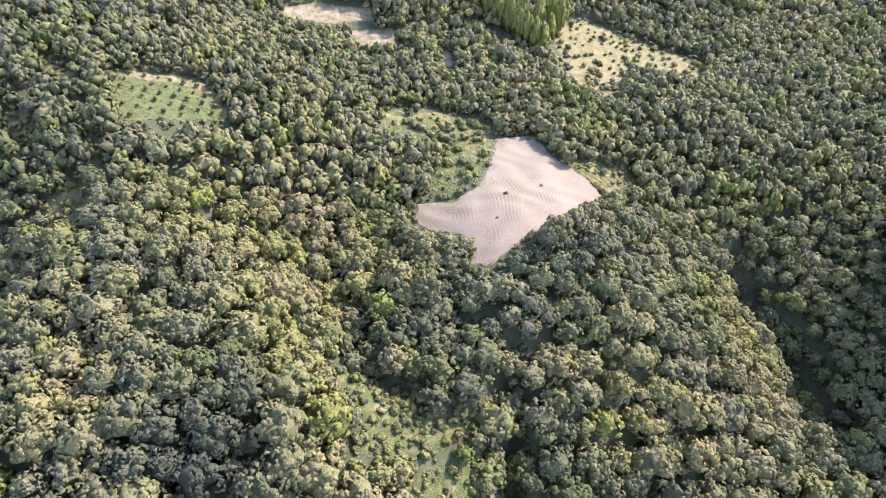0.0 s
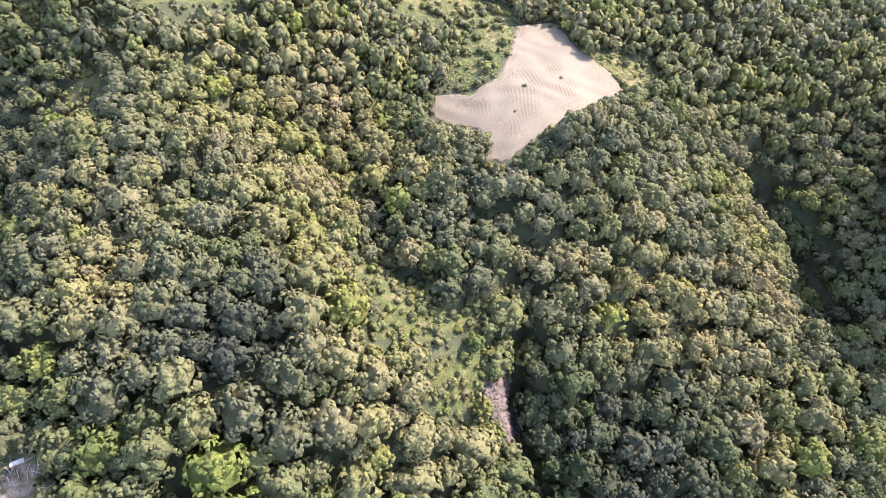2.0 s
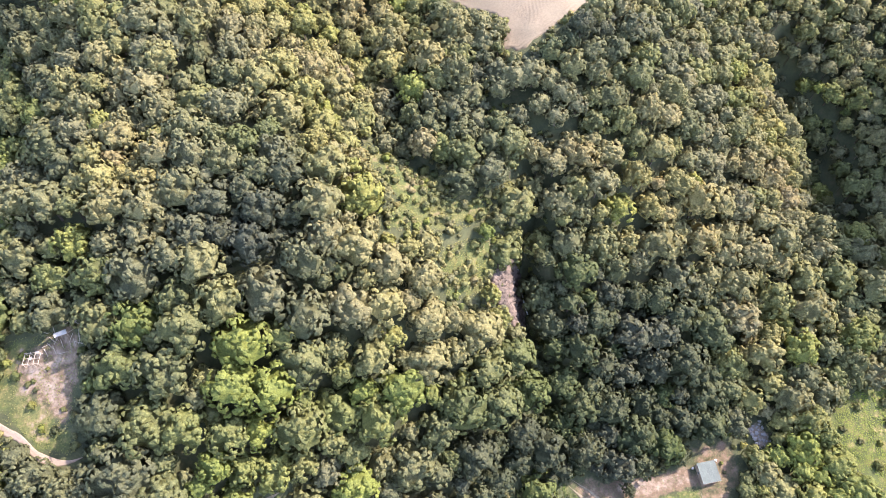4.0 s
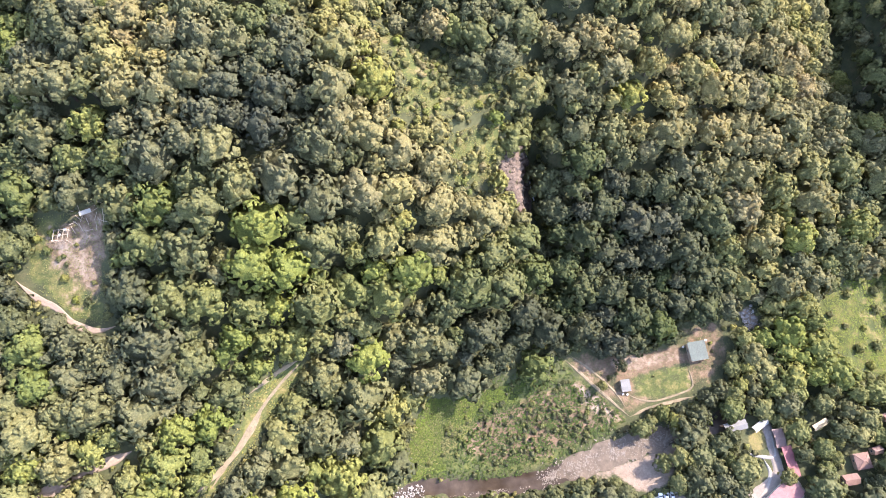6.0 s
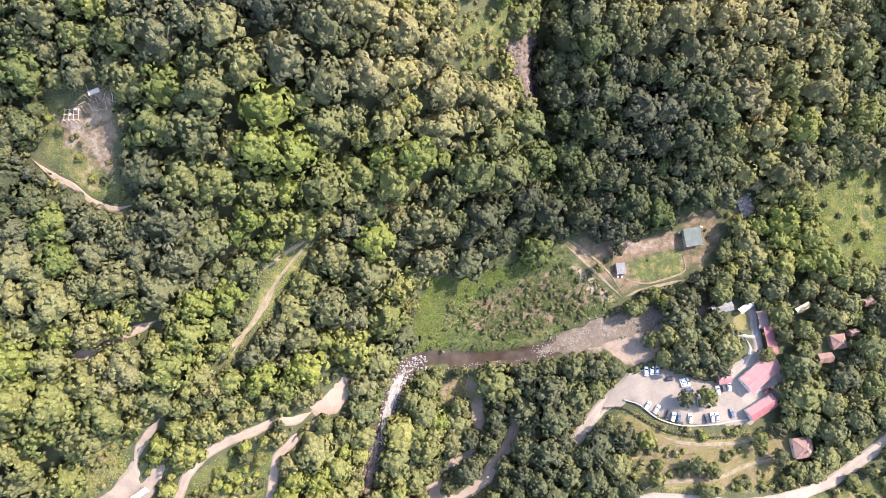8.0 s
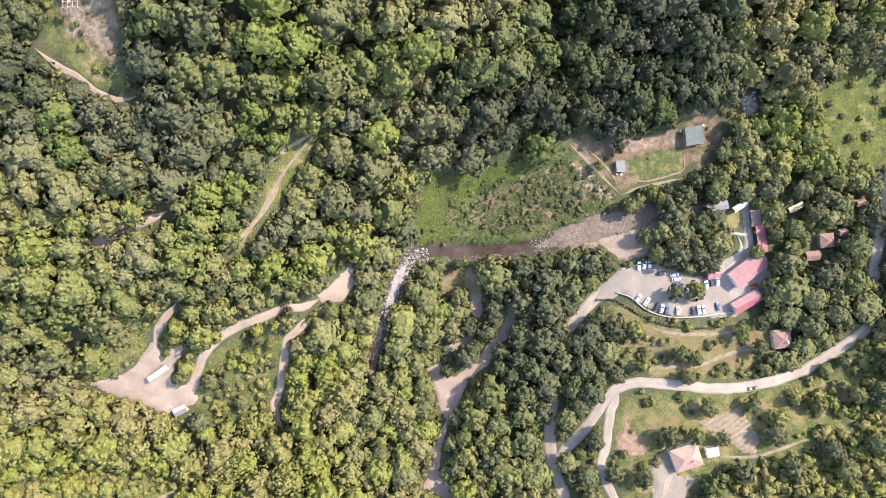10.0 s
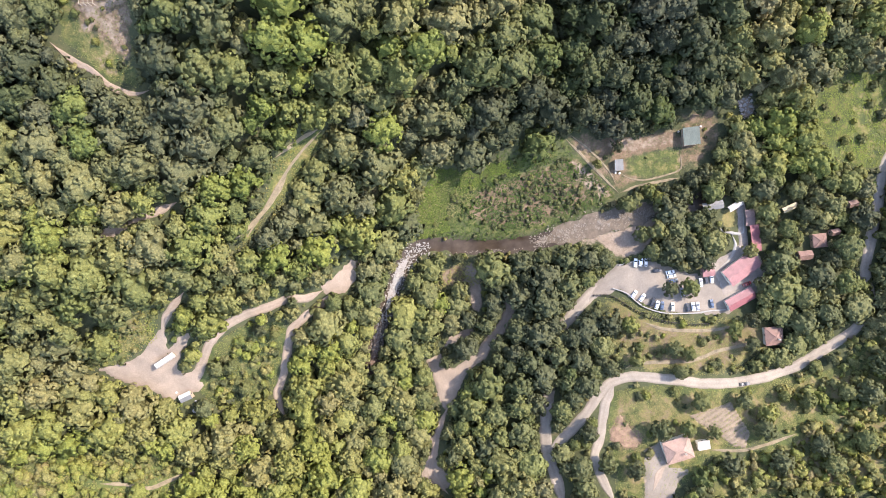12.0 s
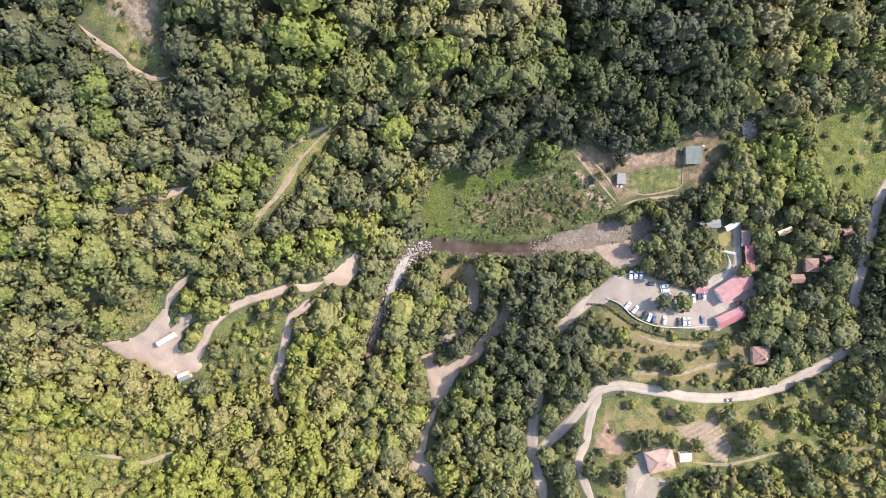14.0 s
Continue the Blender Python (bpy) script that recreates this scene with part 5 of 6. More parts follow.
tagged(poplar, "tall slender yellow-green poplar tree at the field's edge", "tree", "row of poplars")
for x, y in POPLARS:
    put(poplar, x, y, rng.uniform(7.5, 10.5), rng.uniform(0, 6.28))

# young orchard trees in rows
fruit = tree_proto(92, LEAF_KINDS[1], "young round", "orchard_tree", tufts=24, size=0.3)
tagged(fruit, "small young fruit tree standing in a grassy orchard", "tree", "orchard trees in rows")
ox, oy = np.array(AREAS["orchard"]).mean(0)
for a in range(-7, 8):
    for b in range(-5, 6):
        x, y = ox + 6.2 * a + 1.6 * b, oy + 6.4 * b - 0.6 * a
        if area_distance(np.array(x), np.array(y), AREAS["orchard"]) < -1.5 and rng.random() < 0.88:
            put(fruit, x + rng.uniform(-0.5, 0.5), y + rng.uniform(-0.5, 0.5), rng.uniform(0.9, 1.7), rng.uniform(0, 6.28))


# ---- shrubs and undergrowth ----
def bush_proto(k, mat, word):
    v, f, n = crown_shape(500 + k, tufts=46, lobes=7, size=0.24, tall=0.85, core=1)
    ob = new("bush", mesh_from("bush", v + (0, 0, 0.35), f, mat))
    set_boughs(ob.data, n)
    return tagged(ob, f"{word} rounded bush growing in rough grass", "bush", "bushes in the clearings")


BUSHES = [bush_proto(4 * j + k, LEAF_KINDS[j], KIND_WORDS[j]) for j in range(4) for k in range(2)]
bush_spots = [(x, y, rng.uniform(1.5, 2.9)) for x, y in EAST_BUSHES] + [(x, y, rng.uniform(1.0, 1.7)) for x, y in FIELD_BUSHES]
BUSHY = {"scrub_meadow": 100, "south_meadow": 24, "bank": 22, "inner_meadow": 30, "shack_yard": 12, "hut_yard": 6, "brow": 18}
for name, count in BUSHY.items():
    o = np.array(AREAS[name])
    while count:
        x, y = rng.uniform(o[:, 0].min(), o[:, 0].max()), rng.uniform(o[:, 1].min(), o[:, 1].max())
        free = min(float(line_distance(np.array(x), np.array(y), pts)[0]) - w / 2 for w, pts in ROADS.values())
        if area_distance(np.array(x), np.array(y), AREAS[name]) < -1 and free > 2 and min(math.hypot(x - b[0], y - b[1]) - 0.6 * max(b[3:5]) for b in BUILDINGS.values()) > 1.5:
            bush_spots.append((x, y, rng.uniform(0.8, 2.2) * {"far_slope": 1.3, "west_scrub": 1.4, "inner_meadow": 1.35, "north_meadow": 1.5, "scrub_meadow": 0.75, "south_meadow": 1.5, "bank": 1.3}.get(name, 1.0)))
            count -= 1
rock = np.array(CLIFF)
bush_spots += [(rng.uniform(rock[:, 0].min(), rock[:, 0].max()), rng.uniform(rock[:, 1].min(), rock[:, 1].max()), rng.uniform(0.8, 1.9)) for _ in range(16)]
bush_spots = [b for b in bush_spots if area_distance(np.array(b[0]), np.array(b[1]), AREAS["plough"]) > 1.5]
for x, y, r in bush_spots:
    damp = area_distance(np.array(x), np.array(y), AREAS["scrub_meadow"]) < 0
    put(BUSHES[rng.integers(4 if damp else len(BUSHES))], x, y, r, rng.uniform(0, 6.28))


def undergrowth(name, plants, label, seed, mat=LEAVES):
    """Low herbs and tufts as many small fans of leaves; plants: area, count, least and greatest size, tint."""
    r = np.random.default_rng(seed)
    verts, tints = [], []
    for area, count, small, large, hue in plants:
        o = np.array(AREAS[area])
        x, y = r.uniform(o[:, 0].min(), o[:, 0].max(), count * 3), r.uniform(o[:, 1].min(), o[:, 1].max(), count * 3)
        thick = value_noise(x, y, 0.13, 4.0) > r.uniform(-0.7, 0.25, len(x))
        ok = (area_distance(x, y, AREAS[area]) < 1) & thick
        for w, pts in ROADS.values():
            ok &= line_distance(x, y, pts)[0] > w / 2 + 0.5
        for b in BUILDINGS.values():
            ok &= np.hypot(x - b[0], y - b[1]) > 0.62 * max(b[3:5])
        x, y = x[ok][:count], y[ok][:count]
        z = height(x, y)
        for a, b, c in zip(x, y, z):
            s = r.uniform(small, large)
            verts.append(fan(np.array([0, 0, 1.0]), s, r) + (a, b, c + 0.1 + 0.5 * s))
        tints.append(hue + r.normal(0, 0.1, len(x)))
    verts = np.array(verts).reshape(-1, 3)
    me = mesh_from(name, verts, np.arange(len(verts)).reshape(-1, 3), mat)
    me.attributes.new("tint", "FLOAT", "FACE").data.foreach_set("value", np.clip(np.concatenate(tints), 0, 1).astype(np.float32))
    spread = 0.55 + 0.4 * value_noise(verts[::3, 0], verts[::3, 1], 0.09, 14.0) + r.normal(0, 0.15, len(verts) // 3)
    me.attributes.new("hue", "FLOAT", "FACE").data.foreach_set("value", np.clip(spread, 0, 1).astype(np.float32))
    set_boughs(me, np.tile((0.0, 0.0, 0.7), (len(verts), 1)))
    return tagged(new(name, me), label, "undergrowth", kind="stuff")


undergrowth("meadow_herbs", [("scrub_meadow", 3800, 0.25, 0.7, 0.22), ("meadow_lush", 3600, 0.3, 0.8, 0.55), ("meadow_scar", 1400, 0.3, 0.8, 0.2), ("east_meadow", 4500, 0.2, 0.5, 0.85)], "lush green herbs and brambles covering the valley meadows", 30, HERBS)
undergrowth("undergrowth", [("tongue", 2200, 0.2, 0.55, 0.56), ("fern_patch", 500, 0.2, 0.5, 0.3), ("west_scrub", 5000, 0.4, 1.0, 0.68), ("inner_meadow", 3500, 0.15, 0.45, 0.6),
    ("hut_yard", 2500, 0.1, 0.28, 0.25), ("river_glade", 500, 0.3, 0.7, 0.8), ("yard_scrub", 700, 0.3, 0.7, 0.75), ("middle_strip", 400, 0.3, 0.6, 0.75)], "low green herbs and brambles in the clearings", 31)
undergrowth("dry_grass", [("south_meadow", 9000, 0.12, 0.36, 0.56), ("bank", 7000, 0.12, 0.36, 0.6), ("north_meadow", 2000, 0.3, 0.8, 0.6), ("hill_glade", 300, 0.3, 0.7, 0.9), ("hill_glade_2", 300, 0.3, 0.7, 0.9), ("hill_glade_3", 400, 0.3, 0.8, 0.7), ("hill_glade_4", 300, 0.3, 0.8, 0.7),
    ("far_slope", 900, 0.4, 0.9, 0.6), ("brow", 2500, 0.15, 0.4, 0.6), ("grass_slope", 1500, 0.15, 0.4, 0.66), ("shack_yard", 1500, 0.12, 0.35, 0.55), ("east_scrub", 3000, 0.15, 0.4, 0.6), ("middle_strip", 900, 0.12, 0.35, 0.66), ("middle_lane", 700, 0.12, 0.35, 0.66),
    ("field_margin", 400, 0.6, 1.2, 0.6), ("orchard", 500, 0.4, 0.8, 0.6)], "tufts of half-dry grass and weeds", 32)

# ---- mown field with its swaths ----
HAY, _p, _link = material("mown_hay", 0.95)
_row = HAY.node_tree.nodes.new("ShaderNodeAttribute")
_row.attribute_name = "row"
_hay = ramp(HAY, _row.outputs["Fac"], [(0.0, (0.172, 0.138, 0.088)), (1.0, (0.112, 0.085, 0.05))])
_hay = mix(HAY, ramp(HAY, noise_of(HAY, 0.05), [(0.4, (0, 0, 0)), (0.7, (0.5, 0.5, 0.5))]), _hay, (0.147, 0.112, 0.076))
_link(mix(HAY, 1.0, _hay, ramp(HAY, noise_of(HAY, 1.2), [(0.3, (0.8, 0.8, 0.8)), (0.7, (1.1, 1.1, 1.1))]), "MULTIPLY"), _p.inputs["Base Color"])
field = sheet("field", AREAS["mown_field"], HAY, 0.4, "freshly mown pale hay field with curving swaths", "field", step=0.5, soft=2.0)
co = np.empty(len(field.data.vertices) * 3, np.float32)
field.data.vertices.foreach_get("co", co)
co = co.reshape(-1, 3)
inner = area_distance(co[:, 0], co[:, 1], AREAS["mown_field"])
blend = smooth(-9, -3, inner)
across = blend * inner + (1 - blend) * (co[:, 0] * 0.93 + 0.12 * np.abs(co[:, 1] - 262))
across = across + 1.6 * value_noise(co[:, 0], co[:, 1], 0.05, 8.0)
rows = (0.5 + 0.5 * np.sin(across * 6.283 / 1.6)) * smooth(-0.45, 0.5, value_noise(co[:, 0], co[:, 1], 0.09, 12.0))
co[:, 2] += 0.1 * rows
field.data.vertices.foreach_set("co", co.ravel())
field.data.attributes.new("row", "FLOAT", "POINT").data.foreach_set("value", rows.astype(np.float32))

RED_SOIL = plain("reddish_soil", (0.2, 0.128, 0.082), 0.95, 0.3, 0.4, fine=1.6)
sheet("earth_bank", AREAS["red_earth"], RED_SOIL, 0.25, "bare slope of reddish brown earth beside the road", "bare earth", step=0.8, soft=1.4)
SOIL = plain("turned_soil", (0.185, 0.142, 0.1), 0.95, 0.25, 0.5, fine=2.2)
tilled = sheet("field", AREAS["plough"], SOIL, 0.25, "small tilled plot with rows of dry stubble", "field", step=0.5, soft=0.8)
co = np.empty(len(tilled.data.vertices) * 3, np.float32)
tilled.data.vertices.foreach_get("co", co)
co = co.reshape(-1, 3)
co[:, 2] += 0.2 * np.sin((co[:, 0] * 0.45 - co[:, 1] * 0.9) * 6.283 / 2.2)
tilled.data.vertices.foreach_set("co", co.ravel())

# ---- river stones, waterfall and cliff ----
STONE = plain("river_stone", (0.175, 0.148, 0.12), 0.9, 0.25, 0.6, fine=2.5)
PALE_STONE = plain("pale_river_stone", (0.26, 0.24, 0.215), 0.9, 0.15, 0.6, fine=2.5)
ROCK = plain("pinkish_rock", (0.098, 0.071, 0.053), 0.9, 0.6, 0.25, fine=1.2)


def stone_shape(seed, sub=1):
    r = np.random.default_rng(seed)
    bm = bmesh.new()
    bmesh.ops.create_icosphere(bm, subdivisions=sub, radius=1)
    v = np.array([p.co[:] for p in bm.verts])
    bm.verts.index_update()
    f = np.array([[p.index for p in q.verts] for q in bm.faces])
    bm.free()
    return v * r.uniform(0.7, 1.15, (len(v), 1)) * (1.2, 0.9, 0.6), f


def stones(name, x, y, size, mat, label, category, lift=0.0, seed=5):
    r = np.random.default_rng(seed)
    shapes = [stone_shape(seed * 10 + k) for k in range(5)]
    va, fa, at = [], [], 0
    z = height(x, y)
    for a, b, c, s in zip(x, y, z, size):
        v, f = shapes[r.integers(5)]
        t = r.uniform(0, 6.28)
        w = np.stack([v[:, 0] * math.cos(t) - v[:, 1] * math.sin(t), v[:, 0] * math.sin(t) + v[:, 1] * math.cos(t), v[:, 2]], 1) * s
        va.append(w + (a, b, c + lift + 0.25 * s)), fa.append(f + at)
        at += len(v)
    return tagged(new(name, mesh_from(name, np.vstack(va), np.vstack(fa), mat)), label, category, kind="stuff")


rl = spline(RIVER, 1.0)
rng = np.random.default_rng(77)
pick = rng.integers(0, len(rl), 9000)
wx, wy = rl[pick, 0] + rng.normal(0, 0.3, 9000) * rl[pick, 2], rl[pick, 1] + rng.normal(0, 0.3, 9000) * rl[pick, 2]
rapid = ((wx > 46) & (wx < 122)) | (wy < -2)
ok = rapid & (value_noise(wx, wy, 0.16, 6.0) > rng.uniform(-0.6, 0.2, 9000)) & (wy > -75)
stones("river_stones", wx[ok][:2400], wy[ok][:2400], 0.15 + 0.55 * rng.beta(1, 4.0, len(wx[ok][:2400])), STONE, "grey rounded stones lying in the shallow river", "stones", 0.45, 6)
BED = plain("wet_pebbles", (0.112, 0.085, 0.06), 0.85, 0.35, 0.4, fine=2.0)
BROWN_BED = plain("rusty_pebbles", (0.125, 0.082, 0.058), 0.9, 0.35, 0.5, fine=2.5)
strip("riverbed", [(p[0], p[1]) for p in RIVER if 36 < p[0] < 122], 11.0, BED, 0.5, "bed of grey-brown pebbles between the river's shallow arms", "river bed", ragged=0.45, pointed=9.0)
dry_bed = [(p[0], p[1]) for p in RIVER if -36 < p[1] < 2 and p[0] < -10]
low_bed = [(p[0], p[1]) for p in RIVER if -85 < p[1] < -28 and p[0] < -5]
strip("riverbed", low_bed, 3.6, BROWN_BED, 0.58, "rust-brown pebble bed of the narrow stream", "river bed", ragged=0.7)
strip("riverbed", dry_bed, 4.8, PALE_STONE, 0.62, "pale dry gravel bed beside the shrunken stream", "river bed", ragged=0.6)
pick = rng.integers(0, len(rl), 4000)
wx, wy = rl[pick, 0] + rng.normal(0, 0.3, 4000) * rl[pick, 2], rl[pick, 1] + rng.normal(0, 0.3, 4000) * rl[pick, 2]
ok = (wy < 4) & (wy > -38) & (wx < -6)
stones("pale_stones", wx[ok][:600], wy[ok][:600], 0.2 + 0.5 * rng.beta(1, 3, len(wx[ok][:600])), PALE_STONE, "pale dry stones along the bend of the river", "stones", 0.6, 8)

o = np.array(AREAS["creek_rocks"])
cx, cy = rng.uniform(o[:, 0].min(), o[:, 0].max(), 110), rng.uniform(o[:, 1].min(), o[:, 1].max(), 110)
ok = area_distance(cx, cy, AREAS["creek_rocks"]) < 0
stones("creek_rocks", cx[ok], cy[ok], 0.25 + 1.1 * rng.beta(1, 3.5, ok.sum()), PALE_STONE, "pale boulders in the shaded creek above the garden", "rocks", 0.1, 12)

FALL_WHITE = plain("falling_water", (0.62, 0.66, 0.68), 0.35, 0.15, 1.5, fine=6)
fl = spline([p[:2] for p in FALL], 1.0)
va = []
for k, (x, y) in enumerate(fl):
    w = 0.35 + 0.25 * noise.noise((x, y, k * 0.3))
    z = float(height(x, y)) + 0.5
    va += [(x - w, y, z), (x, y, z + 0.3), (x + w, y, z)]
fa = [(3 * k + j, 3 * k + j + 1, 3 * k + j + 4, 3 * k + j + 3) for k in range(len(fl) - 1) for j in range(2)]
tagged(new("waterfall", mesh_from("waterfall", va, fa, FALL_WHITE, True)), "thin white waterfall in a dark rocky cleft", "waterfall", kind="structure")
o = np.array(CLIFF)
cx, cy = rng.uniform(o[:, 0].min() - 1, o[:, 0].max(), 900), rng.uniform(o[:, 1].min(), o[:, 1].max(), 900)
ok = area_distance(cx, cy, CLIFF) < 1.0
stones("cliff_rocks", cx[ok], cy[ok], rng.uniform(0.7, 2.0, ok.sum()), ROCK, "pinkish-brown broken rock face beside the waterfall", "cliff", 0.0, 9)
# ---- buildings ----
def metal_sheet(name, colour, roughness=0.6, rib=2.2):
    """Painted ribbed sheet metal, faded in patches."""
    mat, p, link = material(name, roughness)
    base = ramp(mat, noise_of(mat, 0.35), [(0.3, [c * 0.8 for c in colour]), (0.7, [min(1, c * 1.12) for c in colour])])
    c = mat.node_tree.nodes.new("ShaderNodeTexCoord")
    w = node(mat, "ShaderNodeTexWave", Scale=rib, Distortion=0.2)
    link(c.outputs["Object"], w.inputs["Vector"])
    lines = ramp(mat, w.outputs["Fac"], [(0.0, (0.8, 0.8, 0.8)), (0.3, (1, 1, 1))])
    link(mix(mat, 1.0, base, lines, "MULTIPLY"), p.inputs["Base Color"])
    bump(mat, p, w.outputs["Fac"], 0.4, 0.06)
    return mat


RED_ROOF = metal_sheet("red_sheet_roof", (0.205, 0.066, 0.07))
PINK_ROOF = metal_sheet("faded_red_sheet_roof", (0.232, 0.108, 0.104))
GREY_ROOF = metal_sheet("grey_sheet_roof", (0.13, 0.13, 0.127))
GREEN_ROOF = metal_sheet("greenish_sheet_roof", (0.08, 0.098, 0.084), 0.8)
BROWN_ROOF = metal_sheet("brown_sheet_roof", (0.19, 0.12, 0.10))
TILE_ROOF = metal_sheet("clay_tile_roof", (0.26, 0.17, 0.13), 0.8, 4.0)
CABIN_ROOF = metal_sheet("dull_clay_roof", (0.2, 0.118, 0.092), 0.85, 4.0)
WHITE_SHEET = metal_sheet("white_sheet", (0.40, 0.38, 0.345))
PLASTER = plain("cream_plaster", (0.66, 0.60, 0.50), 0.85, 0.1)
TIMBER = plain("weathered_timber", (0.30, 0.22, 0.15), 0.8, 0.25, 1.2)
DARK_TIMBER = plain("tarred_timber", (0.045, 0.036, 0.03), 0.85, 0.3, 1.2)
PALE_TIMBER = plain("pale_timber", (0.33, 0.27, 0.205), 0.8, 0.2, 1.2)
CONCRETE = plain("concrete", (0.27, 0.255, 0.23), 0.9, 0.12)
PAINT_DARK = plain("dark_paint", (0.07, 0.065, 0.06), 0.5, 0.2)
CANVAS = plain("sand_canvas", (0.42, 0.34, 0.22), 0.8, 0.1)
GLASS, _p, _link = material("window_glass", 0.08)
_p.inputs["Base Color"].default_value = (0.05, 0.06, 0.07, 1)


def box(bm, size, at, turn=0.0, bevel=0.0):
    """A box of that size about a point, bevelled where asked."""
    r = bmesh.ops.create_cube(bm, size=1.0, matrix=Matrix.Translation(at) @ Euler((0, 0, turn)).to_matrix().to_4x4() @ Matrix.Diagonal((*size, 1)))
    if bevel:
        edges = {e for v in r["verts"] for e in v.link_edges}
        bmesh.ops.bevel(bm, geom=list(edges), offset=bevel, segments=1, affect="EDGES")


def block(name, size, at, mat, parent, label="", turn=0.0, bevel=0.02):
    bm = bmesh.new()
    box(bm, size, at, turn, bevel)
    return part(name, bm, mat, parent, label)


def slab(name, corners, thick, mat, parent, label=""):
    """A sloping sheet with thickness from its upper corners."""
    bm = bmesh.new()
    top = [bm.verts.new(c) for c in corners]
    low = [bm.verts.new((c[0], c[1], c[2] - thick)) for c in corners]
    n = len(top)
    bm.faces.new(top)
    bm.faces.new(low[::-1])
    for k in range(n):
        bm.faces.new((top[k], low[k], low[(k + 1) % n], top[(k + 1) % n]))
    bmesh.ops.recalc_face_normals(bm, faces=bm.faces)
    return part(name, bm, mat, parent, label)


def window(parent, at, wide, high, along):
    """A framed pane on a wall; along: 0 when the wall runs along x, 1 when along y."""
    size = (wide, 0.1, high) if along == 0 else (0.1, wide, high)
    frame_part = block("window", size, at, PALE_TIMBER, parent)
    inner = (wide - 0.2, 0.14, high - 0.2) if along == 0 else (0.14, wide - 0.2, high - 0.2)
    block("pane", inner, at, GLASS, frame_part)


def building(name, key, wall_top, rise, style, roof_mat, wall_mat, label, category="house", second=None, group="", over=0.5, open_sides=False, chimney=False):
    """A small building: walls or posts, a gable, hipped or lean-to roof with eaves and ridge cap, a door and windows."""
    x, y, turn, w, d = BUILDINGS[key]
    a = radians(turn)
    cs = [(x + i * w / 2 * math.cos(a) - j * d / 2 * math.sin(a), y + i * w / 2 * math.sin(a) + j * d / 2 * math.cos(a)) for i in (-1, 1) for j in (-1, 1)]
    foot = min(float(height(*c)) for c in cs) - 0.2
    top = float(land(x, y)) + wall_top - foot
    root = thing(name, Matrix.LocRotScale((x, y, foot), Euler((0, 0, a)), None), label, category, group)
    hw, hd = w / 2, d / 2
    iw, id_ = hw - over, hd - over
    if open_sides:
        for i in (-1, 0, 1):
            for j in (-1, 1):
                block("post", (0.16, 0.16, top), (i * iw, j * id_, top / 2), TIMBER, root)
    else:
        block("wall", (2 * iw, 0.22, top), (0, -id_, top / 2), wall_mat, root)
        block("wall", (2 * iw, 0.22, top), (0, id_, top / 2), wall_mat, root)
        block("wall", (0.22, 2 * id_ - 0.25, top), (-iw, 0, top / 2), wall_mat, root)
        block("wall", (0.22, 2 * id_ - 0.25, top), (iw, 0, top / 2), wall_mat, root)
        door = block("door", (1.0, 0.12, 2.05), (iw * 0.3, -id_ - 0.1, top - wall_top + 1.1), TIMBER, root)
        block("handle", (0.06, 0.1, 0.14), (iw * 0.3 + 0.38, -id_ - 0.2, top - wall_top + 1.1), PAINT_DARK, door)
        for s in (-0.6, -0.1, 0.75):
            window(root, (s * iw, -id_ - 0.1, top - 1.4), 1.1, 1.1, 0)
            window(root, (s * iw, id_ + 0.1, top - 1.4), 1.1, 1.1, 0)
        for i in (-1, 1):
            window(root, (i * (iw + 0.1), 0.2 * id_, top - 1.4), 1.1, 1.1, 1)
    t = 0.14
    z0, z1 = top + 0.1, top + 0.1 + rise
    if style == "gable":
        slab("roof_slope", [(-hw, -hd, z0), (hw, -hd, z0), (hw, 0, z1), (-hw, 0, z1)], t, roof_mat, root)
        slab("roof_slope", [(hw, hd, z0), (-hw, hd, z0), (-hw, 0, z1), (hw, 0, z1)], t, second or roof_mat, root)
        block("ridge_cap", (w + 0.1, 0.32, 0.12), (0, 0, z1 + 0.03), roof_mat, root)
        if not open_sides:
            for i in (-1, 1):
                slab("gable_wall", [(i * iw - 0.1, -id_, top), (i * iw - 0.1, id_, top), (i * iw - 0.1, 0, z1 - 0.25)][::i], -0.02, wall_mat, root)
    elif style == "hip":
        r = max(0.3, hw - hd * 0.9)
        slab("roof_slope", [(-hw, -hd, z0), (hw, -hd, z0), (r, 0, z1), (-r, 0, z1)], t, roof_mat, root)
        slab("roof_slope", [(hw, hd, z0), (-hw, hd, z0), (-r, 0, z1), (r, 0, z1)], t, roof_mat, root)
        slab("roof_slope", [(hw, -hd, z0), (hw, hd, z0), (r, 0, z1)], t, roof_mat, root)
        slab("roof_slope", [(-hw, hd, z0), (-hw, -hd, z0), (-r, 0, z1)], t, roof_mat, root)
        block("ridge_cap", (2 * r + 0.3, 0.32, 0.12), (0, 0, z1 + 0.02), roof_mat, root)
        for i in (-1, 1):
            for j in (-1, 1):
                v = Vector((i * hw - i * r, j * hd, z0 - z1))
                bm = bmesh.new()
                m = Matrix.Translation((i * (hw + r) / 2, j * hd / 2, (z0 + z1) / 2 + 0.05)) @ v.to_track_quat("X", "Z").to_matrix().to_4x4()
                bmesh.ops.create_cube(bm, size=1, matrix=m @ Matrix.Diagonal((v.length, 0.26, 0.12, 1)))
                part("hip_cap", bm, roof_mat, root)
    else:
        slab("roof_slope", [(-hw, -hd, z0), (hw, -hd, z0), (hw, hd, z1), (-hw, hd, z1)], t, roof_mat, root)
        block("fascia", (w, 0.06, 0.22), (0, -hd - 0.03, z0 - 0.08), TIMBER, root)
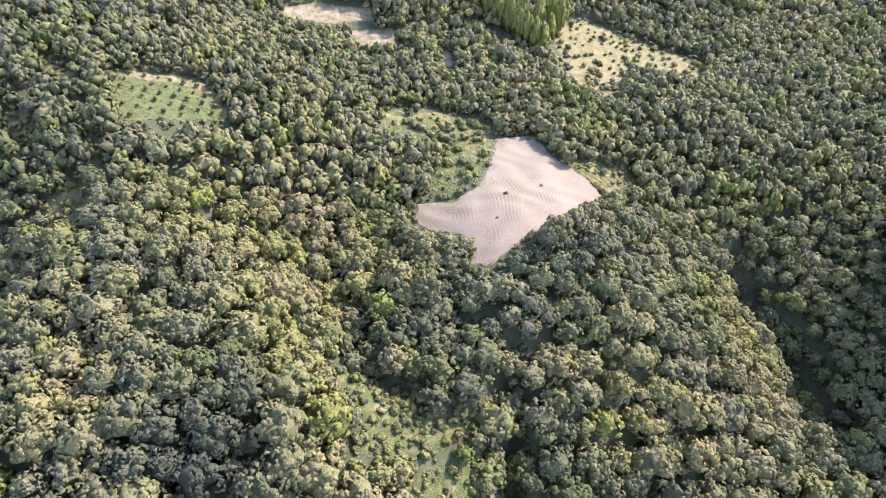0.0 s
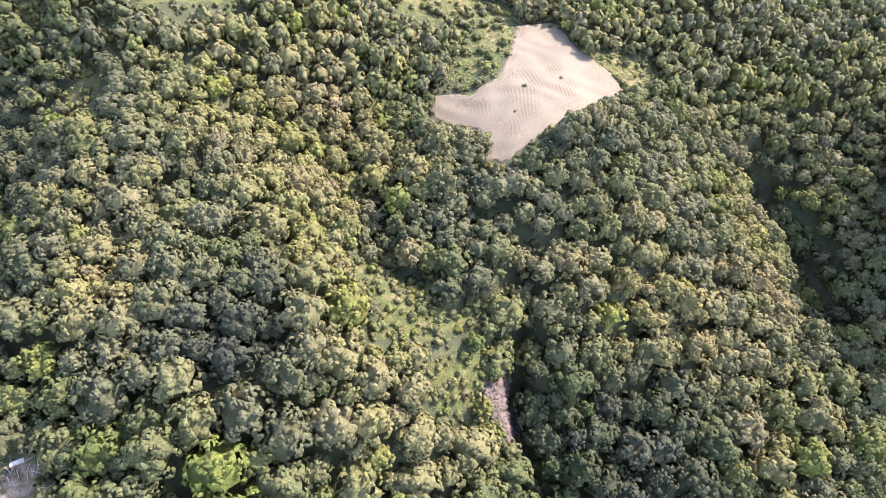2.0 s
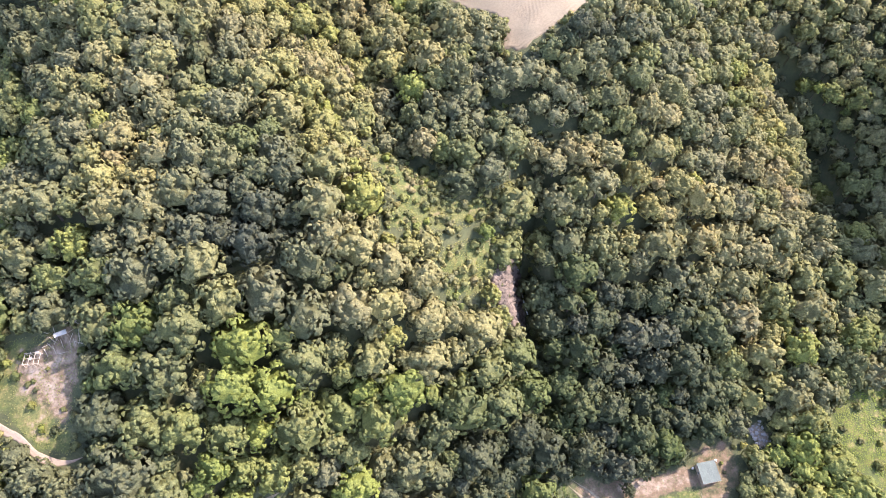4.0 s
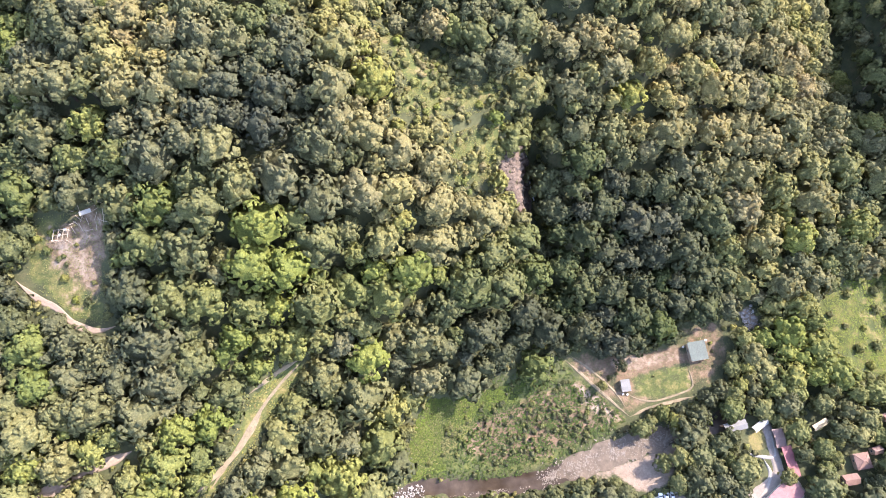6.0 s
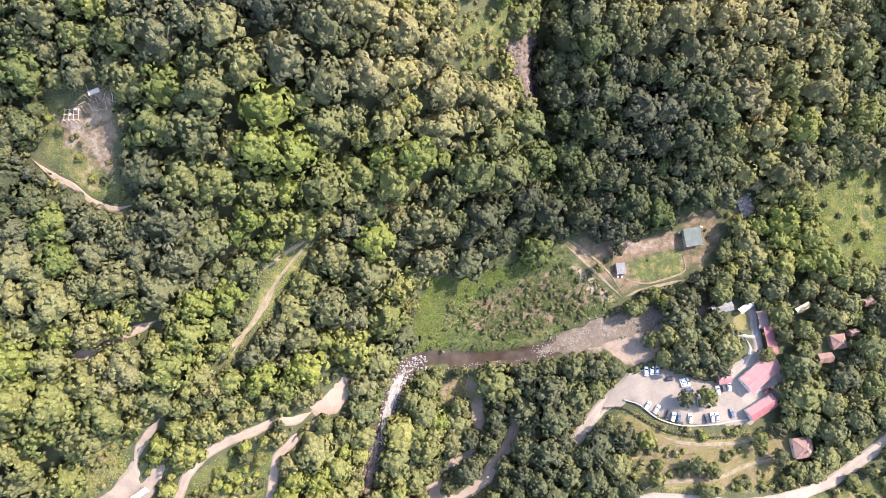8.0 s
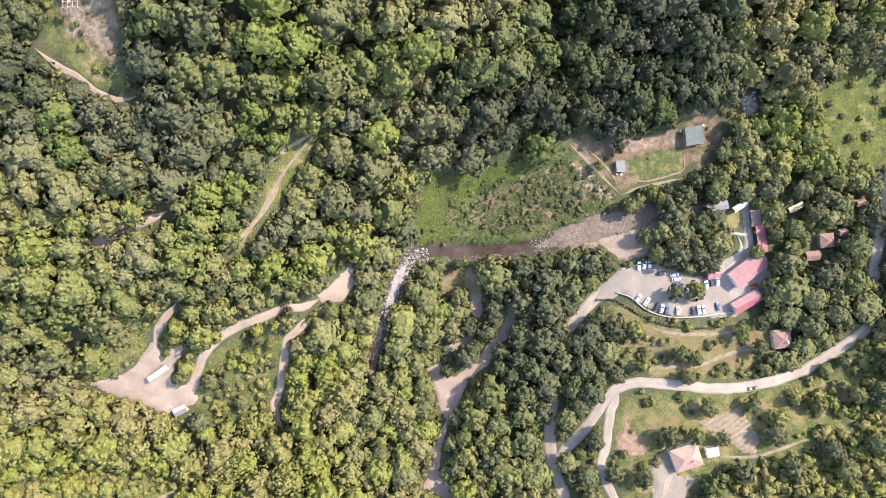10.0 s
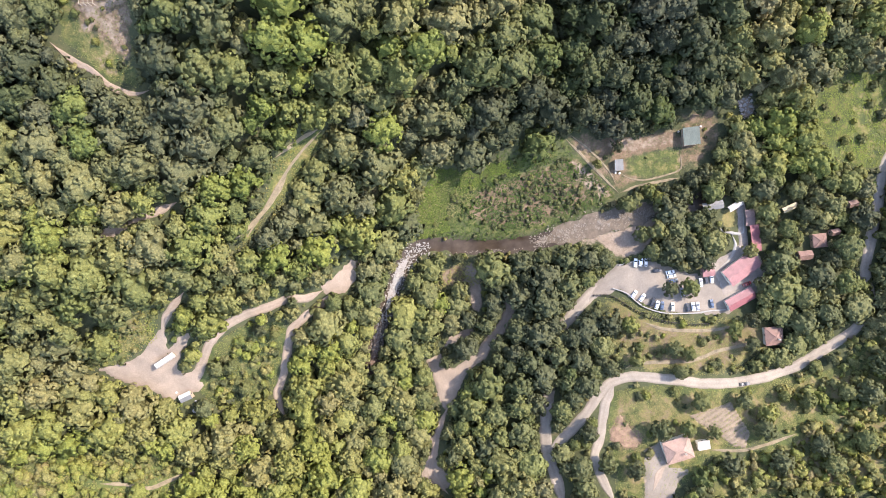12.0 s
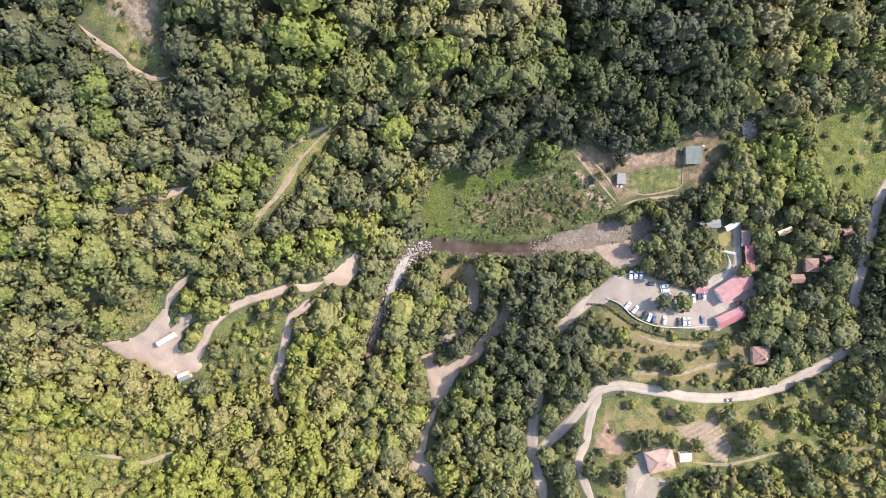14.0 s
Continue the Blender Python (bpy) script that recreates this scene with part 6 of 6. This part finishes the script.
    if chimney:
        stack = block("chimney", (0.6, 0.6, 1.5), (hw * 0.35, -hd * 0.35, z1 + 0.1), PLASTER, root, bevel=0.03)
        block("chimney_cap", (0.8, 0.8, 0.12), (hw * 0.35, -hd * 0.35, z1 + 0.9), CONCRETE, stack)
    return root


building("restaurant", "restaurant", 4.0, 1.5, "gable", PINK_ROOF, PLASTER, "long restaurant building with a faded red metal roof", "restaurant", over=0.6)
building("annex_building", "annex", 3.4, 1.3, "gable", RED_ROOF, PLASTER, "red-roofed annex building at the edge of the car park", "building", second=PINK_ROOF)
building("covered_terrace", "terrace_a", 3.0, 0.7, "gable", BROWN_ROOF, TIMBER, "narrow covered terrace with a dull brown roof", "terrace", open_sides=True, over=0.3)
building("covered_terrace", "terrace_b", 3.0, 0.7, "lean", RED_ROOF, TIMBER, "narrow covered terrace with a pinkish red roof", "terrace", open_sides=True, over=0.3)
building("kiosk", "kiosk", 2.8, 0.7, "gable", PINK_ROOF, TIMBER, "small red-roofed kiosk half hidden by trees", "kiosk", over=0.3)
building("timber_hut", "timber_hut", 3.0, 0.9, "lean", GREEN_ROOF, TIMBER, "timber hut with a greenish grey metal roof in a clearing", "hut", over=0.4)
building("garden_shed", "small_shed", 2.5, 0.5, "lean", GREY_ROOF, TIMBER, "small garden shed with a grey metal roof", "shed", over=0.25)
building("house", "house_east", 3.4, 1.7, "hip", CABIN_ROOF, PLASTER, "single-storey house with a hipped dull brown tile roof", "house", chimney=True)
building("house", "house_south", 3.6, 2.1, "hip", TILE_ROOF, PLASTER, "single-storey farmhouse with a hipped orange tile roof", "house", chimney=True)
building("garden_shed", "white_shed", 2.5, 0.35, "lean", WHITE_SHEET, PLASTER, "small white-roofed shed beside the farmhouse", "shed", over=0.2)
for key in ("cabin_a", "cabin_b", "cabin_c", "cabin_d"):
    building("cabin", key, 2.8, 1.5, "hip" if key == "cabin_a" else "gable", CABIN_ROOF if key < "cabin_c" else BROWN_ROOF, TIMBER,
             "small wooden cabin with a brown tiled roof among trees", "cabin", group="cabins among the trees", over=0.4)
building("yard_shed", "yard_shed", 2.6, 0.6, "gable", GREY_ROOF, TIMBER, "makeshift shed with pale patched sheets on its roof", "shed", second=WHITE_SHEET, over=0.25)
building("marquee", "marquee", 2.6, 0.9, "gable", WHITE_SHEET, TIMBER, "pale open-sided marquee over the river", "marquee", open_sides=True, over=0.2)
building("canopy", "awning", 2.6, 0.5, "gable", CANVAS, TIMBER, "sand-coloured fabric canopy between trees", "canopy", open_sides=True, over=0.2)
building("open_shelter", "shelter", 2.8, 0.7, "gable", GREY_ROOF, TIMBER, "long open shelter with a grey roof under trees", "shelter", open_sides=True, over=0.3)
building("shack", "shack", 2.4, 0.4, "lean", WHITE_SHEET, TIMBER, "half-built shack with one white metal sheet on poles", "shack", open_sides=True, over=0.15)


def timber_frame():
    """An unfinished frame of pale posts and beams."""
    x, y, turn, w, d = BUILDINGS["deck"]
    z = float(land(x, y)) - 0.3
    root = thing("pergola", Matrix.LocRotScale((x, y, z), Euler((0, 0, radians(turn))), None), "unfinished pale timber frame standing in a bare yard", "pergola")
    for i in range(4):
        for j in range(2):
            block("post", (0.18, 0.18, 2.6), (-w / 2 + i * w / 3, (j - 0.5) * d, 1.3), PALE_TIMBER, root)
        block("rafter", (0.16, d + 0.8, 0.18), (-w / 2 + i * w / 3, 0, 2.7), PALE_TIMBER, root)
    for j in (-0.5, 0, 0.5):
        block("beam", (w + 0.6, 0.16, 0.18), (0, j * d, 2.9), PALE_TIMBER, root)


timber_frame()


def trailer():
    """A long box trailer parked in the earth yard."""
    x, y, turn, w, d = BUILDINGS["trailer"]
    z = float(height(x, y)) + 0.37
    root = thing("box_trailer", Matrix.LocRotScale((x, y, z), Euler((0, 0, radians(turn))), None), "long white box trailer parked on bare earth", "trailer")
    body = block("body", (w, d, 2.6), (0, 0, 2.0), WHITE_SHEET, root, bevel=0.06)
    for j in (-1, 1):
        block("roof_rail", (w, 0.1, 0.1), (0, j * (d / 2 - 0.06), 3.33), PAINT_DARK, body)
    for i in (0.24, 0.36):
        for j in (-1, 1):
            wheel(root, (i * w, j * (d / 2 - 0.25), 0.45), 0.45, 0.3)
    block("drawbar", (1.6, 0.2, 0.2), (-w / 2 - 0.7, 0, 0.7), PAINT_DARK, root)


def wheel(parent, at, radius_, wide):
    bm = bmesh.new()
    m = Matrix.Translation(at) @ Euler((radians(90), 0, 0)).to_matrix().to_4x4()
    bmesh.ops.create_cone(bm, cap_ends=True, segments=14, radius1=radius_, radius2=radius_, depth=wide, matrix=m)
    tyre = part("tyre", bm, TYRE, parent)
    bm = bmesh.new()
    bmesh.ops.create_cone(bm, cap_ends=True, segments=10, radius1=radius_ * 0.6, radius2=radius_ * 0.6, depth=wide + 0.03, matrix=m)
    part("rim", bm, RIM, tyre)


TYRE = plain("tyre_rubber", (0.03, 0.03, 0.03), 0.85, 0.2)
RIM = plain("alloy_rim", (0.5, 0.5, 0.5), 0.35, 0.1, metallic=0.8)
LAMP_GLASS, _p, _link = material("headlight_glass", 0.1)
_p.inputs["Base Color"].default_value = (0.7, 0.7, 0.68, 1)
trailer()


# ---- cars ----
def car_paint(name, colour):
    mat, p, link = material(name, 0.28)
    link(ramp(mat, noise_of(mat, 1.0), [(0.3, [c * 0.94 for c in colour]), (0.7, colour)]), p.inputs["Base Color"])
    p.inputs["Coat Weight"].default_value = 0.6
    return mat


PAINTS = {"w": ("white", car_paint("white_car_paint", (0.80, 0.80, 0.79))), "k": ("black", car_paint("black_car_paint", (0.02, 0.02, 0.022))),
          "s": ("silver", car_paint("silver_car_paint", (0.42, 0.43, 0.44))), "b": ("dark blue", car_paint("blue_car_paint", (0.05, 0.075, 0.12))),
          "y": ("cream", car_paint("cream_car_paint", (0.74, 0.66, 0.46))), "r": ("dark red", car_paint("red_car_paint", (0.28, 0.04, 0.035)))}


def loft(bm, rings):
    """A closed body through rings of equally many points."""
    rows_ = [[bm.verts.new(p) for p in r] for r in rings]
    n = len(rows_[0])
    for a, b in zip(rows_[:-1], rows_[1:]):
        for k in range(n):
            bm.faces.new((a[k], a[(k + 1) % n], b[(k + 1) % n], b[k]))
    bm.faces.new(rows_[0][::-1])
    bm.faces.new(rows_[-1])
    bmesh.ops.recalc_face_normals(bm, faces=bm.faces)


def ring(x, half, low, high, soft=0.12):
    return [(x, -half, low), (x, -half, high - soft), (x, -half + soft, high), (x, half - soft, high), (x, half, high - soft), (x, half, low)]


def car(word, paint, pickup=False):
    """A parked car, 4.4 m long, facing +x."""
    kind = "pickup truck" if pickup else "car"
    root = thing("pickup_truck" if pickup else "car", Matrix(), f"{word} {kind} on the pale gravel " + ("road" if pickup else "car park"), "truck" if pickup else "car",
                 "" if pickup else "cars in the car park")
    s = 1.2 if pickup else 1.0
    bm = bmesh.new()
    loft(bm, [ring(-2.2 * s, 0.74, 0.4, 0.78), ring(-2.1 * s, 0.85, 0.28, 0.92), ring(-1.2 * s, 0.88, 0.25, 0.96), ring(0.8, 0.88, 0.25, 0.95), ring(1.6 * s, 0.86, 0.27, 0.84), ring(2.1 * s, 0.8, 0.3, 0.72), ring(2.2 * s, 0.7, 0.4, 0.6)])
    body = part("body", bm, paint, root)
    back, front = (-0.35, 1.1) if pickup else (-1.75, 1.05)
    bm = bmesh.new()
    loft(bm, [ring(back, 0.78, 0.9, 0.98, 0.02), ring(back + 0.35, 0.64, 0.9, 1.42, 0.1), ring(front - 0.75, 0.64, 0.9, 1.45, 0.1), ring(front, 0.76, 0.9, 0.97, 0.02)])
    part("cabin", bm, GLASS, root, "dark window glass")
    bm = bmesh.new()
    loft(bm, [ring(back + 0.3, 0.63, 1.38, 1.46, 0.04), ring(front - 0.7, 0.63, 1.4, 1.49, 0.04)])
    part("roof", bm, paint, root)
    for j in (-1, 1):
        for i in (-1.35 * s, 1.35 * s):
            wheel(root, (i, j * 0.78, 0.31), 0.31, 0.2)
        block("headlight", (0.1, 0.32, 0.14), (2.13 * s, j * 0.55, 0.62), LAMP_GLASS, body)
        block("mirror", (0.12, 0.2, 0.12), (0.75, j * 0.97, 0.95), paint, body)
    if pickup:
        block("load_bed", (1.7, 1.4, 0.06), (-1.55, 0, 0.97), PAINT_DARK, body, "dark load bed")
        block("load", (0.7, 1.0, 0.35), (-1.5, 0, 1.15), WHITE_SHEET, root, "pale sack-like load", bevel=0.1)
    else:
        block("number_plate", (0.03, 0.5, 0.11), (-2.2, 0, 0.62), WHITE_SHEET, body)
    return root


def on_ground(x, y, turn, lift):
    e = 1.0
    gx_, gy_ = float(land(x + e, y) - land(x - e, y)) / (2 * e), float(land(x, y + e) - land(x, y - e)) / (2 * e)
    up = Vector((-gx_, -gy_, 1)).normalized()
    fwd = Vector((math.cos(radians(turn)), math.sin(radians(turn)), 0))
    side = up.cross(fwd).normalized()
    m = Matrix((side.cross(up), side, up)).transposed().to_4x4()
    return Matrix.Translation((x, y, float(height(x, y)) + lift)) @ m


car_protos = {}
for x, y, turn, k in CARS:
    m = on_ground(x, y, turn, 0.40)
    if k in car_protos:
        copy_thing(car_protos[k], m)
    else:
        car_protos[k] = car(*PAINTS[k])
        car_protos[k].matrix_world = m
truck = car("black", PAINTS["k"][1], True)
truck.matrix_world = on_ground(*PICKUP, 4, 0.31)


# ---- walls, fence, paths in the garden ----
def low_wall(line, wide, high, label):
    """A low wall of blocks that follows the ground."""
    root = thing("low_wall", Matrix(), label, "wall")
    p = spline(line, 1.6)
    for a, b in zip(p[:-1], p[1:]):
        mid, way = (a + b) / 2, b - a
        block("wall_block", (float(np.hypot(*way)) + 0.03, wide, high + 1.0), (mid[0], mid[1], float(height(mid[0], mid[1])) + 0.3 + high / 2 - 0.5), CONCRETE, root, turn=math.atan2(way[1], way[0]))
    return root


low_wall(WALL_LOT, 0.55, 0.7, "low pale concrete wall along the car park")
low_wall(WALL_NORTH, 0.5, 0.8, "short pale wall between car park and river bar")


def fence(line, label):
    """A post-and-rail fence, each post stayed by a slanting brace across the line."""
    root = thing("fence", Matrix(), label, "fence")
    p = spline(line, 1.6)
    for k, (x, y) in enumerate(p):
        z = float(height(x, y))
        a, b = p[max(k - 1, 0)], p[min(k + 1, len(p) - 1)]
        way = math.atan2(b[1] - a[1], b[0] - a[0])
        post = block("post", (0.3, 0.3, 1.9), (float(x), float(y), z + 0.7), DARK_TIMBER, root)
        bm = bmesh.new()
        m = Matrix.Translation((x, y, z + 0.75)) @ Euler((0, 0, way)).to_matrix().to_4x4() @ Matrix.Translation((0, -0.7, 0)) @ Euler((radians(48), 0, 0)).to_matrix().to_4x4()
        bmesh.ops.create_cube(bm, size=1, matrix=m @ Matrix.Diagonal((0.26, 2.0, 0.22, 1)))
        part("brace", bm, DARK_TIMBER, post)
        if k:
            a, b = p[k - 1], p[k]
            mid, run = (a + b) / 2, b - a
            v = Vector((run[0], run[1], float(height(*b) - height(*a))))
            for up in (0.7, 1.35):
                bm = bmesh.new()
                m = Matrix.Translation((mid[0], mid[1], float(height(*a) + height(*b)) / 2 + up)) @ v.to_track_quat("X", "Z").to_matrix().to_4x4()
                bmesh.ops.create_cube(bm, size=1, matrix=m @ Matrix.Diagonal((v.length, 0.12, 0.18, 1)))
                part("rail", bm, DARK_TIMBER, root)
    return root


fence(FENCE, "dark wooden post-and-rail fence on the bank")
strip("path", GARDEN_PATHS, 1.6, CONCRETE, 0.46, "pale paved path round the restaurant garden", "path", cross=5, ragged=0.05)
strip("path", GARDEN_PATH_2, 2.2, CONCRETE, 0.48, "pale paved path leading to the restaurant", "path", cross=5, ragged=0.05)


# ---- loose timber and pale litter round the shack, beehive-like boxes by the shed ----
def plank(mat, label):
    ob = new("loose_plank", bpy.data.meshes.new("loose_plank"))
    bm = bmesh.new()
    box(bm, (3.2, 0.22, 0.09), (0, 0, 0.05), 0, 0.01)
    bm.to_mesh(ob.data)
    bm.free()
    ob.data.materials.append(mat)
    return tagged(ob, label, "plank", "loose timber round the shack")


rng = np.random.default_rng(55)
sx, sy = BUILDINGS["shack"][:2]
first = plank(PALE_TIMBER, "loose pale timber plank lying on bare earth")
for k in range(22):
    x, y = sx + rng.uniform(-7, 6), sy + rng.uniform(-6, 5)
    gxs, gys = float(land(x + 1, y) - land(x - 1, y)) / 2, float(land(x, y + 1) - land(x, y - 1)) / 2
    turn = rng.uniform(0, 3.14)
    rise = gxs * math.cos(turn) + gys * math.sin(turn)
    m = Matrix.LocRotScale((x, y, float(height(x, y)) + 0.12), Euler((0, -math.atan(rise), turn)), None)
    if k:
        copy_thing(first, m)
    else:
        first.matrix_world = m


def crate(m, mat, label):
    root = thing("crate", m, label, "crate", "pale crates beside the sheds")
    block("crate_body", (1.0, 0.8, 0.7), (0, 0, 0.35), mat, root)
    block("lid", (1.1, 0.9, 0.08), (0, 0, 0.75), WHITE_SHEET, root)
    return root


spots = [("small_shed", -1.5, -3.6), ("small_shed", 0.6, -4.0), ("yard_shed", -4.2, 2.6), ("yard_shed", 3.4, -3.4), ("yard_shed", 4.6, -3.9), ("shack", -9.5, -4.0), ("shack", -12.0, -5.5), ("timber_hut", -5.6, 3.0), ("timber_hut", 5.8, 5.0)]
box_thing = None
for key, dx, dy in spots:
    x, y = BUILDINGS[key][0] + dx, BUILDINGS[key][1] + dy
    m = Matrix.LocRotScale((x, y, float(height(x, y)) + 0.02), Euler((0, 0, dx)), None)
    box_thing = copy_thing(box_thing, m) if box_thing else crate(m, PALE_TIMBER, "pale wooden crate with a white lid")


def covered_heap():
    """A low heap under a pale sheet beside the yard shed."""
    x, y, turn, w, d = BUILDINGS["barn_box"]
    bm = bmesh.new()
    bmesh.ops.create_icosphere(bm, subdivisions=3, radius=1.0)
    for v in bm.verts:
        v.co *= 1 + 0.18 * noise.noise(v.co * 2.3)
        v.co.x, v.co.y, v.co.z = v.co.x * w * 0.6, v.co.y * d * 0.5, max(v.co.z, -0.15) * 1.1
    ob = new("covered_heap", bpy.data.meshes.new("covered_heap"))
    bm.to_mesh(ob.data)
    bm.free()
    ob.data.materials.append(WHITE_SHEET)
    ob.matrix_world = Matrix.LocRotScale((x, y, float(height(x, y)) + 0.1), Euler((0, 0, radians(turn))), None)
    return tagged(ob, "low heap under a creased pale sheet beside the shed", "heap")


covered_heap()
